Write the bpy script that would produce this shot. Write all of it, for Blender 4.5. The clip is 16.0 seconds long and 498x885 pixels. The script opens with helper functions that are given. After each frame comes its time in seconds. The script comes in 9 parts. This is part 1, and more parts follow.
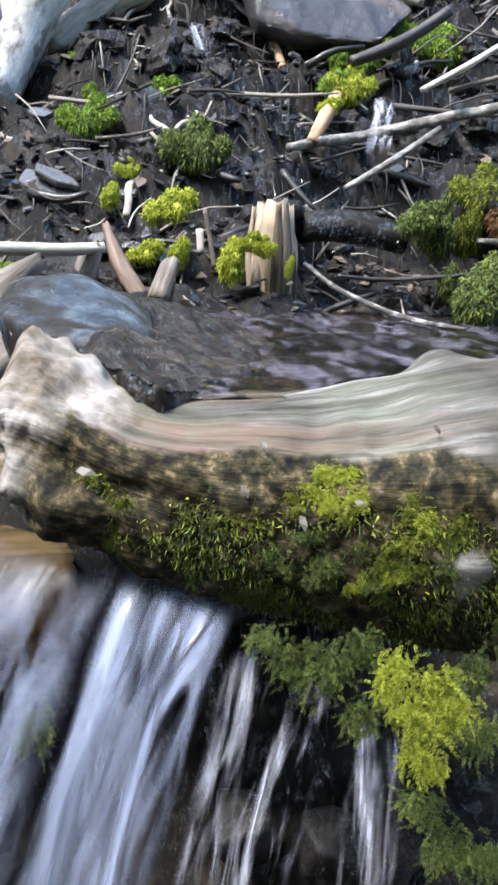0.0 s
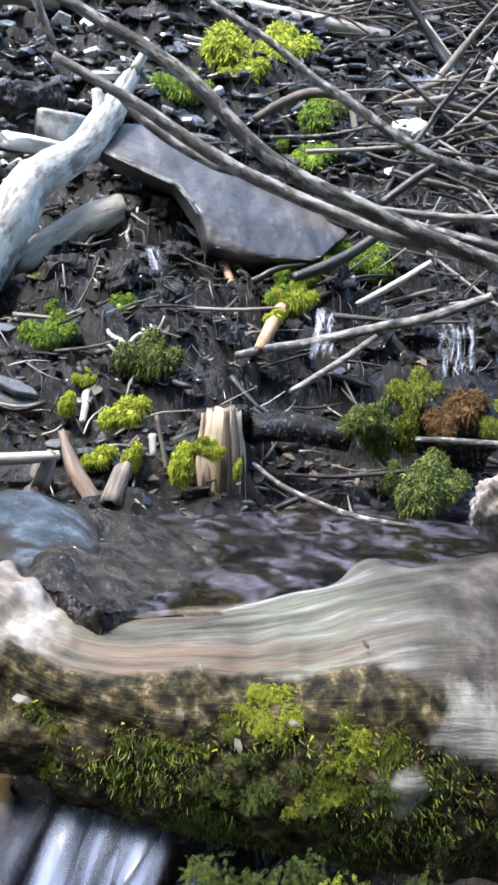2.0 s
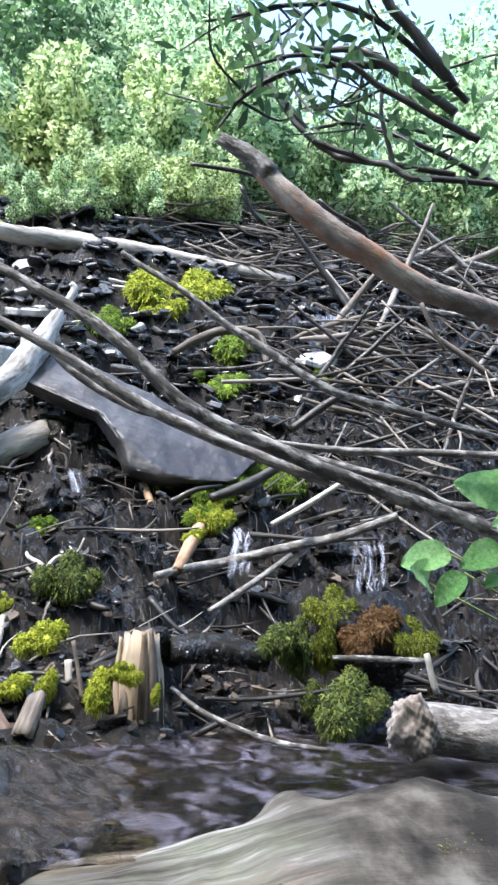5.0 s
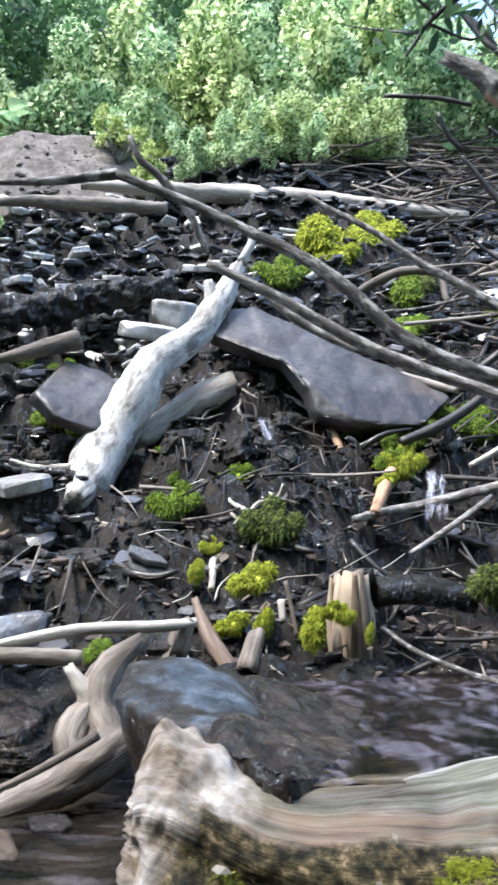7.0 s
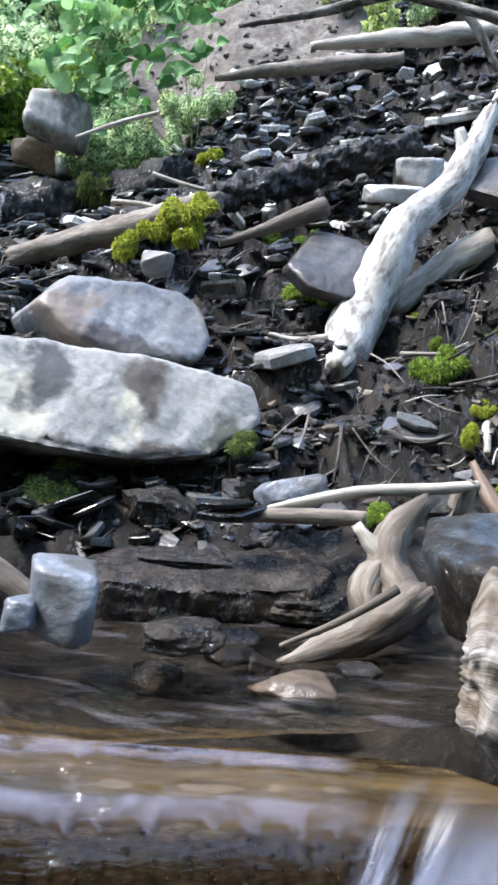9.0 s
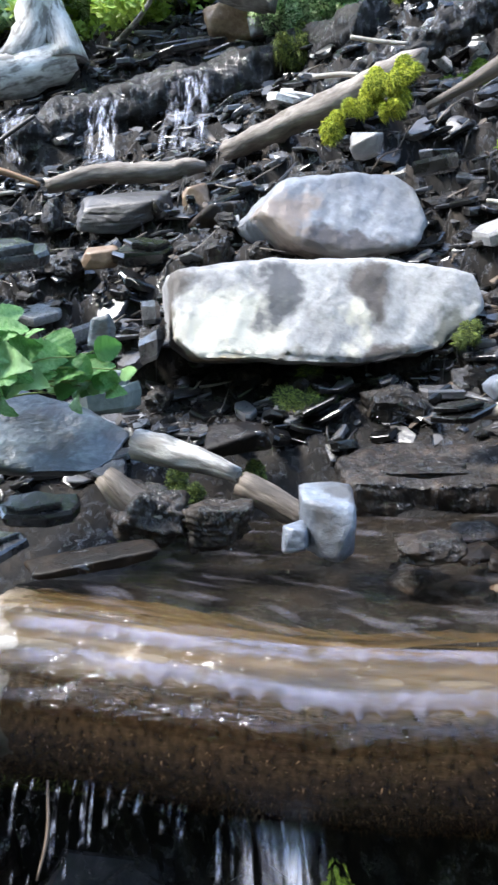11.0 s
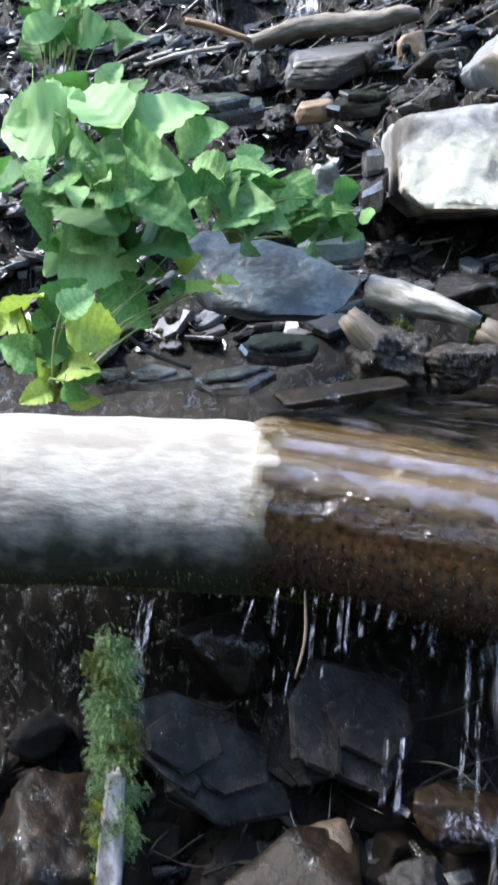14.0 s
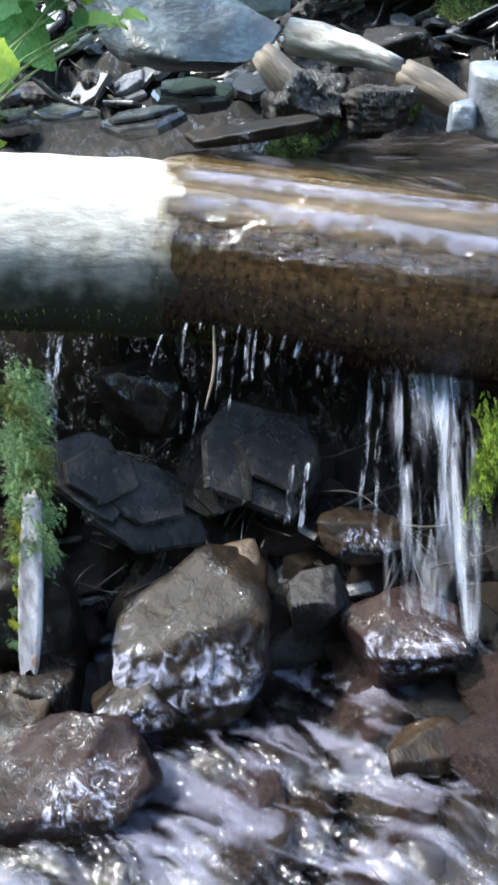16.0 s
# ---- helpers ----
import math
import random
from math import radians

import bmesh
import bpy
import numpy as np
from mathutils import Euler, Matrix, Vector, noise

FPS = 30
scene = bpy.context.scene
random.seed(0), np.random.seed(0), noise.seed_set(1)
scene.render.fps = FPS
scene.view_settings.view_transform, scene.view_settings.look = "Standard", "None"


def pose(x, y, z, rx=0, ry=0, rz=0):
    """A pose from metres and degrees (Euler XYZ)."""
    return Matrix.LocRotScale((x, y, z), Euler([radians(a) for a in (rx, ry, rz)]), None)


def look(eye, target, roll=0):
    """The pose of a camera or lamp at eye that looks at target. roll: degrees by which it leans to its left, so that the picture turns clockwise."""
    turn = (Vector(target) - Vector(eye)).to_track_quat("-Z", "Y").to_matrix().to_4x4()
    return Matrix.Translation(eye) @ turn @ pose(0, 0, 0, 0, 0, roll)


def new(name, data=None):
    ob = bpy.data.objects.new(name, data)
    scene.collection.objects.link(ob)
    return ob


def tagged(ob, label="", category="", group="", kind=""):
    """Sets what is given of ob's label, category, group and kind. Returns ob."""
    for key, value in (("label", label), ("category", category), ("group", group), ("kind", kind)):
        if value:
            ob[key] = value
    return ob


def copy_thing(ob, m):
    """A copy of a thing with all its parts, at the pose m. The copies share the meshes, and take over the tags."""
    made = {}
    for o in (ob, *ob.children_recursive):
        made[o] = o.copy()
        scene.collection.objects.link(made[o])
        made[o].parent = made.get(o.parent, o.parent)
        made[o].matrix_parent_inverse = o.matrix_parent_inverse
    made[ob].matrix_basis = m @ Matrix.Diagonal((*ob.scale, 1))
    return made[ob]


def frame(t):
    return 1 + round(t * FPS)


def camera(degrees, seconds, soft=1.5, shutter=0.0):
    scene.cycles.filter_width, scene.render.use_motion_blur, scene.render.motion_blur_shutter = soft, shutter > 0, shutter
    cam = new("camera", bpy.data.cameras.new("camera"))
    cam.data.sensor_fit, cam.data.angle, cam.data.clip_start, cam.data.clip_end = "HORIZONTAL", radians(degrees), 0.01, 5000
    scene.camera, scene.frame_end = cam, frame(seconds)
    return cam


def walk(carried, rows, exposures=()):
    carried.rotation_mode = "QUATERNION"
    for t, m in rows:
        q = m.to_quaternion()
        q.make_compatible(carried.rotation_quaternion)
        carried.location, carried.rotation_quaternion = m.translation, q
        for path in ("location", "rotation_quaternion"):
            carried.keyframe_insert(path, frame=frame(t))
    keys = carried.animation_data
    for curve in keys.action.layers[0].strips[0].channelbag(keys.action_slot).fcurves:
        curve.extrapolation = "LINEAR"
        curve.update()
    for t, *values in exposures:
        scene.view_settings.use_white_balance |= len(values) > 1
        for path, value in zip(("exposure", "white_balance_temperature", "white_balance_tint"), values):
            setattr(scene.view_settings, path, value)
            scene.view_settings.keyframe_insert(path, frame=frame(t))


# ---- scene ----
from mathutils.bvhtree import BVHTree

# camera and its walk
cam = camera(34.0, 16.0, soft=2.5, shutter=0.3)
walk(cam, [
    (0.0, pose(0.090, 0.109, 1.142, 75.19, -4.32, -3.81)),
    (0.5, pose(0.106, 0.094, 1.157, 78.26, -3.79, -4.61)),
    (1.0, pose(0.117, 0.085, 1.171, 81.19, -3.51, -5.12)),
    (1.5, pose(0.120, 0.075, 1.186, 84.66, -3.41, -5.66)),
    (2.0, pose(0.121, 0.063, 1.201, 87.89, -3.36, -6.35)),
    (2.5, pose(0.136, 0.045, 1.214, 90.86, -3.23, -7.63)),
    (3.0, pose(0.153, 0.024, 1.220, 93.41, -3.14, -9.26)),
    (3.5, pose(0.162, 0.002, 1.225, 97.15, -2.89, -11.56)),
    (3.7, pose(0.162, -0.004, 1.226, 98.51, -2.85, -12.51)),
    (5.8, pose(0.073, -0.022, 1.228, 103.11, -1.18, -9.05)),
    (6.0, pose(0.062, -0.027, 1.226, 102.63, -1.28, -7.58)),
    (6.5, pose(0.032, -0.016, 1.215, 101.15, -1.72, -4.13)),
    (7.0, pose(0.000, 0.000, 1.200, 99.01, -2.00, -0.43)),
    (7.5, pose(-0.030, 0.028, 1.183, 97.09, -1.95, 3.27)),
    (8.0, pose(-0.071, 0.053, 1.160, 95.11, -2.28, 7.57)),
    (8.5, pose(-0.116, 0.063, 1.139, 92.65, -2.03, 12.33)),
    (8.7, pose(-0.123, 0.060, 1.136, 92.00, -1.74, 13.57)),
    (10.8, pose(-0.037, -0.135, 1.391, 78.20, 6.23, 29.53)),
    (11.0, pose(-0.053, -0.151, 1.394, 78.46, 6.49, 30.70)),
    (11.5, pose(-0.097, -0.196, 1.405, 79.14, 6.93, 33.84)),
    (12.0, pose(-0.148, -0.241, 1.409, 79.42, 6.83, 36.73)),
    (12.5, pose(-0.194, -0.262, 1.399, 79.31, 6.99, 39.15)),
    (13.0, pose(-0.223, -0.273, 1.397, 78.99, 7.43, 41.40)),
    (13.5, pose(-0.213, -0.287, 1.355, 76.55, 7.31, 42.15)),
    (14.0, pose(-0.191, -0.295, 1.306, 72.45, 7.05, 41.65)),
    (14.5, pose(-0.160, -0.303, 1.264, 69.32, 6.98, 40.87)),
    (15.0, pose(-0.137, -0.308, 1.216, 66.63, 6.44, 40.12)),
    (15.5, pose(-0.121, -0.323, 1.170, 63.66, 6.31, 39.50)),
    (16.0, pose(-0.084, -0.320, 1.129, 61.11, 6.68, 38.59)),
], exposures=[(0.0, 2.66, 6250, 9), (3.0, 2.62, 6250, 10), (6.0, 2.5, 6250, 10), (8.7, 2.44, 6250, 10), (11.0, 2.74, 6250, 9), (12.5, 2.64, 6250, 9), (14.5, 2.74, 6250, 7), (16.0, 3.08, 6250, 3)])

# world and sun
SUN_EL, SUN_AZ = radians(62), radians(240)
world = bpy.data.worlds.new("sky")
scene.world = world
world.use_nodes = True
wt = world.node_tree
sky = wt.nodes.new("ShaderNodeTexSky")
sky.sky_type, sky.sun_disc = "NISHITA", False
sky.sun_elevation, sky.sun_rotation = SUN_EL, SUN_AZ
sky.dust_density = 1.2
bg = wt.nodes["Background"]
bg.inputs["Strength"].default_value = 0.15
wt.links.new(sky.outputs["Color"], bg.inputs["Color"])
sun = new("sun", bpy.data.lights.new("sun", "SUN"))
sun.data.energy, sun.data.angle, sun.data.color = 1.5, radians(12), (1.0, 0.95, 0.87)
sun.matrix_world = look((math.sin(SUN_AZ) * math.cos(SUN_EL) * 30, math.cos(SUN_AZ) * math.cos(SUN_EL) * 30, math.sin(SUN_EL) * 30), (0, 0, 0))


# ---- materials ----
def material(name, colours, scale=6.0, rough=0.8, bump=0.4, fine=60.0, stretch=(1, 1, 1), coords="Object", wet=0.0,
             per_object=0.0, spots=None, metal=0.0, translucent=0.0, island=False):
    """Two scales of noise over a colour ramp, with relief. wet: how far patches of gloss go; spots: (colour, scale, cover)."""
    m = bpy.data.materials.new(name)
    m.use_nodes = True
    nt, nodes = m.node_tree, m.node_tree.nodes
    link = nt.links.new
    b = nodes["Principled BSDF"]
    tc = nodes.new("ShaderNodeTexCoord")
    mp = nodes.new("ShaderNodeMapping")
    mp.inputs["Scale"].default_value = stretch
    link(tc.outputs[coords], mp.inputs["Vector"])
    info = nodes.new("ShaderNodeNewGeometry" if island else "ShaderNodeObjectInfo")
    chance = info.outputs["Random Per Island" if island else "Random"]
    shift = nodes.new("ShaderNodeVectorMath")
    shift.operation = "MULTIPLY_ADD"
    link(chance, shift.inputs[0])
    shift.inputs[1].default_value = (37, 53, 71)
    link(mp.outputs[0], shift.inputs[2])

    def noise_at(s, detail=8, distortion=0.0):
        n = nodes.new("ShaderNodeTexNoise")
        n.inputs["Scale"].default_value, n.inputs["Detail"].default_value = s, detail
        n.inputs["Roughness"].default_value, n.inputs["Distortion"].default_value = 0.62, distortion
        link(shift.outputs[0], n.inputs["Vector"])
        return n.outputs["Fac"]
    big, small = noise_at(scale, 6, 0.4), noise_at(fine, 5)
    mix = nodes.new("ShaderNodeMath")
    mix.operation = "MULTIPLY_ADD"
    link(small, mix.inputs[0])
    mix.inputs[1].default_value = 0.45
    half = nodes.new("ShaderNodeMath")
    half.operation = "MULTIPLY"
    link(big, half.inputs[0])
    half.inputs[1].default_value = 0.6
    link(half.outputs[0], mix.inputs[2])
    fac = mix.outputs[0]
    if per_object:
        add = nodes.new("ShaderNodeMath")
        add.operation = "MULTIPLY_ADD"
        link(chance, add.inputs[0])
        add.inputs[1].default_value = per_object
        sub = nodes.new("ShaderNodeMath")
        sub.operation = "SUBTRACT"
        link(fac, sub.inputs[0])
        sub.inputs[1].default_value = per_object / 2
        link(sub.outputs[0], add.inputs[2])
        fac = add.outputs[0]
    ramp = nodes.new("ShaderNodeValToRGB")
    els = ramp.color_ramp.elements
    while len(els) < len(colours):
        els.new(0.5)
    for i, c in enumerate(colours):
        els[i].position = 0.33 + 0.36 * i / max(1, len(colours) - 1)
        els[i].color = (*c, 1)
    link(fac, ramp.inputs["Fac"])
    colour = ramp.outputs["Color"]
    if spots:
        sc, sscale, cover = spots
        n = noise_at(sscale, 8, 0.15)
        r2 = nodes.new("ShaderNodeValToRGB")
        r2.color_ramp.elements[0].position, r2.color_ramp.elements[1].position = 1 - cover - 0.07, 1 - cover + 0.03
        r2.color_ramp.elements[1].color = (0.85, 0.85, 0.85, 1)
        link(n, r2.inputs["Fac"])
        mx = nodes.new("ShaderNodeMixRGB")
        link(r2.outputs["Color"], mx.inputs["Fac"])
        link(colour, mx.inputs["Color1"])
        mx.inputs["Color2"].default_value = (*sc, 1)
        colour = mx.outputs["Color"]
    link(colour, b.inputs["Base Color"])
    b.inputs["Metallic"].default_value = metal
    if wet:
        rr = nodes.new("ShaderNodeMapRange")
        link(noise_at(scale * 1.7, 4), rr.inputs["Value"])
        rr.inputs["From Min"].default_value, rr.inputs["From Max"].default_value = 0.4, 0.62
        rr.inputs["To Min"].default_value, rr.inputs["To Max"].default_value = rough, max(0.06, rough * (1 - wet))
        link(rr.outputs[0], b.inputs["Roughness"])
        b.inputs["Coat Weight"].default_value = wet * 0.5
        b.inputs["Coat Roughness"].default_value = 0.12
    else:
        b.inputs["Roughness"].default_value = rough
    bp = nodes.new("ShaderNodeBump")
    bp.inputs["Strength"].default_value, bp.inputs["Distance"].default_value = bump, 0.01
    link(mix.outputs[0], bp.inputs["Height"])
    link(bp.outputs[0], b.inputs["Normal"])
    if wet:
        link(bp.outputs[0], b.inputs["Coat Normal"])
    if translucent:
        tr = nodes.new("ShaderNodeBsdfTranslucent")
        link(colour, tr.inputs["Color"])
        ms = nodes.new("ShaderNodeMixShader")
        ms.inputs[0].default_value = translucent
        out = nodes["Material Output"]
        link(b.outputs[0], ms.inputs[1])
        link(tr.outputs[0], ms.inputs[2])
        link(ms.outputs[0], out.inputs["Surface"])
    return m


GRAIN = (1.2, 0.12, 1)
M_soil = material("wet_soil", [(0.001, 0.0009, 0.0008), (0.005, 0.004, 0.0034), (0.026, 0.02, 0.015)], 9, 0.8, 1.0, 34, (1, 1, 0.35))
M_slate = material("slate", [(0.006, 0.0055, 0.0055), (0.022, 0.021, 0.022), (0.1, 0.098, 0.1)], 7, 0.34, 0.55, 40, wet=0.75, per_object=0.75)
M_palestone = material("pale_stone", [(0.12, 0.115, 0.115), (0.28, 0.272, 0.27), (0.5, 0.49, 0.485)], 4, 0.5, 0.8, 40, per_object=0.3, wet=0.4, spots=((0.11, 0.1, 0.092), 5, 0.4))
M_whitestone = material("white_stone", [(0.17, 0.16, 0.152), (0.3, 0.288, 0.275), (0.55, 0.53, 0.48)], 3, 0.75, 0.6, 30, (1, 1, 0.7), spots=((0.055, 0.045, 0.039), 4.2, 0.485))


def stains_and_light(m, stains, ragged=1.1, warp=0.3):
    """Mineral stains, and painted-in sunlight and shade, with torn, flowing edges on one stone: (centre, reach, colour)
    each, in metres from its middle.
    """
    nodes, link = m.node_tree.nodes, m.node_tree.links.new
    b = nodes["Principled BSDF"]
    tc, n, big = nodes.new("ShaderNodeTexCoord"), nodes.new("ShaderNodeTexNoise"), nodes.new("ShaderNodeTexNoise")
    n.inputs["Scale"].default_value, n.inputs["Detail"].default_value = 26, 8
    big.inputs["Scale"].default_value, big.inputs["Detail"].default_value = 6, 4
    link(tc.outputs["Object"], n.inputs["Vector"])
    link(tc.outputs["Object"], big.inputs["Vector"])
    bend = nodes.new("ShaderNodeVectorMath")
    bend.operation = "MULTIPLY_ADD"
    link(big.outputs["Color"], bend.inputs[0])
    bend.inputs[1].default_value = (warp, warp, warp)
    link(tc.outputs["Object"], bend.inputs[2])
    for centre, reach, colour, most in stains:
        to, far, add, r, mix = (nodes.new("ShaderNode" + k) for k in ("VectorMath", "VectorMath", "Math", "MapRange", "MixRGB"))
        to.operation, far.operation, add.operation = "MULTIPLY_ADD", "LENGTH", "MULTIPLY_ADD"
        link(bend.outputs[0], to.inputs[0])
        to.inputs[1].default_value = [1 / q for q in reach]
        to.inputs[2].default_value = [-(c + warp / 2) / q for c, q in zip(centre, reach)]
        link(to.outputs[0], far.inputs[0])
        link(n.outputs["Fac"], add.inputs[0])
        add.inputs[1].default_value = ragged
        link(far.outputs["Value"], add.inputs[2])
        link(add.outputs[0], r.inputs["Value"])
        r.inputs["From Min"].default_value, r.inputs["From Max"].default_value = 1.15 + ragged / 2, .7 + ragged / 2
        r.inputs["To Max"].default_value = most
        link(r.outputs[0], mix.inputs["Fac"])
        link(b.inputs["Base Color"].links[0].from_socket, mix.inputs["Color1"])
        mix.inputs["Color2"].default_value = (*colour, 1)
        link(mix.outputs["Color"], b.inputs["Base Color"])


M_boulder = material("stained_and_lit_stone", [(0.13, 0.125, 0.125), (0.23, 0.225, 0.222), (0.35, 0.345, 0.34)], 7, 0.75, 0.8, 45)
# pale left patch paints sunlight in, dark base bands paint underside shade
stains_and_light(M_boulder, [((-.26, -.18, -.02), (.2, .15, .125), (.48, .455, .385), .95), ((.05, .03, -.1), (.075, .07, .09), (.46, .43, .34), .9), ((-.33, -.22, -.1), (.13, .1, .035), (.34, .23, .1), .7),
                    ((-.15, -.06, .07), (.075, .075, .13), (.06, .06, .065), .92), ((.09, .09, .05), (.065, .07, .13), (.055, .044, .037), .92), ((.17, 0, -.15), (.09, .075, .07), (.08, .06, .048), .9),
                    ((-.46, -.18, .06), (.09, .12, .25), (.06, .048, .039), .9), ((-.28, -.26, -.15), (.3, .2, .05), (.09, .07, .045), .85), ((.1, -.08, -.2), (.5, .4, .075), (.045, .036, .028), .92), ((.33, .17, -.08), (.12, .1, .085), (.045, .048, .034), .85), ((0, -.1, -.34), (.62, .42, .15), (.03, .024, .019), .95)])
M_bluestain = material("stained_blue_stone", [(0.085, 0.087, 0.094), (0.15, 0.154, 0.165), (0.25, 0.258, 0.275)], 5, 0.55, 0.8, 40, wet=0.2)
stains_and_light(M_bluestain, [((-.2, -.19, -.02), (.13, .15, .13), (.2, .15, .115), .8), ((-.05, -.14, -.14), (.24, .17, .09), (.04, .03, .024), .95), ((.07, .0, -.13), (.13, .12, .07), (.045, .036, .03), .9),
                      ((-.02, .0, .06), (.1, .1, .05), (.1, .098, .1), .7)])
M_brownstone = material("wet_brown_stone", [(0.0018, 0.0011, 0.0007), (0.008, 0.0047, 0.0024), (0.03, 0.0185, 0.0092)], 11, 0.55, 1.0, 30, per_object=0.15)
M_driftwood = material("grey_driftwood", [(0.03, 0.023, 0.018), (0.11, 0.088, 0.07), (0.29, 0.25, 0.21)], 9, 0.75, 1.0, 70, (1.2, 0.2, 1), "UV")
M_stem = material("plant_stem", [(0.08, 0.12, 0.03), (0.14, 0.2, 0.05), (0.2, 0.26, 0.08)], 10, 0.6, 0.2, 60)
M_palewood = material("bleached_wood", [(0.18, 0.155, 0.13), (0.37, 0.335, 0.29), (0.58, 0.545, 0.49)], 9, 0.75, 0.8, 70, (1.2, 0.2, 1), "UV", spots=((0.16, 0.13, 0.105), 20, 0.4))
M_bark = material("grey_bark", [(0.028, 0.024, 0.021), (0.085, 0.075, 0.068), (0.22, 0.2, 0.187)], 16, 0.85, 1.0, 90, (1.2, 0.5, 1), "UV", per_object=0.2, spots=((0.34, 0.325, 0.31), 48, 0.44))
M_darkwood = material("wet_dark_wood", [(0.004, 0.0034, 0.003), (0.015, 0.012, 0.01), (0.055, 0.045, 0.037)], 8, 0.6, 1.0, 50, (1.2, 0.3, 1), "UV", wet=0.2)
M_wetbark = material("wet_black_bark", [(0.002, 0.0018, 0.0017), (0.009, 0.0078, 0.007), (0.035, 0.031, 0.028)], 14, 0.7, 1.0, 60, (1.2, 0.3, 1), "UV")
M_orangewood = material("orange_wood", [(0.08, 0.042, 0.024), (0.24, 0.135, 0.072), (0.5, 0.36, 0.23)], 8, 0.7, 0.8, 60, GRAIN, "UV")
M_moss = material("green_moss", [(0.02, 0.045, 0.005), (0.1, 0.175, 0.015), (0.3, 0.42, 0.04)], 14, 0.9, 0.3, 120, per_object=0.6, island=True, translucent=0.3)
M_mossyellow = material("yellow_green_moss", [(0.07, 0.1, 0.008), (0.28, 0.34, 0.025), (0.6, 0.62, 0.07)], 14, 0.9, 0.3, 120, per_object=0.6, island=True, translucent=0.35)
M_mossfresh = material("fresh_green_moss", [(0.03, 0.07, 0.025), (0.13, 0.23, 0.085), (0.34, 0.48, 0.23)], 14, 0.9, 0.3, 120, per_object=0.6, island=True, translucent=0.3)
M_mossbrown = material("brown_moss", [(0.045, 0.023, 0.008), (0.12, 0.06, 0.02), (0.21, 0.125, 0.043)], 14, 0.9, 0.3, 120, translucent=0.2)
M_mossolive = material("olive_moss", [(0.03, 0.04, 0.005), (0.11, 0.135, 0.012), (0.3, 0.33, 0.03)], 14, 0.9, 0.3, 120, per_object=0.5, island=True, translucent=0.3)
M_mossdark = material("dark_moss", [(0.015, 0.024, 0.007), (0.06, 0.088, 0.018), (0.18, 0.22, 0.04)], 14, 0.9, 0.3, 120, translucent=0.2, island=True, per_object=0.5)
M_chalk = material("torn_pale_wood", [(0.07, 0.055, 0.045), (0.24, 0.2, 0.175), (0.42, 0.385, 0.36)], 16, 0.85, 1.0, 60, (1, 1, 0.35))
M_mossrust = material("rusty_algae", [(0.008, 0.005, 0.003), (0.034, 0.02, 0.0105), (0.1, 0.062, 0.033)], 14, 0.95, 0.3, 120, translucent=0.1, island=True, per_object=0.6)
M_mossrust.node_tree.nodes["Principled BSDF"].inputs["Specular IOR Level"].default_value = 0.08
M_redwood = material("red_brown_wood", [(0.035, 0.02, 0.014), (0.11, 0.07, 0.05), (0.28, 0.21, 0.16)], 9, 0.7, 0.9, 60, GRAIN, "UV")
M_palebark = material("pale_brown_bark", [(0.05, 0.04, 0.033), (0.15, 0.125, 0.105), (0.32, 0.285, 0.25)], 10, 0.8, 0.9, 70, (1.2, 0.3, 1), "UV", per_object=0.2)
M_snag = material("peeling_bark", [(0.05, 0.038, 0.032), (0.2, 0.16, 0.138), (0.46, 0.4, 0.355)], 13, 0.8, 1.0, 60, (1.0, 0.55, 1), "UV", spots=((0.3, 0.145, 0.078), 16, 0.43))
M_stump = material("splintered_stump", [(0.02, 0.013, 0.008), (0.105, 0.072, 0.045), (0.36, 0.28, 0.2)], 12, 0.8, 1.0, 70, (1.2, 0.12, 1), "UV", per_object=0.35)
# lilac in this wood colour is sky reflected on wet timber, painted in
M_skytintwood = material("sky_tinted_grey_wood", [(0.07, 0.05, 0.045), (0.22, 0.215, 0.24), (0.4, 0.4, 0.45)], 30, 0.6, 1.0, 60, (1, 1, 0.12), wet=0.3, spots=((0.16, 0.07, 0.035), 30, 0.4))
M_silver = material("silvered_wood", [(0.13, 0.118, 0.105), (0.4, 0.38, 0.352), (0.66, 0.64, 0.61)], 8, 0.75, 1.0, 55, (1.0, 0.3, 1), "UV", spots=((0.11, 0.097, 0.085), 24, 0.43))
M_slategreen = material("green_grey_slate", [(0.07, 0.085, 0.075), (0.14, 0.16, 0.145), (0.24, 0.26, 0.24)], 5, 0.6, 0.4, 50)
M_orangestone = material("orange_stone", [(0.08, 0.045, 0.02), (0.17, 0.105, 0.058), (0.32, 0.24, 0.17)], 6, 0.6, 0.6, 50, wet=0.3)
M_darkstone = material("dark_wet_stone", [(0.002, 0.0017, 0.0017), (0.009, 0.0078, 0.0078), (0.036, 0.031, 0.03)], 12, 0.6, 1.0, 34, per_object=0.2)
M_redstone = material("purple_brown_stone", [(0.004, 0.0018, 0.0016), (0.012, 0.0054, 0.0045), (0.03, 0.0155, 0.013)], 9, 0.65, 1.0, 26)


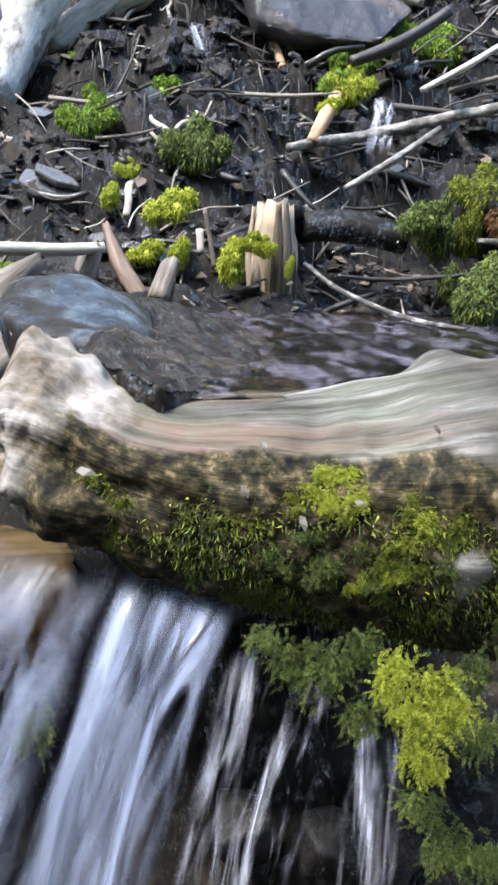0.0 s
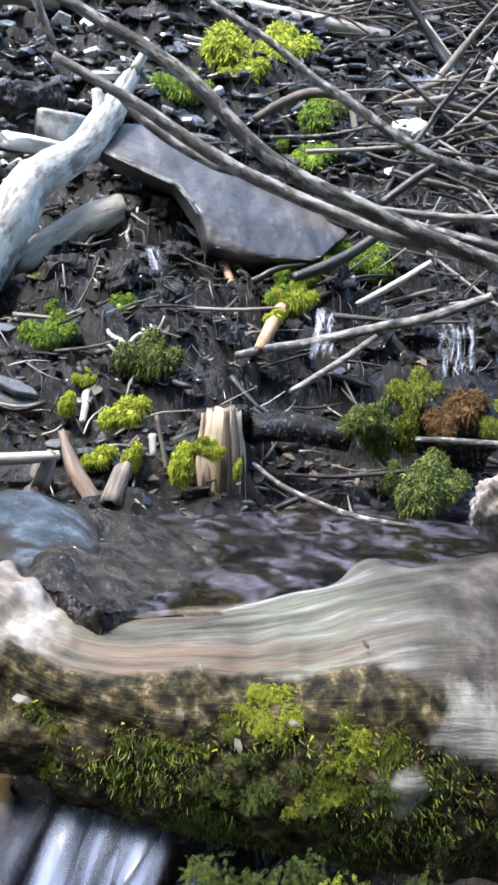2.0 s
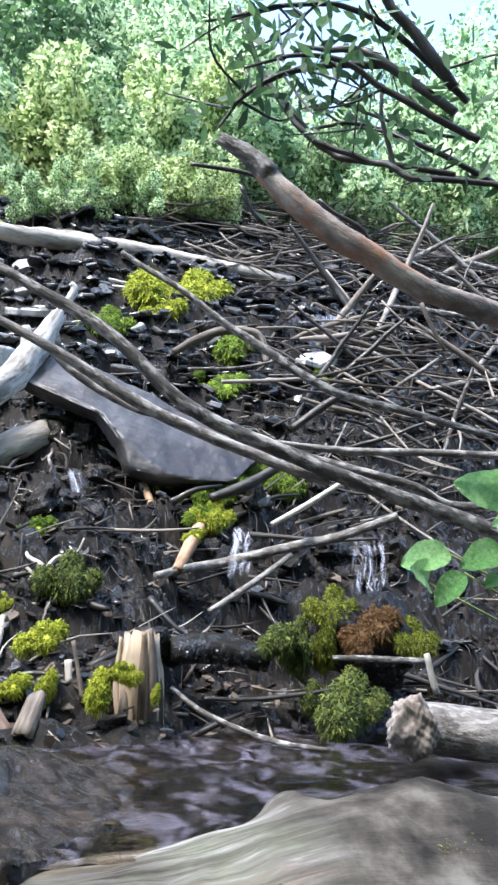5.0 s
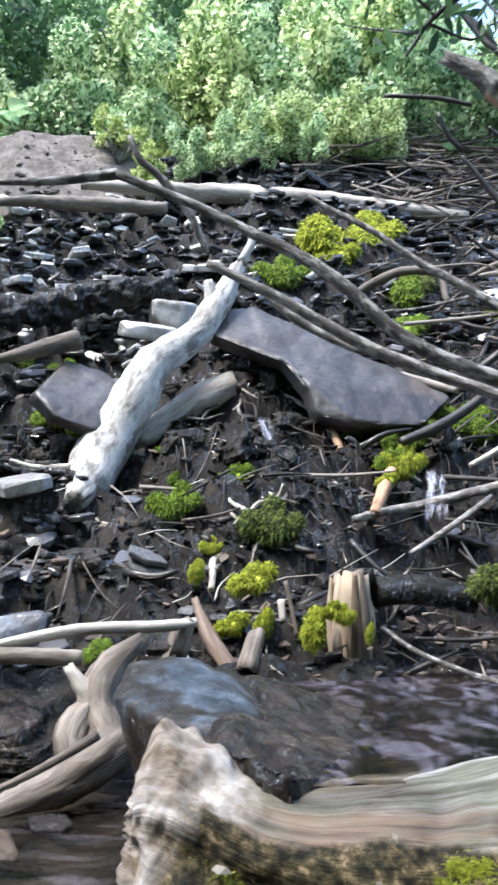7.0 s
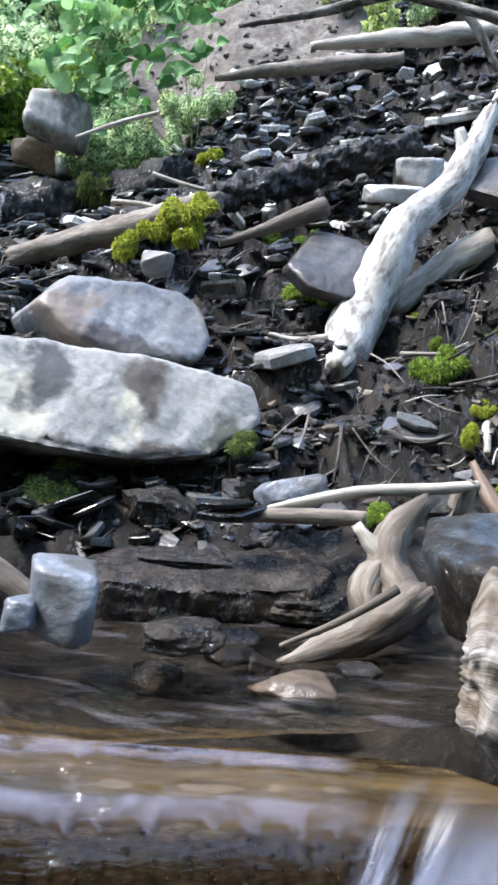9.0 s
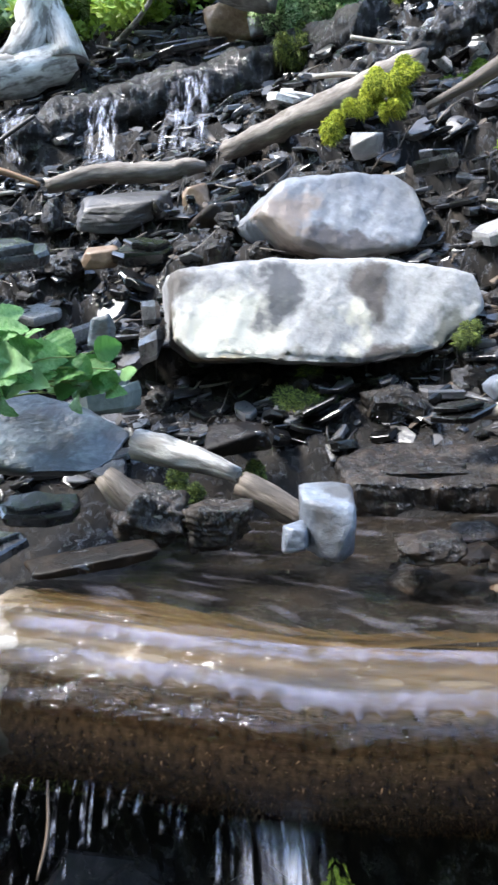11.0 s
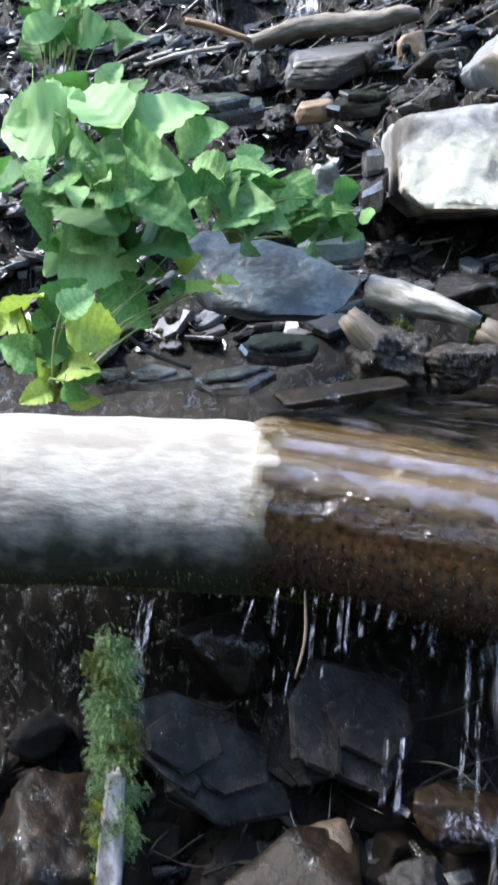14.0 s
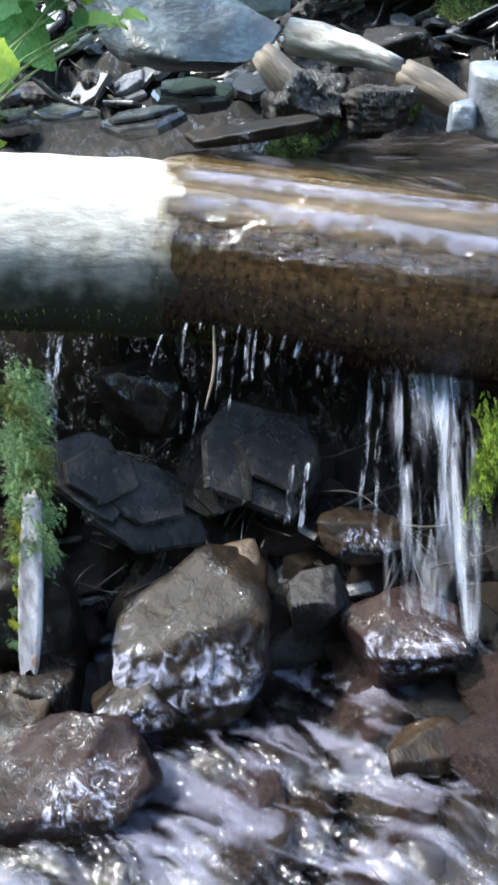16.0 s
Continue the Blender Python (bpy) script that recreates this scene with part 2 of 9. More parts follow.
def run_wet(m, scale, cover, depth=0.02, soft=0.03):
    """Torn sheets of running water over a stone: a clear gloss in streaks, dull stone between."""
    nodes, link = m.node_tree.nodes, m.node_tree.links.new
    b = nodes["Principled BSDF"]
    b.inputs["Specular IOR Level"].default_value = 0.2
    tc, mp = nodes.new("ShaderNodeTexCoord"), nodes.new("ShaderNodeMapping")
    mp.inputs["Scale"].default_value = (1.6, 1.6, 0.7)
    link(tc.outputs["Object"], mp.inputs["Vector"])
    n, r = nodes.new("ShaderNodeTexNoise"), nodes.new("ShaderNodeMapRange")
    n.inputs["Scale"].default_value, n.inputs["Detail"].default_value, n.inputs["Distortion"].default_value = scale, 5, 0.8
    link(mp.outputs[0], n.inputs["Vector"])
    link(n.outputs["Fac"], r.inputs["Value"])
    r.inputs["From Min"].default_value, r.inputs["From Max"].default_value = 1 - soft - cover, 1 + soft - cover
    link(r.outputs[0], b.inputs["Coat Weight"])
    b.inputs["Coat Roughness"].default_value = 0.07
    bp = nodes.new("ShaderNodeBump")
    bp.inputs["Strength"].default_value, bp.inputs["Distance"].default_value = 0.9, depth
    fine = nodes.new("ShaderNodeTexNoise")
    fine.inputs["Scale"].default_value, fine.inputs["Detail"].default_value, fine.inputs["Distortion"].default_value = scale * 2.2, 3, 0.6
    link(mp.outputs[0], fine.inputs["Vector"])
    link(fine.outputs["Fac"], bp.inputs["Height"])
    link(bp.outputs[0], b.inputs["Coat Normal"])


run_wet(M_wetbark, 22, 0.5, 0.06)
run_wet(M_soil, 26, 0.48, 0.06)
run_wet(M_brownstone, 13, 0.42, 0.04, 0.05)
run_wet(M_darkstone, 30, 0.47, 0.05, 0.05)
run_wet(M_redstone, 14, 0.5, 0.03, 0.08)
M_rubble = material("slate_rubble", [(0.002, 0.0019, 0.0019), (0.012, 0.0112, 0.0112), (0.085, 0.083, 0.086)], 8, 0.4, 0.6, 40, wet=0.45, per_object=0.85, island=True)
M_slatebluish = material("blue_slate", [(0.014, 0.018, 0.021), (0.052, 0.064, 0.073), (0.16, 0.185, 0.2)], 11, 0.5, 1.0, 40, (1, 1, 2), wet=0.35, spots=((0.03, 0.028, 0.026), 9, 0.42))
M_mud = material("wet_mud", [(0.0015, 0.0012, 0.001), (0.007, 0.0055, 0.0045), (0.04, 0.031, 0.024)], 20, 0.6, 1.0, 60)
M_brightstone = material("bleached_stone", [(0.3, 0.29, 0.285), (0.5, 0.49, 0.48), (0.72, 0.71, 0.7)], 5, 0.6, 0.7, 40, wet=0.3, spots=((0.16, 0.14, 0.125), 7, 0.42))
M_paleblue = material("pale_blue_stone", [(0.06, 0.068, 0.085), (0.13, 0.147, 0.18), (0.24, 0.262, 0.305)], 7, 0.5, 1.0, 45, wet=0.3, spots=((0.07, 0.066, 0.066), 6, 0.4))
run_wet(M_mud, 34, 0.48, 0.05)
M_ledge = material("wet_ledge", [(0.003, 0.0023, 0.0018), (0.012, 0.009, 0.007), (0.05, 0.037, 0.028)], 16, 0.6, 1.0, 30)
run_wet(M_ledge, 22, 0.53, 0.06, 0.04)
M_slab = material("brown_grey_slab", [(0.018, 0.0162, 0.016), (0.048, 0.0445, 0.0445), (0.095, 0.09, 0.091)], 3, 0.55, 0.9, 40, wet=0.25, spots=((0.024, 0.018, 0.014), 4, 0.45))
stains_and_light(M_slab, [((.3, -.1, -.16), (.3, .2, .14), (.016, .0125, .011), .85), ((.45, .05, .0), (.12, .2, .1), (.075, .05, .03), .6)])
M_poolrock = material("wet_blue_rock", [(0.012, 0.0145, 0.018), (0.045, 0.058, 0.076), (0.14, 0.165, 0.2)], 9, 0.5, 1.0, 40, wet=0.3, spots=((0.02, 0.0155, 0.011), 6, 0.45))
stains_and_light(M_poolrock, [((-.03, -.1, -.1), (.3, .3, .075), (.02, .014, .009), .9)])
run_wet(M_poolrock, 26, 0.42, 0.04, 0.05)
M_rust = material("rusty_stone", [(0.02, 0.013, 0.008), (0.06, 0.041, 0.027), (0.13, 0.098, 0.07)], 9, 0.6, 0.9, 40, wet=0.3)
M_chips = material("bark_chips", [(0.01, 0.0065, 0.0045), (0.03, 0.02, 0.014), (0.1, 0.073, 0.052)], 10, 0.7, 0.5, 60, per_object=0.8, island=True)
# shade put into the colour: a darker copy of the bush leaf
M_darkleaf = material("shaded_leaf", [(0.03, 0.07, 0.03), (0.07, 0.15, 0.06), (0.13, 0.24, 0.1)], 1.2, 0.6, 0.1, 30, per_object=0.4, island=True, translucent=0.4)
M_goldleaf = material("golden_leaf", [(0.2, 0.3, 0.07), (0.4, 0.5, 0.16), (0.66, 0.7, 0.34)], 1.2, 0.6, 0.1, 30, per_object=0.4, island=True, translucent=0.5)
M_litter = material("twig_litter", [(0.018, 0.014, 0.0115), (0.07, 0.056, 0.046), (0.22, 0.19, 0.162)], 10, 0.85, 0.4, 60, per_object=0.6, island=True)
M_earth = material("bare_earth", [(0.045, 0.037, 0.032), (0.115, 0.098, 0.086), (0.25, 0.226, 0.205)], 7, 0.95, 1.0, 30)
M_yellowleaf = material("yellow_leaf", [(0.16, 0.26, 0.03), (0.28, 0.4, 0.06), (0.4, 0.5, 0.12)], 14, 0.5, 0.2, 90, translucent=0.35)
M_leaf = material("green_leaf", [(0.065, 0.19, 0.04), (0.17, 0.38, 0.11), (0.34, 0.56, 0.24)], 14, 0.4, 0.5, 90, per_object=0.6, translucent=0.4)
M_bush = material("bush_leaf", [(0.09, 0.19, 0.075), (0.45, 0.62, 0.34), (0.8, 0.9, 0.6)], 1.0, 0.6, 0.1, 30, per_object=0.7, island=True, translucent=0.55)
M_bushwarm = material("yellow_green_bush_leaf", [(0.12, 0.2, 0.06), (0.48, 0.61, 0.27), (0.84, 0.9, 0.54)], 1.0, 0.6, 0.1, 30, per_object=0.7, island=True, translucent=0.55)


def water_material(name, tint, rough, bump, scale, stretch=(1, 1, 1)):
    m = bpy.data.materials.new(name)
    m.use_nodes = True
    nodes, link = m.node_tree.nodes, m.node_tree.links.new
    b = nodes["Principled BSDF"]
    b.inputs["Base Color"].default_value = (*tint, 1)
    b.inputs["Roughness"].default_value, b.inputs["IOR"].default_value = rough, 1.33
    b.inputs["Transmission Weight"].default_value = 1.0
    tc, mp = nodes.new("ShaderNodeTexCoord"), nodes.new("ShaderNodeMapping")
    mp.inputs["Scale"].default_value = stretch
    n, bp = nodes.new("ShaderNodeTexNoise"), nodes.new("ShaderNodeBump")
    n.inputs["Scale"].default_value, n.inputs["Detail"].default_value = scale, 4
    bp.inputs["Strength"].default_value, bp.inputs["Distance"].default_value = bump, 0.02
    link(tc.outputs["Object"], mp.inputs["Vector"])
    link(mp.outputs[0], n.inputs["Vector"])
    link(n.outputs["Fac"], bp.inputs["Height"])
    link(bp.outputs[0], b.inputs["Normal"])
    return m


# Pale noise patches over water: foam on the creek, painted sky reflection on pools.
def foam_and_sheen_material(name, tint, white, lo, hi, most, scale, wave, flow=(0.7, 2.2, 1), swirl=0.35):
    m = water_material(name, tint, 0.06, 1.0, wave, (1, 1.6, 1))
    nodes, link = m.node_tree.nodes, m.node_tree.links.new
    b, out = nodes["Principled BSDF"], nodes["Material Output"]
    d, mix, n, r, tc = (nodes.new("ShaderNode" + k) for k in ("BsdfDiffuse", "MixShader", "TexNoise", "MapRange", "TexCoord"))
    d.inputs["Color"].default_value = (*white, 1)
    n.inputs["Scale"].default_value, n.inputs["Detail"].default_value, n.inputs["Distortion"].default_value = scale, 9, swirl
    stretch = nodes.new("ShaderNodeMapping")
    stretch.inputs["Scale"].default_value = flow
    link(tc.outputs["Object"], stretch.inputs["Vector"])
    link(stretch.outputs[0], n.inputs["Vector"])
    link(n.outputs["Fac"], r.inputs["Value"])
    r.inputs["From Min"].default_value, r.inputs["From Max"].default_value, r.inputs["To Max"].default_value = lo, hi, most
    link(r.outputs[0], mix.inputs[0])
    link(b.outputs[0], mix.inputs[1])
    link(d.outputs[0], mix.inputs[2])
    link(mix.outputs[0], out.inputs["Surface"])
    return m


M_foam = foam_and_sheen_material("rushing_water", (0.5, 0.44, 0.4), (0.33, 0.32, 0.42), 0.47, 0.8, 0.5, 9, 16, (0.6, 1.9, 1), 1.1)
# both pools: lilac patches are reflected sky put into the colour
M_stillsheen = foam_and_sheen_material("slow_pool_water", (0.62, 0.55, 0.46), (0.36, 0.34, 0.4), 0.55, 0.9, 0.25, 9, 9)
M_poolsheen = foam_and_sheen_material("stirred_pool_water", (0.4, 0.36, 0.33), (0.34, 0.32, 0.42), 0.48, 0.85, 0.36, 9, 12, (1.3, 0.65, 1), 1.6)


def film_material():
    """A skin of running water: clear, with gloss that grows at a slant."""
    m = bpy.data.materials.new("water_film")
    m.use_nodes = True
    nodes, link = m.node_tree.nodes, m.node_tree.links.new
    out = nodes["Material Output"]
    tr, gl, mix, fr, bp, n, tc, mp = (nodes.new("ShaderNode" + k) for k in ("BsdfTransparent", "BsdfGlossy", "MixShader", "Fresnel", "Bump", "TexNoise", "TexCoord", "Mapping"))
    tr.inputs["Color"].default_value = (0.82, 0.8, 0.76, 1)
    gl.inputs["Roughness"].default_value, fr.inputs["IOR"].default_value = 0.06, 1.45
    mp.inputs["Scale"].default_value = (1, 1, 2.5)
    n.inputs["Scale"].default_value, n.inputs["Detail"].default_value = 13, 4
    bp.inputs["Strength"].default_value, bp.inputs["Distance"].default_value = 1.0, 0.03
    link(tc.outputs["Object"], mp.inputs["Vector"])
    link(mp.outputs[0], n.inputs["Vector"])
    link(n.outputs["Fac"], bp.inputs["Height"])
    link(bp.outputs[0], gl.inputs["Normal"])
    link(bp.outputs[0], fr.inputs["Normal"])
    link(fr.outputs[0], mix.inputs[0])
    link(tr.outputs[0], mix.inputs[1])
    link(gl.outputs[0], mix.inputs[2])
    link(mix.outputs[0], out.inputs["Surface"])
    return m


M_film = film_material()
M_water = water_material("pool_water", (0.7, 0.66, 0.6), 0.03, 0.8, 17, (1, 2.0, 1))


def wet_log_material(name, dry_colours, wet_from, LOG_UNDERSHADE, algae):
    """Pale dry wood that turns wet and brown past a ragged line along the log, with algae and painted-in shade low on
    its sides.
    """
    m = material(name, dry_colours, 6, 0.75, 0.8, 50, (1.1, 0.4, 1), "UV", spots=((0.22, 0.19, 0.165), 9, 0.4))
    nodes, link = m.node_tree.nodes, m.node_tree.links.new
    b = nodes["Principled BSDF"]
    dry = b.inputs["Base Color"].links[0].from_socket
    tc, sep, n = nodes.new("ShaderNodeTexCoord"), nodes.new("ShaderNodeSeparateXYZ"), nodes.new("ShaderNodeTexNoise")
    link(tc.outputs["UV"], sep.inputs[0])
    n.inputs["Scale"].default_value, n.inputs["Detail"].default_value = 14, 5
    link(tc.outputs["UV"], n.inputs["Vector"])

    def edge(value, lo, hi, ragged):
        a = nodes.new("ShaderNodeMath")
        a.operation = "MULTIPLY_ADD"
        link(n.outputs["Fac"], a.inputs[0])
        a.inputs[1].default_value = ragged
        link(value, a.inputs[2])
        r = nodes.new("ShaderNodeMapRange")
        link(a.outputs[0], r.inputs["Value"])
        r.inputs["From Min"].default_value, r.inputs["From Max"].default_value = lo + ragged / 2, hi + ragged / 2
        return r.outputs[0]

    def mixed(fac, one, two):
        x = nodes.new("ShaderNodeMixRGB")
        link(fac, x.inputs["Fac"])
        link(one, x.inputs["Color1"])
        if isinstance(two, tuple):
            x.inputs["Color2"].default_value = (*two, 1)
        else:
            link(two, x.inputs["Color2"])
        return x.outputs["Color"]
    brown = nodes.new("ShaderNodeValToRGB")
    brown.color_ramp.elements[0].position, brown.color_ramp.elements[1].position = 0.3, 0.75
    brown.color_ramp.elements[0].color, brown.color_ramp.elements[1].color = (0.012, 0.0075, 0.004, 1), (0.06, 0.037, 0.02, 1)
    n2 = nodes.new("ShaderNodeTexNoise")
    n2.inputs["Scale"].default_value, n2.inputs["Detail"].default_value = 75, 8
    mp = nodes.new("ShaderNodeMapping")
    mp.inputs["Scale"].default_value = (0.8, 1, 1)
    link(tc.outputs["UV"], mp.inputs["Vector"])
    link(mp.outputs[0], n2.inputs["Vector"])
    link(n2.outputs["Fac"], brown.inputs["Fac"])
    low, high = edge(sep.outputs["X"], LOG_UNDERSHADE[0], LOG_UNDERSHADE[0] + 0.04, 0.07), edge(sep.outputs["X"], LOG_UNDERSHADE[1] - 0.03, LOG_UNDERSHADE[1] + 0.09, 0.26)
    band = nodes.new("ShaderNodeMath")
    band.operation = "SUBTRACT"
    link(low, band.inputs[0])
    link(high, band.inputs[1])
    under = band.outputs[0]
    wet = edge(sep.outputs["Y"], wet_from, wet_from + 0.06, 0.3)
    # algae colour also darkens the underside where shade falls
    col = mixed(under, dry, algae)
    tan = nodes.new("ShaderNodeValToRGB")
    tan.color_ramp.elements[0].position, tan.color_ramp.elements[1].position = 0.35, 0.7
    tan.color_ramp.elements[0].color, tan.color_ramp.elements[1].color = (0.05, 0.038, 0.02, 1), (0.16, 0.115, 0.06, 1)
    n3, mp3 = nodes.new("ShaderNodeTexNoise"), nodes.new("ShaderNodeMapping")
    n3.inputs["Scale"].default_value, n3.inputs["Detail"].default_value = 22, 6
    mp3.inputs["Scale"].default_value = (1.6, 0.16, 1)
    link(tc.outputs["UV"], mp3.inputs["Vector"])
    link(mp3.outputs[0], n3.inputs["Vector"])
    link(n3.outputs["Fac"], tan.inputs["Fac"])
    soaked = mixed(edge(sep.outputs["X"], 0.575, 0.6, 0.05), brown.outputs["Color"], tan.outputs["Color"])
    col = mixed(wet, col, soaked)
    link(col, b.inputs["Base Color"])
    r = nodes.new("ShaderNodeMapRange")
    link(wet, r.inputs["Value"])
    r.inputs["To Min"].default_value, r.inputs["To Max"].default_value = 0.75, 0.18
    link(r.outputs[0], b.inputs["Roughness"])
    return m


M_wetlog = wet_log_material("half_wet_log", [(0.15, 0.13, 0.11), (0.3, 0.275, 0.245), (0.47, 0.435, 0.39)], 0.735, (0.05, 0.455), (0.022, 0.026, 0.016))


def drift_log_material():
    """Silvery sinuous grain above, a dark mossy bark face below a ragged edge, chalky at the broken end."""
    m = material("weathered_log", [(0.014, 0.012, 0.009), (0.047, 0.042, 0.034), (0.125, 0.118, 0.106), (0.4, 0.39, 0.375)], 9, 0.7, 0.9, 52, (1.5, 0.14, 1), "UV", spots=((0.16, 0.1, 0.07), 5, 0.43))
    nodes, link = m.node_tree.nodes, m.node_tree.links.new
    b = nodes["Principled BSDF"]
    dry = b.inputs["Base Color"].links[0].from_socket
    tc, sep = nodes.new("ShaderNodeTexCoord"), nodes.new("ShaderNodeSeparateXYZ")
    link(tc.outputs["UV"], sep.inputs[0])

    def noise(scale, stretch, detail=7):
        mp, n = nodes.new("ShaderNodeMapping"), nodes.new("ShaderNodeTexNoise")
        mp.inputs["Scale"].default_value = stretch
        n.inputs["Scale"].default_value, n.inputs["Detail"].default_value, n.inputs["Roughness"].default_value = scale, detail, 0.65
        link(tc.outputs["UV"], mp.inputs["Vector"])
        link(mp.outputs[0], n.inputs["Vector"])
        return n.outputs["Fac"]

    def ramp(fac, *stops):
        r = nodes.new("ShaderNodeValToRGB")
        while len(r.color_ramp.elements) < len(stops):
            r.color_ramp.elements.new(0.5)
        for e, (at, c) in zip(r.color_ramp.elements, stops):
            e.position, e.color = at, (*c, 1)
        link(fac, r.inputs["Fac"])
        return r.outputs["Color"]

    def blend(fac, one, two):
        x = nodes.new("ShaderNodeMixRGB")
        for s, v in (("Fac", fac), ("Color1", one), ("Color2", two)):
            link(v, x.inputs[s])
        return x.outputs["Color"]

    def step(value, wobble, amount, lo, hi):
        a, r = nodes.new("ShaderNodeMath"), nodes.new("ShaderNodeMapRange")
        a.operation = "MULTIPLY_ADD"
        link(wobble, a.inputs[0])
        a.inputs[1].default_value = amount
        link(value, a.inputs[2])
        link(a.outputs[0], r.inputs["Value"])
        r.inputs["From Min"].default_value, r.inputs["From Max"].default_value = lo + amount / 2, hi + amount / 2
        return r.outputs[0]
    green = ramp(noise(11, (1, 0.5, 1)), (0.45, (0, 0, 0)), (0.68, (0.75, 0.75, 0.75)))
    tint = ramp(noise(40, (1, 0.3, 1)), (0.3, (0.05, 0.06, 0.035)), (0.7, (0.19, 0.2, 0.15)))
    top = blend(green, dry, tint)
    bark = ramp(noise(52, (1, 0.9, 1), 10), (0.38, (0.003, 0.0025, 0.0014)), (0.47, (0.018, 0.015, 0.007)), (0.56, (0.055, 0.043, 0.02)), (0.67, (0.2, 0.15, 0.09)))
    crack = ramp(noise(20, (2.0, 0.07, 1), 4), (0.43, (1, 1, 1)), (0.485, (0.4, 0.36, 0.31)), (0.54, (1, 1, 1)))
    cut = nodes.new("ShaderNodeMixRGB")
    cut.blend_type = "MULTIPLY"
    cut.inputs["Fac"].default_value = 0.55
    link(top, cut.inputs["Color1"])
    link(crack, cut.inputs["Color2"])
    top = cut.outputs["Color"]
    bare, lift = nodes.new("ShaderNodeMapRange"), nodes.new("ShaderNodeMath")
    link(sep.outputs["Y"], bare.inputs["Value"])
    bare.inputs["From Min"].default_value, bare.inputs["From Max"].default_value, bare.inputs["To Max"].default_value = 0.5, 0.6, 0.05
    lift.operation = "ADD"
    link(sep.outputs["X"], lift.inputs[0])
    link(bare.outputs[0], lift.inputs[1])
    upper = step(lift.outputs[0], noise(9, (1, 0.5, 1)), 0.13, 0.52, 0.535)
    grey = ramp(noise(9, (1.2, 0.8, 1), 6), (0.4, (0.018, 0.016, 0.013)), (0.52, (0.06, 0.052, 0.044)), (0.66, (0.15, 0.137, 0.12)))
    top = blend(step(sep.outputs["Y"], noise(7, (1, 1, 1)), 0.2, 0.5, 0.62), top, grey)

    def bald(x, y, sx, sy):
        worn, off = nodes.new("ShaderNodeVectorMath"), nodes.new("ShaderNodeVectorMath")
        off.operation, worn.operation = "MULTIPLY_ADD", "LENGTH"
        link(tc.outputs["UV"], off.inputs[0])
        off.inputs[1].default_value, off.inputs[2].default_value = (sx, sy, 0), (-x * sx, -y * sy, 0)
        link(off.outputs[0], worn.inputs[0])
        return step(worn.outputs["Value"], noise(30, (1, 1, 1), 9), 2.4, 1.2, 0.6)
    pale = ramp(noise(40, (1, 0.6, 1), 8), (0.3, (0.13, 0.118, 0.1)), (0.62, (0.27, 0.255, 0.238)))
    chalk = ramp(noise(17, (1, 1, 1), 9), (0.36, (0.075, 0.053, 0.03)), (0.5, (0.2, 0.172, 0.148)), (0.66, (0.38, 0.355, 0.34)))
    far = step(sep.outputs["Y"], noise(8, (1, 1, 1)), 0.16, 0.10, 0.15)
    tip = step(sep.outputs["Y"], noise(8, (1, 1, 1)), 0.1, 0.05, 0.085)
    link(blend(tip, chalk, blend(far, blend(upper, bark, chalk), blend(bald(0.412, 0.525, 44, 30), blend(bald(0.469, 0.6, 32, 19), blend(upper, bark, top), pale), pale))), b.inputs["Base Color"])
    return m


M_driftlog = drift_log_material()
M_driftlog.node_tree.nodes["Principled BSDF"].inputs["Specular IOR Level"].default_value = 0.15


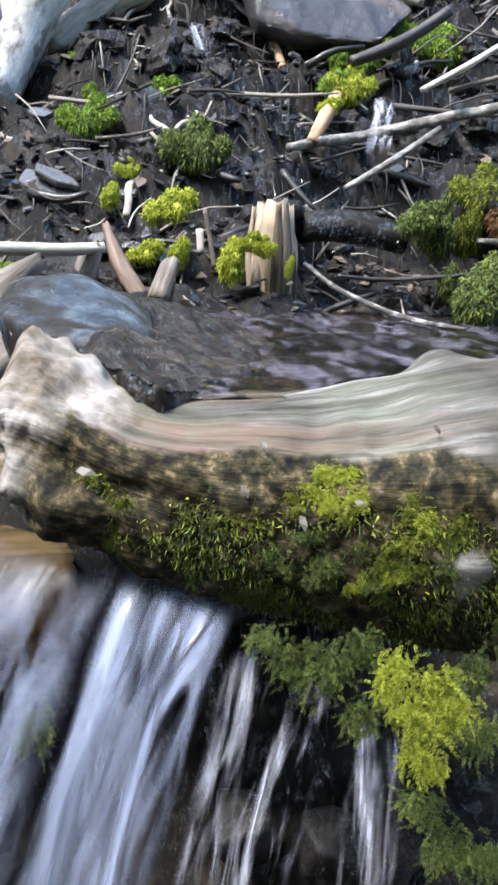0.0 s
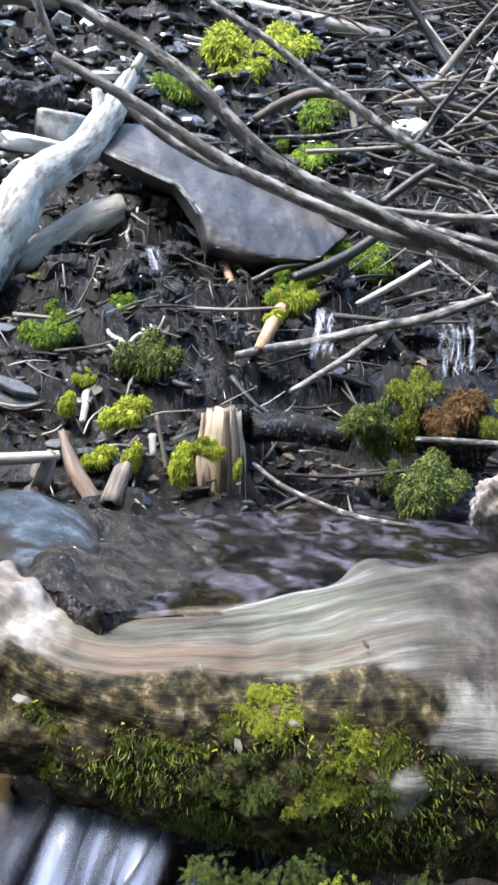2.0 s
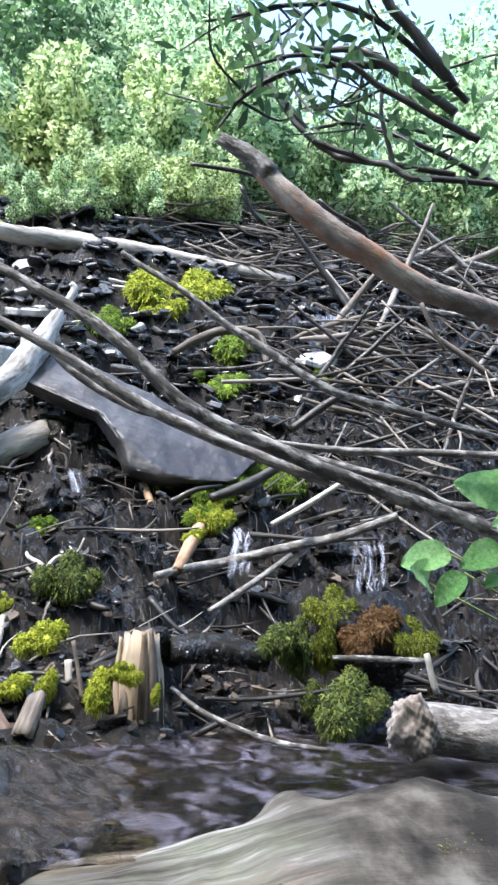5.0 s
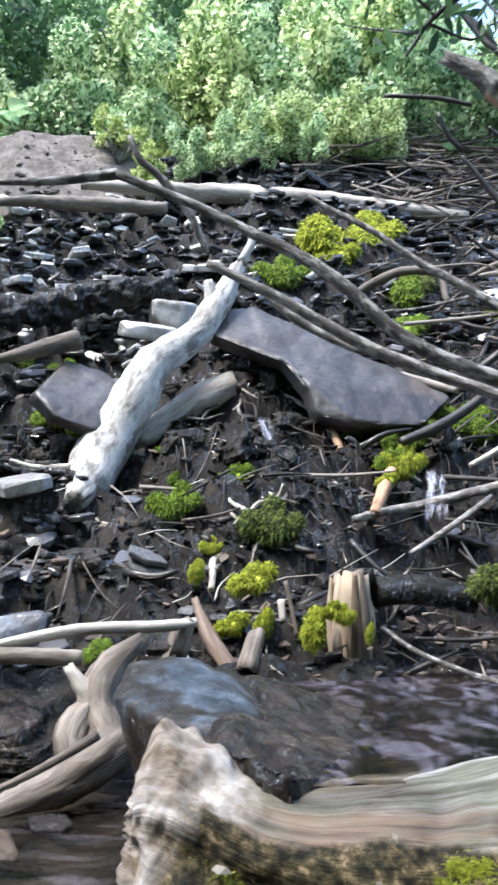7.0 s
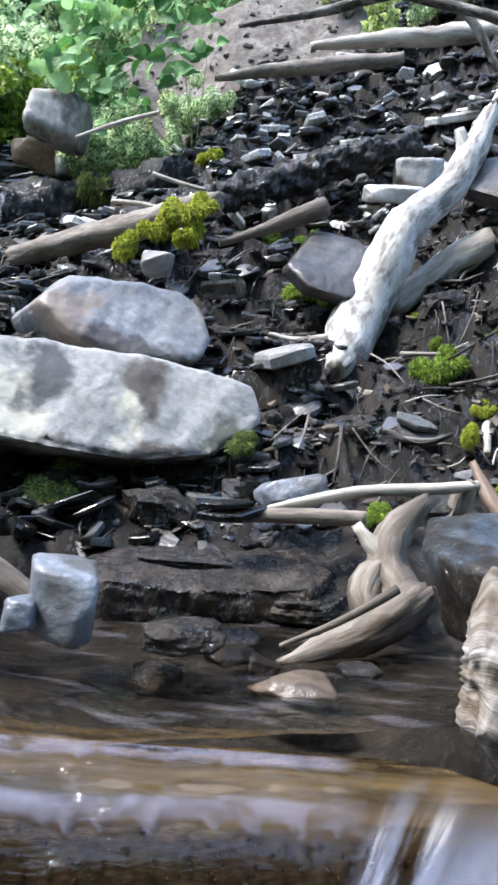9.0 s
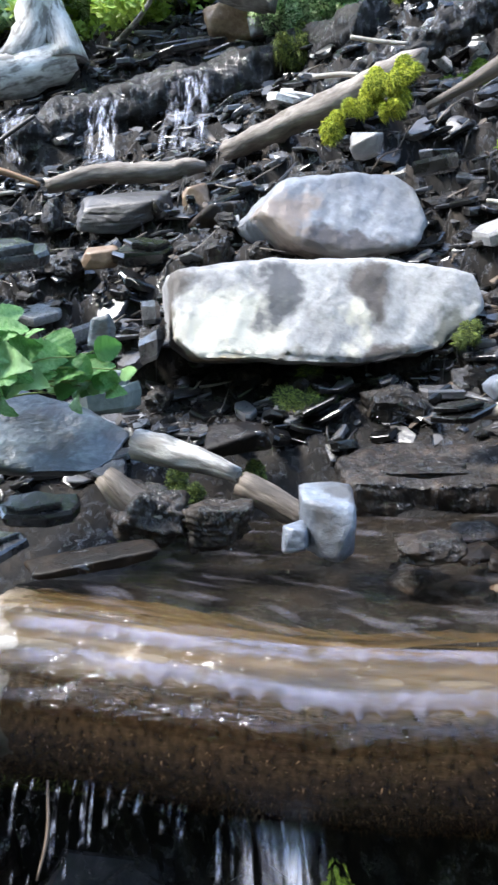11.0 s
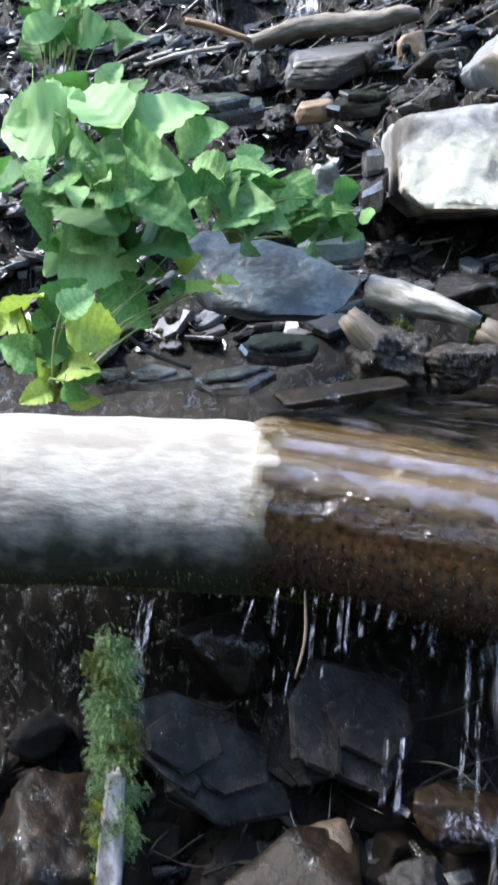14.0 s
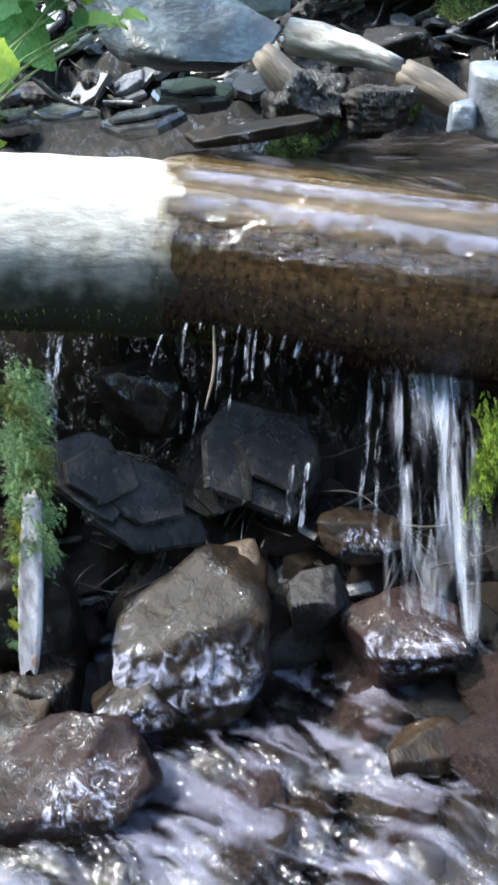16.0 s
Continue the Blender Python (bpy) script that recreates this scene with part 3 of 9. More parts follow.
def falling_water(name, cover, white, fine=55.0, along=3.0, most=0.9):
    """Veils of water: soft broad folds and finer white streaks along the fall, thinning out towards the edges of a sheet."""
    m = bpy.data.materials.new(name)
    m.use_nodes = True
    nodes, link = m.node_tree.nodes, m.node_tree.links.new
    b, out = nodes["Principled BSDF"], nodes["Material Output"]
    b.inputs["Roughness"].default_value, b.inputs["IOR"].default_value = 0.25, 1.33
    tc = nodes.new("ShaderNodeTexCoord")

    def streak(across, down, detail):
        mp, n = nodes.new("ShaderNodeMapping"), nodes.new("ShaderNodeTexNoise")
        mp.inputs["Scale"].default_value = (across, down, 1)
        n.inputs["Scale"].default_value, n.inputs["Detail"].default_value, n.inputs["Distortion"].default_value = 1, detail, 0.9
        link(tc.outputs["UV"], mp.inputs["Vector"])
        link(mp.outputs[0], n.inputs["Vector"])
        return n.outputs["Fac"]

    def spread(value, lo, hi, most):
        r = nodes.new("ShaderNodeMapRange")
        r.interpolation_type = "SMOOTHSTEP"
        link(value, r.inputs["Value"])
        r.inputs["From Min"].default_value, r.inputs["From Max"].default_value, r.inputs["To Max"].default_value = lo, hi, most
        return r.outputs[0]

    def times(a, c):
        x = nodes.new("ShaderNodeMath")
        x.operation = "MULTIPLY"
        link(a, x.inputs[0])
        link(c, x.inputs[1])
        return x.outputs[0]
    broad, thin = streak(fine * .3, along * .5, 3), streak(fine, along, 4)
    mean = nodes.new("ShaderNodeMath")
    mean.operation = "MULTIPLY_ADD"
    link(thin, mean.inputs[0])
    mean.inputs[1].default_value = 0.5
    half = nodes.new("ShaderNodeMath")
    half.operation = "MULTIPLY"
    link(broad, half.inputs[0])
    half.inputs[1].default_value = 0.5
    link(half.outputs[0], mean.inputs[2])
    edge, sep = nodes.new("ShaderNodeUVMap"), nodes.new("ShaderNodeSeparateXYZ")
    edge.uv_map = "Edge"
    link(edge.outputs[0], sep.inputs[0])
    alpha = times(spread(mean.outputs[0], 0.62 - cover * 0.4, 0.82 - cover * 0.4, most), times(spread(sep.outputs["X"], 0, 1, 1), spread(sep.outputs["Y"], 0, 1, 1)))
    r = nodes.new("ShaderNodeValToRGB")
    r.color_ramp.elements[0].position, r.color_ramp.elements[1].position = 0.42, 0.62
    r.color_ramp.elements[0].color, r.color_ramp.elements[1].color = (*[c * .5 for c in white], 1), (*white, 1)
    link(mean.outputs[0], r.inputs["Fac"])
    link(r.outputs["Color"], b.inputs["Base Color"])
    tr, mix = nodes.new("ShaderNodeBsdfTransparent"), nodes.new("ShaderNodeMixShader")
    link(alpha, mix.inputs[0])
    link(tr.outputs[0], mix.inputs[1])
    link(b.outputs[0], mix.inputs[2])
    link(mix.outputs[0], out.inputs["Surface"])
    bp = nodes.new("ShaderNodeBump")
    bp.inputs["Strength"].default_value, bp.inputs["Distance"].default_value = 0.5, 0.01
    link(mean.outputs[0], bp.inputs["Height"])
    link(bp.outputs[0], b.inputs["Normal"])
    return m


M_fall = falling_water("falling_water", 0.48, (0.23, 0.26, 0.36), 36, 4.5, 0.78)
# lilac sky sheen of the ripples, painted as diffuse colour
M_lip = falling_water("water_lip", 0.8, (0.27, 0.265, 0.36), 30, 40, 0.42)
M_drip = falling_water("dripping_water", 0.42, (0.33, 0.35, 0.43), 150, 34, 0.62)
# lilac highlights on wet stone, put into the film as pale streaks
M_slide = falling_water("sliding_water", 0.4, (0.36, 0.36, 0.47), 75, 30, 0.7)
M_thinfall = falling_water("thin_falling_water", 0.32, (0.55, 0.57, 0.68), 60, 6, 0.55)


# ---- mesh helpers ----
def mesh_object(name, verts, faces, mat, parent=None, label="", smooth=True, uvs=None, origin=(0, 0, 0)):
    me = bpy.data.meshes.new(name)
    o = np.asarray(origin, float)
    me.from_pydata([tuple(v) for v in (np.asarray(verts, float) - o)], [], faces)
    if smooth:
        me.polygons.foreach_set("use_smooth", [True] * len(me.polygons))
    if uvs is not None:
        layer = me.uv_layers.new(name="UVMap")
        idx = np.empty(len(me.loops), dtype=np.int64)
        me.loops.foreach_get("vertex_index", idx)
        layer.data.foreach_set("uv", np.asarray(uvs, float)[idx].ravel())
    me.materials.append(mat)
    ob = new(name, me)
    ob.location = o
    if parent:
        ob.parent = parent
        ob.matrix_parent_inverse = Matrix.Translation(-Vector(parent.location))
    if label:
        ob["label"] = label
    return ob


def empty(name, loc):
    ob = new(name)
    ob.location = loc
    return ob


def fbm(p, scale, octaves=4):
    """Cheap smooth noise of an array of points, about -1 to 1."""
    p = np.asarray(p, float) * scale
    out, amp = np.zeros(len(p)), 1.0
    for k in range(octaves):
        a = p @ np.array([[1.7, 0.3, -0.9], [-0.6, 1.5, 0.8], [0.9, -1.1, 1.3]]) * 1.9 ** k + k * 5.3
        out += amp * (np.sin(a[:, 0] + 1.3 * np.sin(a[:, 1])) * np.cos(a[:, 1] * 0.9 + np.sin(a[:, 2])) + 0.4 * np.sin(a[:, 2] * 1.3 + a[:, 0])) / 1.2
        amp *= 0.5
    return out / 1.8


def sphere_mesh(level):
    bm = bmesh.new()
    bmesh.ops.create_icosphere(bm, subdivisions=level, radius=1)
    v = np.array([tuple(x.co) for x in bm.verts])
    f = [tuple(x.index for x in face.verts) for face in bm.faces]
    bm.free()
    return v, f


SPHERES = {n: sphere_mesh(n) for n in (2, 3, 4, 5)}


def rock_shape(seed, size, level=3, facets=11, box=0.0, rough=0.03, sharp=80):
    """A faceted, slightly rounded stone: a soft intersection of random planes; box pushes it towards a slab with flat sides."""
    rng = np.random.default_rng(seed)
    v, f = SPHERES[level]
    n = rng.normal(size=(facets, 3))
    n /= np.linalg.norm(n, axis=1)[:, None]
    dist = rng.uniform(0.62, 1.0, facets)
    if box:
        sides = np.array([[1, 0, 0], [-1, 0, 0], [0, 1, 0], [0, -1, 0], [0, 0, 1], [0, 0, -1]], float) + rng.normal(size=(6, 3)) * 0.16
        sides /= np.linalg.norm(sides, axis=1)[:, None]
        n, dist = np.vstack([n, sides]), np.concatenate([dist * (1 + 0.15 * box), rng.uniform(.68, .82, 6)])
    k = np.maximum(v @ n.T, 1e-3) / dist
    r = (k ** sharp).sum(1) ** (-1 / sharp)
    p = v * r[:, None]
    p *= (1 + rough * fbm(p + seed * 3.1, 3.0, 3) + rough * .5 * fbm(p + seed, 11.0, 3))[:, None]
    return p * np.asarray(size) / 0.85, f


def turn(v, rx=0, ry=0, rz=0):
    return np.asarray(v) @ np.array(Euler([radians(a) for a in (rx, ry, rz)]).to_matrix()).T


def rock(name, loc, size, rot=(0, 0, 0), seed=1, mat=None, level=3, facets=11, box=0.0, rough=0.03, label="", category="rock", group="", parent=None):
    p, f = rock_shape(seed, size, level, facets, box, rough)
    p = turn(p, *rot) + np.asarray(loc)
    ob = mesh_object(name, p, f, mat, origin=loc, smooth=level > 2, parent=parent)
    if parent is None:
        tagged(ob, label, category, group)
    return ob


def plate_shape(seed):
    """A thin broken slate: an uneven outline, a chipped upper edge and a slanting underside."""
    rng = np.random.default_rng(seed)
    n = int(rng.integers(5, 8))
    a = np.sort(np.linspace(0, 2 * np.pi, n, endpoint=False) + rng.uniform(-.32, .32, n))
    out = np.stack([np.cos(a), np.sin(a) * rng.uniform(.5, .8)], 1) * rng.uniform(.75, 1.1, n)[:, None]
    h = rng.uniform(.07, .2)
    tilt = rng.normal(size=2) * .05
    rings = [(out * .93, h), (out, h * .55), (out * rng.uniform(.9, 1.02, n)[:, None], -h * .7), (out * .8, -h)]
    v = np.vstack([np.hstack([o, (z + o @ tilt + rng.normal(size=n) * h * .08)[:, None]]) for o, z in rings])
    f = [tuple(range(n)), tuple(range(4 * n - 1, 3 * n - 1, -1))]
    for k in range(3):
        f += [(k * n + i, (k + 1) * n + i, (k + 1) * n + (i + 1) % n, k * n + (i + 1) % n) for i in range(n)]
    return v, f


def layered_slate(name, loc, size, rot=(0, 0, 0), seed=1, mat=None, level=3, facets=11, box=0.0, rough=0.03, label="", category="rock", group=""):
    """A split slate: two or three thin sheets still lying on one another, each with its own broken edge."""
    rng = np.random.default_rng(seed)
    layers = 2
    shapes = []
    for k in range(layers):
        v, f = plate_shape(seed * 7 + k)
        v = v / np.abs(v).max(0) * [1.08 - .3 * k, 1.08 - .34 * k, .7 - .3 * k]
        v = turn(v, 0, 0, rng.normal() * 9) + [rng.normal() * .16 * k, rng.normal() * .16 * k, -.35 + .8 * k]
        shapes.append((turn(v * np.asarray(size), *rot) + np.asarray(loc), f))
    v, f = merged(shapes)
    return tagged(mesh_object(name, v, f, mat, origin=loc, smooth=False), label, category, group)


def spline(pts, n):
    """Catmull-Rom through the points (any width of row)."""
    p = np.asarray(pts, float)
    q = np.vstack([2 * p[0] - p[1], p, 2 * p[-1] - p[-2]])
    out = []
    for t in np.linspace(0, len(p) - 1 - 1e-9, n):
        i = int(t)
        u = t - i
        a, b, c, d = q[i:i + 4]
        out.append(0.5 * (2 * b + (c - a) * u + (2 * a - 5 * b + 4 * c - d) * u * u + (3 * b - a - 3 * c + d) * u ** 3))
    return np.array(out)


def limb_shape(pts, radii, sides=10, rings=None, rough=0.08, seed=0, gnarl=0.0, ragged=0.0):
    """A tapered, uneven tube through pts; ragged breaks its two ends into splinters. Gives vertices, faces and uvs in metres."""
    rng = np.random.default_rng(seed)
    rows = np.hstack([np.asarray(pts, float), np.asarray(radii, float)[:, None]])
    length = np.linalg.norm(np.diff(rows[:, :3], axis=0), axis=1).sum()
    rings = rings or int(max(6, min(90, length / max(0.012, np.mean(radii) * 0.7))))
    s = spline(rows, rings)
    c, r = s[:, :3].copy(), np.maximum(s[:, 3], 0.0008)
    if gnarl:
        for ax in range(3):
            c[:, ax] += gnarl * fbm(np.stack([np.linspace(0, length * 6, rings), np.full(rings, seed + ax * 7.0), np.zeros(rings)], 1), 1.0, 3)
    t = np.gradient(c, axis=0)
    t /= np.linalg.norm(t, axis=1)[:, None]
    up = np.array([0, 0, 1.0]) if abs(t[0, 2]) < 0.9 else np.array([1.0, 0, 0])
    verts, uvs, along = [], [], 0.0
    ang = np.pi + np.linspace(0, 2 * np.pi, sides, endpoint=False)
    for i in range(rings):
        side = np.cross(t[i], up)
        side /= np.linalg.norm(side)
        up = np.cross(side, t[i])
        if i:
            along += np.linalg.norm(c[i] - c[i - 1])
        ring = c[i] + r[i] * (np.cos(ang)[:, None] * side + np.sin(ang)[:, None] * up)
        verts.append(ring)
        uvs.append(np.stack([(ang - np.pi) * np.mean(radii), np.full(sides, along)], 1))
    verts, uvs = np.array(verts), np.vstack(uvs)
    flat = verts.reshape(-1, 3)
    disp = fbm(flat + seed, 2.0 / max(0.02, np.mean(radii)), 3) * rough
    if sides >= 14:
        round_it = np.tile(ang, rings)
        disp = disp + .55 * rough * fbm(np.stack([np.cos(round_it) * 3.2, np.sin(round_it) * 3.2, uvs[:, 1] / max(.02, np.mean(radii)) * .35 + seed], 1), 1.0, 3)
    disp = disp.reshape(rings, sides)
    verts = c[:, None] + (verts - c[:, None]) * (1 + disp)[:, :, None]
    if ragged:
        verts[0] -= t[0] * (rng.uniform(0, ragged, sides))[:, None]
        verts[-1] += t[-1] * (rng.uniform(0, ragged, sides))[:, None]
    faces = []
    for i in range(rings - 1):
        for j in range(sides):
            k = (j + 1) % sides
            faces.append((i * sides + j, i * sides + k, (i + 1) * sides + k, (i + 1) * sides + j))
    v = verts.reshape(-1, 3)
    n = len(v)
    v = np.vstack([v, c[0] + t[0] * r[0] * 0.1, c[-1] - t[-1] * r[-1] * 0.1])
    uvs = np.vstack([uvs, [[0, 0]], [[0, along]]])
    for j in range(sides):
        k = (j + 1) % sides
        faces.append((n, k, j))
        faces.append((n + 1, (rings - 1) * sides + j, (rings - 1) * sides + k))
    return v, faces, uvs


def limb(name, pts, radii, mat, label="", category="branch", group="", parent=None, sides=10, rings=None, rough=0.08, seed=0, gnarl=0.0, ragged=0.0):
    v, f, uv = limb_shape(pts, radii, sides, rings, rough, seed, gnarl, ragged)
    ob = mesh_object(name, v, f, mat, parent=parent, uvs=uv, origin=pts[0])
    if parent is None:
        tagged(ob, label, category, group)
    elif label:
        ob["label"] = label
    return ob


def merged(shapes):
    vs, fs, n = [], [], 0
    for v, f in shapes:
        vs.append(v)
        fs += [tuple(i + n for i in face) for face in f]
        n += len(v)
    return np.vstack(vs), fs


# ---- the lie of the land ----
LX, LY, LC = [-8, -2.2, -1.2, -.5, 0, 1, 3, 9], [-3.2, -.02, .70, 1.0, 1.05, 1.25, 1.6, 2.4], [.83, .83, .83, .88, .95, .97, .98, .98]
SL, ZL = [0,.55,1.0,1.42,1.82,2.45,3.3,4.3,5.2,7,12], [.70,.72,.92,1.2,1.5,1.75,2.2,2.95,3.6,4.6,7.0]
SR, ZR = [0,.8,1.05,1.31,1.6,1.96,2.26,2.63,3.0,3.3,3.9,4.5,5.5,7,12], [.84,.88,1.0,1.18,1.42,1.62,1.9,2.28,2.68,3.05,3.7,4.35,4.95,5.8,8.5]


def land(x, y, rubble=True):
    x, y = np.atleast_1d(np.asarray(x, float)), np.atleast_1d(np.asarray(y, float))
    s = (y - np.interp(x, LX, LY)) * np.interp(x, LX, LC)
    s = s - .34 * np.clip((x - .34) / .14, 0, 1) * np.clip((1.95 - s) / .5, 0, 1) * np.clip(s / .4, 0, 1)
    w = np.clip((x + 2.4) / 1.2, 0, 1)
    w = w * w * (3 - 2 * w)
    z = (1 - w) * np.interp(s, SL, ZL) + w * np.interp(s, SR, ZR)
    z = np.where(s > 12, z + (s - 12) * .12, z)
    pb = np.clip((x + .3) / .35, 0, 1)
    bed = .69 + .17 * pb * pb * (3 - 2 * pb)
    t = np.clip((s - .45) / .55, 0, 1)
    t = t * t * (3 - 2 * t)
    z = bed * (1 - t) + np.maximum(z, bed) * t
    if rubble:
        q = z / .17 + .9 * fbm(np.stack([x, y, 0 * x], 1), 1.1, 2)
        fr = q - np.floor(q)
        st = np.clip((fr - .4) / .22, 0, 1)
        z = z + np.clip((s - .9) / .4, 0, 1) * np.clip((7 - s) / 2, 0, 1) * .95 * .17 * (st * st * (3 - 2 * st) - fr)
    k = np.clip((s - .05) / .14, 0, 1)
    low = np.interp(s, [-.75, -.4, -.15, .05, .12], [-.08, -.02, .1, .26, .34]) + np.maximum(0, -s - 3) * .3
    z = z * k + (1 - k) * low
    if rubble:
        p = np.stack([x, y, 0 * x], 1)
        amp = np.interp(s, [-.2, .3, .9, 1.5, 6, 20], [.05, .012, .04, .085, .1, .3])
        z = z + amp * fbm(p, 3.0, 3) + np.minimum(amp, .06) * 1.5 * (np.abs(fbm(p + 9, 13.0, 3)) - .3)
    return z


def ground_z(x, y):
    return float(land(x, y)[0])


def axis(lo, hi, step, far):
    mid = np.arange(lo, hi, step)
    grow = np.cumsum(step * 1.25 ** np.arange(1, 60))
    grow = grow[grow < far]
    return np.concatenate([lo - grow[::-1], mid, hi + grow])


def build_ground():
    xs, ys = axis(-5.5, 4.0, 0.03, 320), axis(-0.6, 6.6, 0.03, 320)
    X, Y = np.meshgrid(xs, ys)
    Z = land(X.ravel(), Y.ravel())
    Z = np.minimum(Z, 60)
    nx, ny = len(xs), len(ys)
    v = np.stack([X.ravel(), Y.ravel(), Z], 1)
    i = np.arange(nx * ny).reshape(ny, nx)
    f = np.stack([i[:-1, :-1], i[:-1, 1:], i[1:, 1:], i[1:, :-1]], -1).reshape(-1, 4)
    ob = mesh_object("ground", v, [tuple(q) for q in f.tolist()], M_soil)
    return tagged(ob, "dark wet soil and rubble of a steep creek bank", "ground", kind="structure")


build_ground()


# ---- water ----


def creek():
    """The creek below the logs, from far upstream to far downstream."""
    xs = np.concatenate([np.linspace(-14, -2.6, 90), np.linspace(-2.55, 2.2, 200), np.linspace(2.25, 14, 90)])
    nu, nv = len(xs), 90
    u, w = np.meshgrid(np.arange(nu), np.linspace(0, 1, nv))
    x, w = xs[u.ravel()], w.ravel()
    y = np.interp(x, LX, LY) - 3.4 + 3.42 * w
    p = np.stack([x, y, .03 + .02 * w], 1)
    p[:, 2] += .03 * fbm(p, 14, 3)
    i = np.arange(nu * nv).reshape(nv, nu)
    f = np.stack([i[:-1, :-1], i[:-1, 1:], i[1:, 1:], i[1:, :-1]], -1).reshape(-1, 4)
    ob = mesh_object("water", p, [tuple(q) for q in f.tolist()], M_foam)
    ob.visible_shadow = False
    return tagged(ob, "fast shallow creek water over brown stones", "water", kind="structure")


creek()


# ---- fitted places ----
RIGHT_LOG = [(-0.121, 1.096, 0.877), (-0.079, 1.091, 0.874), (0.045, 1.069, 0.829), (0.172, 1.073, 0.809), (0.327, 1.090, 0.807), (0.494, 1.116, 0.803), (0.908, 1.187, 0.773)]
LEFT_LOG = [(-1.732, 0.243, 0.852), (-1.476, 0.474, 0.794), (-1.141, 0.767, 0.715), (-0.677, 0.941, 0.633), (-0.356, 1.098, 0.587), (-0.096, 1.222, 0.557)]
KNOB = (0.420, 1.221, 1.017)
LOG_TIP = (-0.074, 1.093, 0.962)
STUMP = (0.306, 2.266, 0.950), (0.296, 2.250, 1.183)
FALL_A = [(-0.774, 0.817, 0.556), (-0.641, 0.891, 0.535)], [(-0.650, 0.580, 0.140), (-0.490, 0.640, 0.110)]
FALL_B = [(-0.213, 1.088, 0.739), (-0.136, 1.058, 0.769), (0.045, 1.006, 0.748)], [(-0.350, 0.835, 0.240), (-0.265, 0.830, 0.245), (-0.085, 0.820, 0.260)]
FALL_C = [(0.034, 1.025, 0.739), (0.179, 1.004, 0.708)], [(-0.105, 0.838, 0.250), (0.055, 0.828, 0.260)]
FALL_D = [(0.170, 1.033, 0.658), (0.304, 1.005, 0.596)], [(0.085, 0.860, 0.225), (0.215, 0.850, 0.235)]
FALL_E = [(0.299, 0.998, 0.565), (0.392, 0.984, 0.545)], [(0.277, 0.870, 0.232), (0.372, 0.863, 0.239)]
CASC_1 = [(-3.565, 3.380, 2.455), (-3.419, 3.435, 2.442)], [(-3.271, 2.962, 2.075), (-3.142, 2.973, 2.051)]
CASC_2 = [(-3.152, 3.568, 2.438), (-3.001, 3.688, 2.459)], [(-2.835, 3.051, 2.010), (-2.645, 3.101, 1.990)]
CASC_3 = [(-2.809, 3.832, 2.487), (-2.686, 4.069, 2.588)], [(-2.485, 3.184, 1.989), (-2.164, 3.161, 1.926)]
TRICKLE_1 = [(1.400, 4.945, 3.320), (1.887, 5.131, 3.437)], [(1.400, 4.701, 3.060), (1.679, 4.649, 2.950)]
TRICKLE_2 = [(0.029, 3.295, 1.818), (0.082, 3.310, 1.826)], [(0.075, 3.015, 1.582), (0.124, 3.041, 1.589)]
TRICKLE_3 = [(0.701, 3.175, 1.618), (0.782, 3.198, 1.626)], [(0.614, 2.748, 1.384), (0.694, 2.771, 1.390)]
TRICKLE_4 = [(1.216, 3.252, 1.609), (1.409, 3.337, 1.655)], [(1.073, 2.788, 1.350), (1.222, 2.813, 1.351)]
TRICKLE_5 = [(1.383, 2.404, 1.041), (1.450, 2.421, 1.042)], [(1.224, 2.134, 0.908), (1.328, 2.154, 0.907)]
TRICKLE_6 = [(0.035, 3.312, 1.830), (0.094, 3.331, 1.836)], [(0.060, 3.017, 1.582), (0.113, 3.037, 1.586)]
DRIPS = [((-1.224, 0.478, 0.654), (-1.185, 0.409, 0.533), 0.0039),
         ((-1.213, 0.481, 0.639), (-1.166, 0.393, 0.468), 0.0030),
         ((-1.224, 0.437, 0.574), (-1.183, 0.365, 0.445), 0.0034),
         ((-1.082, 0.594, 0.618), (-1.058, 0.550, 0.574), 0.0015),
         ((-1.053, 0.628, 0.631), (-1.029, 0.580, 0.578), 0.0020),
         ((-1.002, 0.670, 0.619), (-0.971, 0.603, 0.516), 0.0020),
         ((-0.969, 0.699, 0.613), (-0.942, 0.641, 0.537), 0.0030),
         ((-0.940, 0.721, 0.604), (-0.919, 0.675, 0.560), 0.0025),
         ((-0.894, 0.764, 0.601), (-0.875, 0.719, 0.566), 0.0034),
         ((-0.870, 0.783, 0.593), (-0.847, 0.728, 0.531), 0.0025),
         ((-0.851, 0.799, 0.590), (-0.829, 0.744, 0.528), 0.0025),
         ((-0.798, 0.833, 0.559), (-0.751, 0.716, 0.331), 0.0039),
         ((-0.781, 0.760, 0.385), (-0.752, 0.688, 0.278), 0.0030),
         ((-0.877, 0.663, 0.374), (-0.851, 0.602, 0.294), 0.0039),
         ((-1.038, 0.588, 0.526), (-1.013, 0.539, 0.470), 0.0015)]
POST = [(-1.260, 0.403, 0.603), (-1.219, 0.334, 0.450), (-1.176, 0.282, 0.328)], [(-1.168, 0.312, 0.428), (-1.144, 0.247, 0.287), (-1.121, 0.183, 0.149)]
ORANGE_ROOT = [(-1.027, 0.666, 0.626), (-1.009, 0.632, 0.557), (-1.012, 0.597, 0.494)]
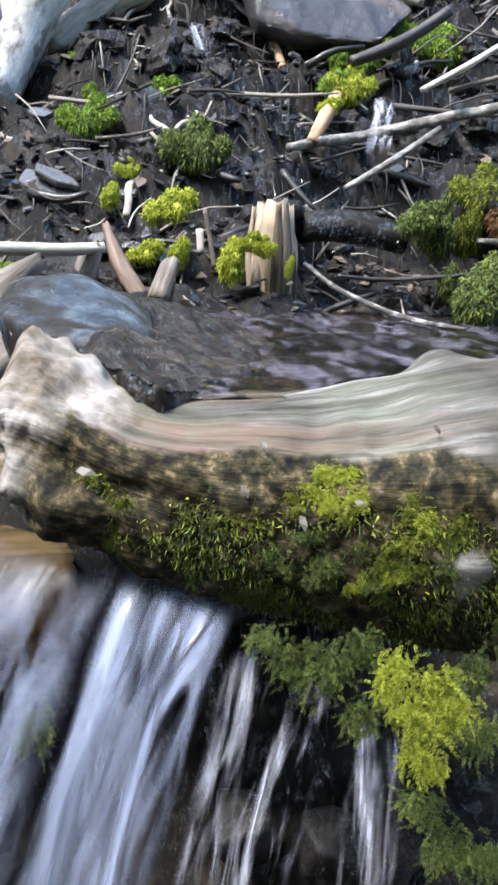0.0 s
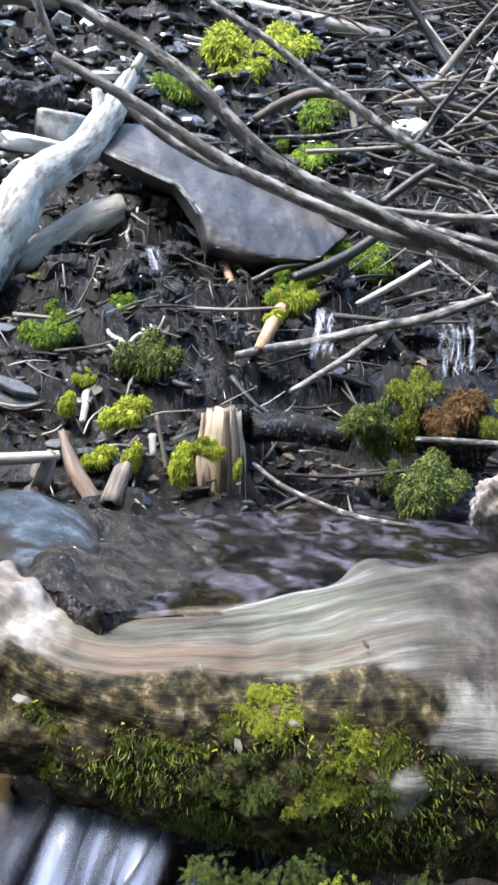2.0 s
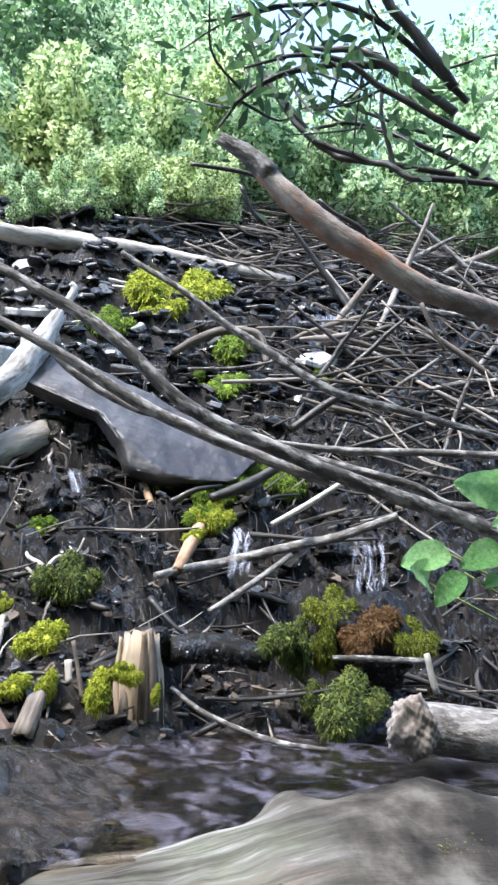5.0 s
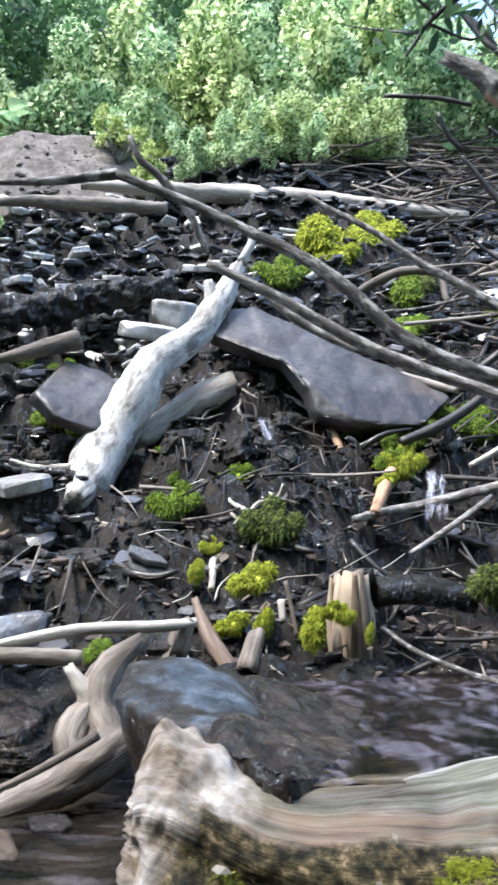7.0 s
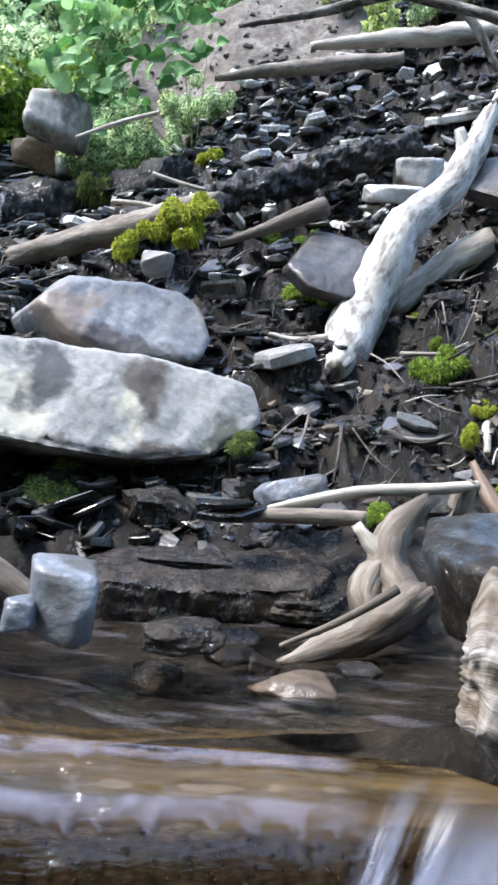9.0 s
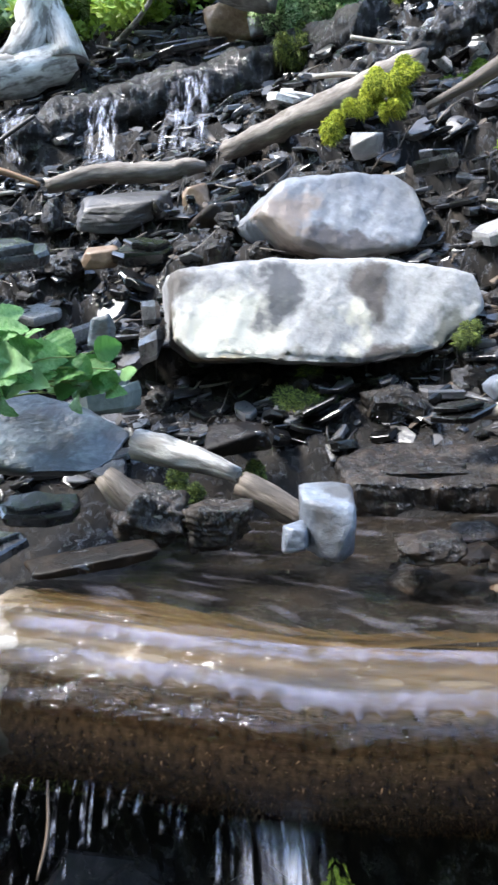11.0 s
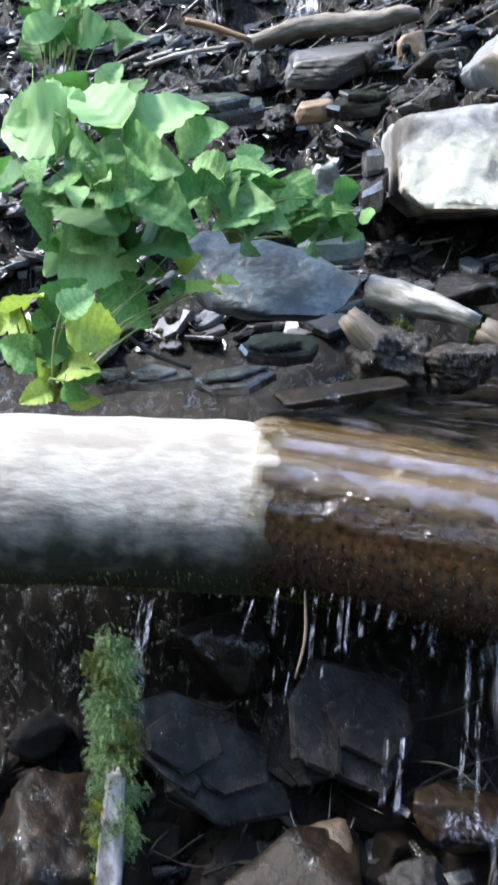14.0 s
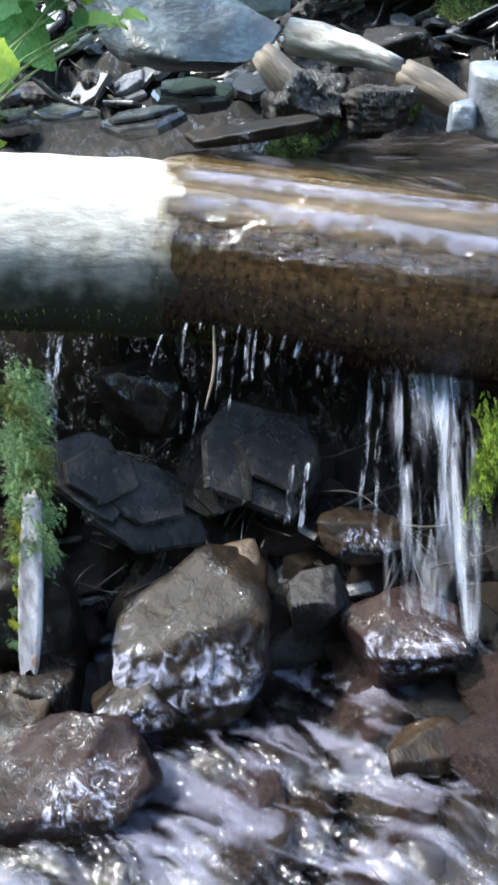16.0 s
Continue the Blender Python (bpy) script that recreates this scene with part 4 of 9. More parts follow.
PLANT_BIG = [((-1.608, 0.855, 1.497), 0.101), ((-1.516, 0.964, 1.456), 0.107), ((-1.634, 0.778, 1.382), 0.071), ((-1.559, 0.769, 1.303), 0.092), ((-1.512, 0.881, 1.380), 0.094), ((-1.499, 0.801, 1.336), 0.068), ((-1.463, 0.873, 1.284), 0.082), ((-1.675, 0.783, 1.438), 0.072), ((-1.503, 0.875, 1.214), 0.095), ((-1.660, 0.776, 1.246), 0.066), ((-1.495, 0.767, 1.396), 0.047), ((-1.748, 0.823, 1.526), 0.074), ((-1.471, 0.929, 1.324), 0.066), ((-1.686, 0.743, 1.312), 0.072), ((-1.592, 0.856, 1.230), 0.067), ((-1.525, 0.746, 1.417), 0.044)]
PLANT_SIDE = [((-1.520, 1.069, 1.355), 0.054), ((-1.489, 1.082, 1.300), 0.071), ((-1.469, 1.148, 1.334), 0.052), ((-1.440, 1.163, 1.294), 0.059), ((-1.412, 1.206, 1.267), 0.055), ((-1.461, 1.078, 1.241), 0.064), ((-1.519, 1.031, 1.302), 0.063), ((-1.400, 1.248, 1.284), 0.048), ((-1.358, 1.281, 1.221), 0.062), ((-1.371, 1.231, 1.222), 0.050), ((-1.445, 1.121, 1.254), 0.054), ((-1.426, 1.184, 1.224), 0.045), ((-1.332, 1.298, 1.197), 0.040)]
PLANT_WILT = [((-1.552, 0.655, 1.141), 0.061), ((-1.491, 0.665, 1.079), 0.068), ((-1.562, 0.624, 1.051), 0.058), ((-1.515, 0.627, 1.008), 0.050), ((-1.518, 0.614, 0.966), 0.039), ((-1.430, 0.912, 1.109), 0.048), ((-1.471, 0.881, 1.127), 0.031), ((-1.454, 0.906, 1.171), 0.033), ((-1.598, 0.634, 1.110), 0.045)]
PLANT_VINE = [((-1.858, 1.162, 2.088), 0.114), ((-1.898, 1.095, 1.953), 0.058), ((-1.835, 1.108, 1.788), 0.083), ((-1.960, 1.092, 1.887), 0.064), ((-1.846, 0.981, 1.583), 0.068), ((-2.030, 1.146, 2.073), 0.073), ((-1.859, 1.116, 1.906), 0.047), ((-1.934, 1.006, 1.716), 0.064), ((-1.841, 1.206, 1.937), 0.043), ((-1.947, 1.018, 1.813), 0.064), ((-2.021, 1.177, 2.170), 0.073)]
PLANT_RIGHT = [((0.527, 0.914, 1.318), 0.042), ((0.520, 0.908, 1.297), 0.035), ((0.548, 0.894, 1.282), 0.036), ((0.596, 0.900, 1.322), 0.040), ((0.632, 0.887, 1.292), 0.028), ((0.614, 0.906, 1.410), 0.063), ((0.637, 0.907, 1.370), 0.032), ((0.677, 0.891, 1.352), 0.054), ((0.609, 0.901, 1.294), 0.020)]
PLANT_BANK = [((-2.208, 4.200, 3.618), 0.144), ((-1.914, 4.260, 3.725), 0.128), ((-1.698, 4.225, 3.301), 0.112), ((-1.972, 4.257, 3.531), 0.115), ((-2.405, 4.168, 3.388), 0.140), ((-1.727, 4.301, 3.731), 0.147), ((-2.154, 4.226, 3.334), 0.128), ((-2.493, 4.235, 3.729), 0.143), ((-2.113, 4.315, 3.808), 0.130), ((-1.668, 4.512, 3.882), 0.120), ((-1.779, 4.199, 3.485), 0.094), ((-2.306, 4.200, 3.169), 0.096), ((-2.136, 4.137, 3.129), 0.087), ((-0.982, 4.303, 2.820), 0.000)]
BOUGHS = [([(1.216, 2.110, 2.895), (0.921, 2.020, 3.028), (0.678, 2.043, 3.091), (0.357, 2.110, 3.016)], 130),
          ([(1.168, 1.967, 2.654), (0.897, 1.979, 2.778), (0.695, 1.988, 2.871), (0.468, 2.036, 2.818)], 150),
          ([(0.895, 2.042, 2.916), (0.664, 2.065, 2.876), (0.502, 2.093, 2.789), (0.408, 2.123, 2.672)], 120),
          ([(1.435, 2.320, 2.742), (1.160, 2.333, 2.869), (0.926, 2.357, 2.920), (0.736, 2.391, 2.898)], 160)]
GREENS = [(-5.518, 4.336, 3.546), (-5.050, 4.572, 3.533), (-3.878, 4.817, 3.294), (-3.639, 4.971, 3.305), (-5.483, 3.819, 3.224)]
PLANT_FEET = [(-1.613, 0.876, 1.164), (-1.532, 1.124, 1.183), (-1.585, 0.602, 0.933), (-1.933, 0.956, 1.404)]


# ---- the pools behind the logs ----
def pool(front, shift, level, nu, nv, label, wave, mat=None):
    """Water from a log's axis back to the bank; level is one height, or one for each step along the log."""
    f = spline(np.asarray(front), nu)
    u, w = np.meshgrid(np.arange(nu), np.linspace(0, 1, nv))
    p = f[u.ravel()] + w.ravel()[:, None] * np.asarray(shift)
    k = np.clip((w.ravel() - .12) / .35, 0, 1)
    high = np.broadcast_to(level, nu)
    p[:, 2] = high[u.ravel()] * (1 - k) + high.min() * k + wave * fbm(p, 14, 3)
    i = np.arange(nu * nv).reshape(nv, nu)
    q = np.stack([i[:-1, :-1], i[:-1, 1:], i[1:, 1:], i[1:, :-1]], -1).reshape(-1, 4)
    ob = mesh_object("water", p, [tuple(x) for x in q.tolist()], mat or M_water)
    ob.visible_shadow = False
    return tagged(ob, label, "water", kind="structure")


crest = spline(np.hstack([np.asarray(LEFT_LOG), np.array([[.155], [.16], [.16], [.15], [.145], [.14]])]), 90)
crest = crest[crest[:, 0] > -1.2]
pool(crest[:, :3], (-.12, .9, 0), np.clip(crest[:, 2] + crest[:, 3] + .006, .772, .884), len(crest), 60, "clear shallow creek pool held behind a log", .004, M_stillsheen)
pool([(-.07, 1.09, .8)] + RIGHT_LOG[2:] + [(2.3, 1.45, .8)], (.1, 1.75, 0), .94, 160, 130, "dark rippled creek pool behind a mossy log", .009, M_poolsheen)


# ---- the two logs that dam the creek ----
def big_log(name, pts, radii, mat, label, seed, bumps=(), rough=0.05, ragged=0.02, sides=64, rings=130, broken=0.0, ledge=0.0, groove=0.0007):
    v, f, uv = limb_shape(pts, radii, sides, rings, rough, seed, 0.0, ragged)
    body = v[:-2]
    c = body.reshape(rings, sides, 3).mean(1)
    out = body - np.repeat(c, sides, 0)
    out /= np.linalg.norm(out, axis=1)[:, None]
    for at, size, height in bumps:
        d = np.linalg.norm(body - np.asarray(at), axis=1)
        d = np.linalg.norm(body - body[np.argmin(d)], axis=1)
        body += out * (height * np.exp(-(d / size) ** 2) * (1 + 0.35 * fbm(body, 30, 3)))[:, None]
    ridge = fbm(np.stack([uv[:-2, 0] * 34, uv[:-2, 1] * 2.2, np.full(len(body), seed)], 1), 1.0, 3)
    body += out * (groove * ridge + 0.006 * fbm(body, 9, 3))[:, None]
    if broken:
        near = np.clip(1 - uv[:-2, 1] / broken, 0, 1)
        body += out * (near * (.022 * fbm(body, 16, 4) + .012 * fbm(body + 4, 45, 3)))[:, None]
    if ledge:
        u = uv[:-2, 0] + .03 * fbm(np.stack([uv[:-2, 1] * 9, 0 * uv[:-2, 1], uv[:-2, 1]], 1), 1.0, 4)
        face = np.clip((.495 - .05 * np.clip((uv[:-2, 1] - .5) / .1, 0, 1) - u) / .03, 0, 1)
        body -= out * (face * (ledge + .010 * fbm(body, 18, 4) + .006 * fbm(body, 46, 3)))[:, None]
    v[:-2] = body
    return tagged(mesh_object(name, v, f, mat, uvs=uv, origin=pts[0]), label, "log")


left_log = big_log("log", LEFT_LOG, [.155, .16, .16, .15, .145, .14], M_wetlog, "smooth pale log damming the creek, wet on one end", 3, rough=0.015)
right_log = big_log("log", RIGHT_LOG, [.05, .085, .105, .13, .165, .195, .21], M_driftlog, "weathered grey driftwood log with moss on its shaded side", 5,
                    bumps=[(KNOB, .035, .04), (LOG_TIP, .045, .05), ((.62, 1.25, 1.0), .12, .03), ((.3, 1.0, .92), .1, -.02), ((-.1, 1.05, .86), .05, .03), ((-.05, .99, .8), .04, .025)], rough=.03, ragged=.008, rings=220, sides=96, broken=.2, ledge=.01, groove=.0013)

# ---- stump ----
stump = limb("stump", [STUMP[0], tuple((np.array(STUMP[0]) * .4 + np.array(STUMP[1]) * .6)), STUMP[1]], [.06, .06, .045], M_stump,
             "short splintered stump with moss beside the pool", "stump", sides=22, seed=26, ragged=.035, rough=.12)
rng = np.random.default_rng(6)
for k in range(13):
    a = k * .48 + rng.uniform(-.1, .1)
    lo, hi = np.array(STUMP[0]), np.array(STUMP[1])
    d = np.array([math.cos(a), math.sin(a), 0])
    top = hi + d * rng.uniform(.03, .06) + [0, 0, rng.uniform(-.11, .03)]
    limb("splinter", [tuple(lo + d * .052), tuple(top * .5 + lo * .5 + d * rng.uniform(.02, .034)), tuple(top)], [.016, rng.uniform(.012, .02), rng.uniform(.003, .009)],
         (M_stump, M_palebark, M_stump, M_driftwood, M_stump)[k % 5], parent=stump, sides=7, seed=k + 200, ragged=.01, gnarl=.003)


# ---- moss ----
def moss_mesh(seed, fronds, length, lobes=7):
    """A cushion of several uneven lobes, thick with fine curved fronds."""
    rng = np.random.default_rng(seed)
    shapes, blades = [], []
    for k in range(lobes):
        c = np.array([rng.normal() * .42, rng.normal() * .38, rng.uniform(-.05, .22)]) if k else np.zeros(3)
        r = rng.uniform(.26, .52) if k else .62
        v, f = SPHERES[2]
        w = v * (r * (.8 + .3 * fbm(v * 2 + seed + k, 2.6, 3)))[:, None] * [1, 1, 1.05]
        shapes.append((w + c, f))
        n = int(fronds * r * r / 1.6)
        d = rng.normal(size=(n, 3))
        d /= np.linalg.norm(d, axis=1)[:, None]
        d[:, 2] = np.where(d[:, 2] < -.4, -d[:, 2], d[:, 2])
        root = c + d * (r * (.78 + .3 * fbm(d * 2 + seed + k, 2.6, 3)))[:, None] * [1, 1, 1.05]
        way = d + rng.normal(size=(n, 3)) * .8
        way /= np.linalg.norm(way, axis=1)[:, None]
        side = np.cross(way, rng.normal(size=(n, 3)))
        side /= np.linalg.norm(side, axis=1)[:, None]
        ln = length * rng.uniform(.4, 1.6, n)[:, None]
        b = np.array([0, 0, -.75]) * ln
        blades.append(np.stack([root - side * ln * .06, root + side * ln * .06, root + way * ln * .55 + side * ln * .09 + b * .2, root + way * ln + b, root + way * ln * .55 - side * ln * .09 + b * .2], 1).reshape(-1, 3))
    v, faces = merged(shapes)
    n, q = len(v), np.vstack(blades)
    for i in range(0, len(q), 5):
        k = n + i
        faces += [(k, k + 1, k + 2, k + 4), (k + 4, k + 2, k + 3)]
    me = bpy.data.meshes.new("moss")
    me.from_pydata([tuple(x) for x in np.vstack([v, q])], [], faces)
    return me


MOSS = {}
for m in (M_moss, M_mossyellow, M_mossolive, M_mossdark, M_mossbrown):
    for k in range(3):
        me = moss_mesh(k + 5, 8000, .17)
        me.materials.append(m)
        MOSS[m.name, k] = me
moss_count = [0]


def spray_mesh(seed, stems):
    """A loose hanging spray of feathery moss, one unit wide: short stems set with small leaves on both sides."""
    rng = np.random.default_rng(seed)
    vs, fs = [], []
    for _ in range(stems):
        p = np.array([rng.normal() * .4, rng.uniform(-.05, .15), rng.normal() * .4])
        d = np.array([rng.normal() * .7, -rng.uniform(.1, .7), rng.normal() * .6 - .35])
        d /= np.linalg.norm(d)
        side = np.cross(d, [0, -1, .2])
        side /= np.linalg.norm(side)
        ln = rng.uniform(.25, .6)
        for j in range(11):
            t = j / 10
            q = p + d * ln * t + np.array([0, 0, -.25]) * ln * t * t
            for sgn in (-1, 1):
                w = side * sgn * (.11 - .06 * t) + d * .07 + rng.normal(size=3) * .02
                k = len(vs)
                vs += [q - d * .016, q + d * .016 + w * .3, q + w]
                fs.append((k, k + 1, k + 2))
                vs += [q + d * .016, q - d * .016 + w * .4, q + w * .9 + d * .03]
                fs.append((k + 3, k + 4, k + 5))
    me = bpy.data.meshes.new("moss")
    me.from_pydata([tuple(x) for x in vs], [], fs)
    return me


SPRAY = {}
for m in (M_moss, M_mossyellow, M_mossolive, M_mossdark, M_mossfresh):
    for k in range(4):
        me = spray_mesh(k + 50, 130)
        me.materials.append(m)
        SPRAY[m.name, k] = me


def moss_cushion(loc, size, lean, yaw, mat, label, parent=None, name="moss_cushion"):
    moss_count[0] += 1
    k = moss_count[0]
    hanging = parent is not None or lean > 60
    if lean == 50:
        size = (size[0] * .75, size[1] * 1.2, size[2])
    ob = new(name, SPRAY[mat.name, k % 4] if hanging else MOSS[mat.name, k % 3])
    ob.matrix_world = pose(*loc, (lean - 70) * .5 if hanging else lean, (k * 31) % 30 - 15 if hanging else 0, yaw + (k * 47) % 40 - 20) @ Matrix.Diagonal((*size, 1))
    if parent:
        m = ob.matrix_world.copy()
        ob.parent = parent
        ob.matrix_parent_inverse = Matrix.Translation(-Vector(parent.location))
        ob.matrix_basis = m
        return ob
    return tagged(ob, label, "moss", "moss cushions on the bank")


def round_log(pts, radii, along, ang):
    """A place on a log's skin, its outward way and the log's own heading."""
    s = spline(np.hstack([np.asarray(pts), np.asarray(radii)[:, None]]), 200)
    i = min(198, int(along * 199))
    c, r = s[i, :3], s[i, 3]
    t = s[i + 1, :3] - c
    t /= np.linalg.norm(t)
    front = np.cross(np.array([0, 0, 1.0]), t)
    front = -front if front[1] > 0 else front
    d = front * math.cos(radians(ang)) + np.array([0, 0, 1]) * math.sin(radians(ang))
    return c + d * r, d, t


def log_moss(log, pts, radii, spots, mat):
    """Feathery moss sprays on a log: (share along it, degrees round it from the front, size) each."""
    for along, ang, size in spots:
        p, d, t = round_log(pts, radii, min(.99, max(.01, along)), ang)
        p = p - d * .012
        moss_count[0] += 1
        k = moss_count[0]
        ob = new("moss", SPRAY[mat.name, k % 4])
        yaw = math.degrees(math.atan2(t[1], t[0]))
        ob.parent = log
        ob.matrix_parent_inverse = Matrix.Translation(-Vector(log.location))
        ob.matrix_basis = pose(*p, -ang * .7, (k * 53) % 70 - 35, yaw) @ Matrix.Diagonal((size * (1 + (k % 5) * .2), size, size * (.8 + (k % 3) * .25), 1))


def moss_skin(pts, radii, count, spans, seed, length, mat, label, sink=.012):
    """A short dark pile of moss over part of a log."""
    rng = np.random.default_rng(seed)
    s = spline(np.hstack([np.asarray(pts), np.asarray(radii)[:, None]]), 200)
    along = rng.uniform(spans[0], spans[1], count)
    ang = np.radians(rng.uniform(spans[2], spans[3], count))
    i = np.clip((along * 199).astype(int), 0, 198)
    c, t = s[i, :3], s[i + 1, :3] - s[i, :3]
    t /= np.linalg.norm(t, axis=1)[:, None]
    front = np.cross(np.array([0, 0, 1.0]), t)
    front *= np.where(front[:, 1] > 0, -1, 1)[:, None]
    d = front * np.cos(ang)[:, None] + np.array([0, 0, 1.0]) * np.sin(ang)[:, None]
    p = c + d * (s[i, 3] - sink)[:, None]
    keep = fbm(p, 9, 3) + rng.uniform(-.5, .5, count) > -.05
    p, d = p[keep], d[keep]
    n = len(p)
    way = d * .7 + rng.normal(size=(n, 3)) * .6 + [0, 0, -.5]
    way /= np.linalg.norm(way, axis=1)[:, None]
    side = np.cross(way, rng.normal(size=(n, 3)))
    side /= np.linalg.norm(side, axis=1)[:, None]
    ln = length * rng.uniform(.5, 1.6, n)[:, None]
    q = np.stack([p - side * ln * .12, p + side * ln * .12, p + way * ln], 1).reshape(-1, 3)
    return tagged(mesh_object("moss", q, [(3 * k, 3 * k + 1, 3 * k + 2) for k in range(n)], mat, smooth=False), label, "moss", kind="stuff")


rng = np.random.default_rng(8)
RR = [.05, .085, .105, .13, .165, .195, .21]
LL = [.155, .16, .16, .15, .145, .14]


def spots(count, a, b, lo, hi, small, big, even=False):
    return [(rng.uniform(a, b) if even else rng.normal(a, b), rng.uniform(lo, hi), small + (big - small) * rng.random() ** 2) for _ in range(count)]


log_moss(right_log, RIGHT_LOG, RR, spots(60, .2, .95, -55, 6, .01, .022, True), M_mossdark)
log_moss(right_log, RIGHT_LOG, RR, spots(26, .27, .035, -30, 6, .01, .02), M_mossolive)
log_moss(right_log, RIGHT_LOG, RR, spots(16, .5, .05, 0, 28, .008, .016), M_mossolive)
log_moss(right_log, RIGHT_LOG, RR, spots(8, .60, .02, 18, 40, .009, .017), M_mossyellow)
log_moss(right_log, RIGHT_LOG, RR, spots(15, .65, .03, -28, 34, .009, .02), M_mossolive)
log_moss(right_log, RIGHT_LOG, RR, spots(9, .66, .03, -45, 20, .01, .02), M_mossyellow)
log_moss(right_log, RIGHT_LOG, RR, spots(14, .75, .02, -8, 20, .01, .02), M_mossolive)
log_moss(right_log, RIGHT_LOG, RR, spots(14, .895, .012, 52, 70, .01, .018), M_mossyellow)
log_moss(right_log, RIGHT_LOG, RR, spots(16, .88, .03, -10, 16, .01, .02), M_mossolive)
log_moss(left_log, LEFT_LOG, LL, spots(60, .0, .5, -80, -38, .008, .018, True), M_mossdark)
moss_skin(RIGHT_LOG, RR, 20000, (.16, .98, -85, 14), 1, .009, M_mossdark, "short dark moss over the front of a log")
moss_skin(RIGHT_LOG, RR, 9000, (.18, .98, -50, 18), 2, .009, M_mossolive, "short green moss over the front of a log")
moss_skin(RIGHT_LOG, RR, 12000, (.16, .98, -70, 14), 4, .007, M_mossrust, "short brown moss over the front of a log")
moss_skin(RIGHT_LOG, RR, 5000, (.5, 1, -125, -60), 8, .012, M_mossdark, "dark moss on the underside of a log")
moss_skin(LEFT_LOG, LL, 26000, (.37, 1, -80, 38), 5, .009, M_mossrust, "rusty wet algae hanging on a soaked log", .002)
moss_skin(LEFT_LOG, LL, 14000, (.0, .45, -85, -26), 3, .009, M_mossdark, "short dark moss under a pale log", .002)

# ---- falling water ----
def sheet(name, grid, nu, nv, mat, uvs, edges, label, kind):
    i = np.arange(nu * nv).reshape(nv, nu)
    q = np.stack([i[:-1, :-1], i[:-1, 1:], i[1:, 1:], i[1:, :-1]], -1).reshape(-1, 4)
    ob = mesh_object(name, grid, [tuple(x) for x in q.tolist()], mat, uvs=uvs)
    layer = ob.data.uv_layers.new(name="Edge")
    idx = np.empty(len(ob.data.loops), dtype=np.int64)
    ob.data.loops.foreach_get("vertex_index", idx)
    layer.data.foreach_set("uv", np.asarray(edges, float)[idx].ravel())
    ob.visible_shadow = False
    return tagged(ob, label, "water", kind=kind)


def fall(name, top, bottom, layers, seed, mat, label, bulge=.05, fade=.12):
    """Veils of water from a line above to a line below, thrown a little forward and folded."""
    for k in range(layers):
        nu, nv = 48, 40
        a = spline(top, nu) if len(top) > 2 else np.linspace(top[0], top[1], nu)
        b = spline(bottom, nu) if len(bottom) > 2 else np.linspace(bottom[0], bottom[1], nu)
        side = a[-1] - a[0]
        width = np.linalg.norm(side)
        side = side / width
        front = np.cross([0, 0, 1], side)
        front = -front if front[1] > 0 else front
        u, t = np.meshgrid(np.linspace(0, 1, nu), np.linspace(0, 1, nv))
        u, t = u.ravel(), t.ravel()
        i = np.round(u * (nu - 1)).astype(int)
        p = a[i] + (b[i] - a[i]) * np.stack([t, t, t ** 1.3], 1)
        fold = fbm(np.stack([u * width * 30, t * 1.6, np.full(len(u), seed + k * 9.0)], 1), 1.0, 3)
        p = p + front * ((bulge * np.sin(np.pi * np.minimum(1, t * 1.1)) + fold * (.006 + .02 * t) * min(1, width * 6) - k * .018))[:, None]
        p = p + side * (.012 * fbm(np.stack([t * 3, u * 4, np.full(len(u), k * 3.0 + seed)], 1), 1, 2) * min(1, width * 5))[:, None]
        long = np.linalg.norm(b[0] - a[0])
        uv = np.stack([u * width + seed * .7 + k * 2.3, t * long], 1)
        ends = np.stack([np.minimum(u, 1 - u) / .14, np.minimum(t / fade, (1 - t) / .1)], 1)
        sheet(name, p, nu, nv, mat, uv, np.clip(ends, 0, 1), label, "stuff")


fall("waterfall", *FALL_A, 2, 1, M_thinfall, "thin white fall of creek water below a log", .03)
fall("waterfall", *FALL_B, 2, 2, M_fall, "white rushing fall of creek water below a log", .05, .42)
fall("waterfall", *FALL_C, 2, 3, M_fall, "white rushing fall of creek water below a log", .04)
fall("waterfall", *FALL_D, 2, 4, M_thinfall, "thin white fall of creek water below mossy log", .03)
fall("waterfall", *FALL_E, 2, 5, M_thinfall, "thin white fall of creek water below mossy log", .03)
for k, c in enumerate((CASC_1, CASC_2, CASC_3)):
    fall("cascade", *c, 2, 10 + k, M_thinfall, "small white cascade over a dark log", .08)
# reflecting water on the upper bank: its shine is the sheet's white colour
fall("trickle", *TRICKLE_1, 2, 19, M_fall, "bright film of water over stones on the upper bank", .02)
for k, c in enumerate((TRICKLE_2, TRICKLE_3, TRICKLE_4, TRICKLE_5, TRICKLE_6)):
    fall("trickle", *c, 2, 20 + k, M_thinfall, "thin trickle of water down the bank", .02)


# threads of water that fall from the log and drift a little as they drop
ALONG = np.array([.79, .61, 0])
rng = np.random.default_rng(300)
for k, (a, b, r) in enumerate(DRIPS):
    for j in range(2 if k > 3 else 1):
        a1 = np.asarray(a) + ALONG * (j * rng.uniform(.012, .03)) + [0, 0, .012]
        b1 = np.asarray(b) + (a1 - np.asarray(a)) - ALONG * rng.uniform(.004, .022) - [0, 0, .012 + rng.uniform(-.03, .03) * j]
        w = r * rng.uniform(1.6, 2.6) * (1 if j == 0 else .6)
        fall("water_drip", [tuple(a1 - ALONG * w * .7), tuple(a1 + ALONG * w * .7)], [tuple(b1 - ALONG * w), tuple(b1 + ALONG * w)], 1, 60 + k * 2 + j, M_drip,
             "thin thread of water dripping from the log", .006, .06)

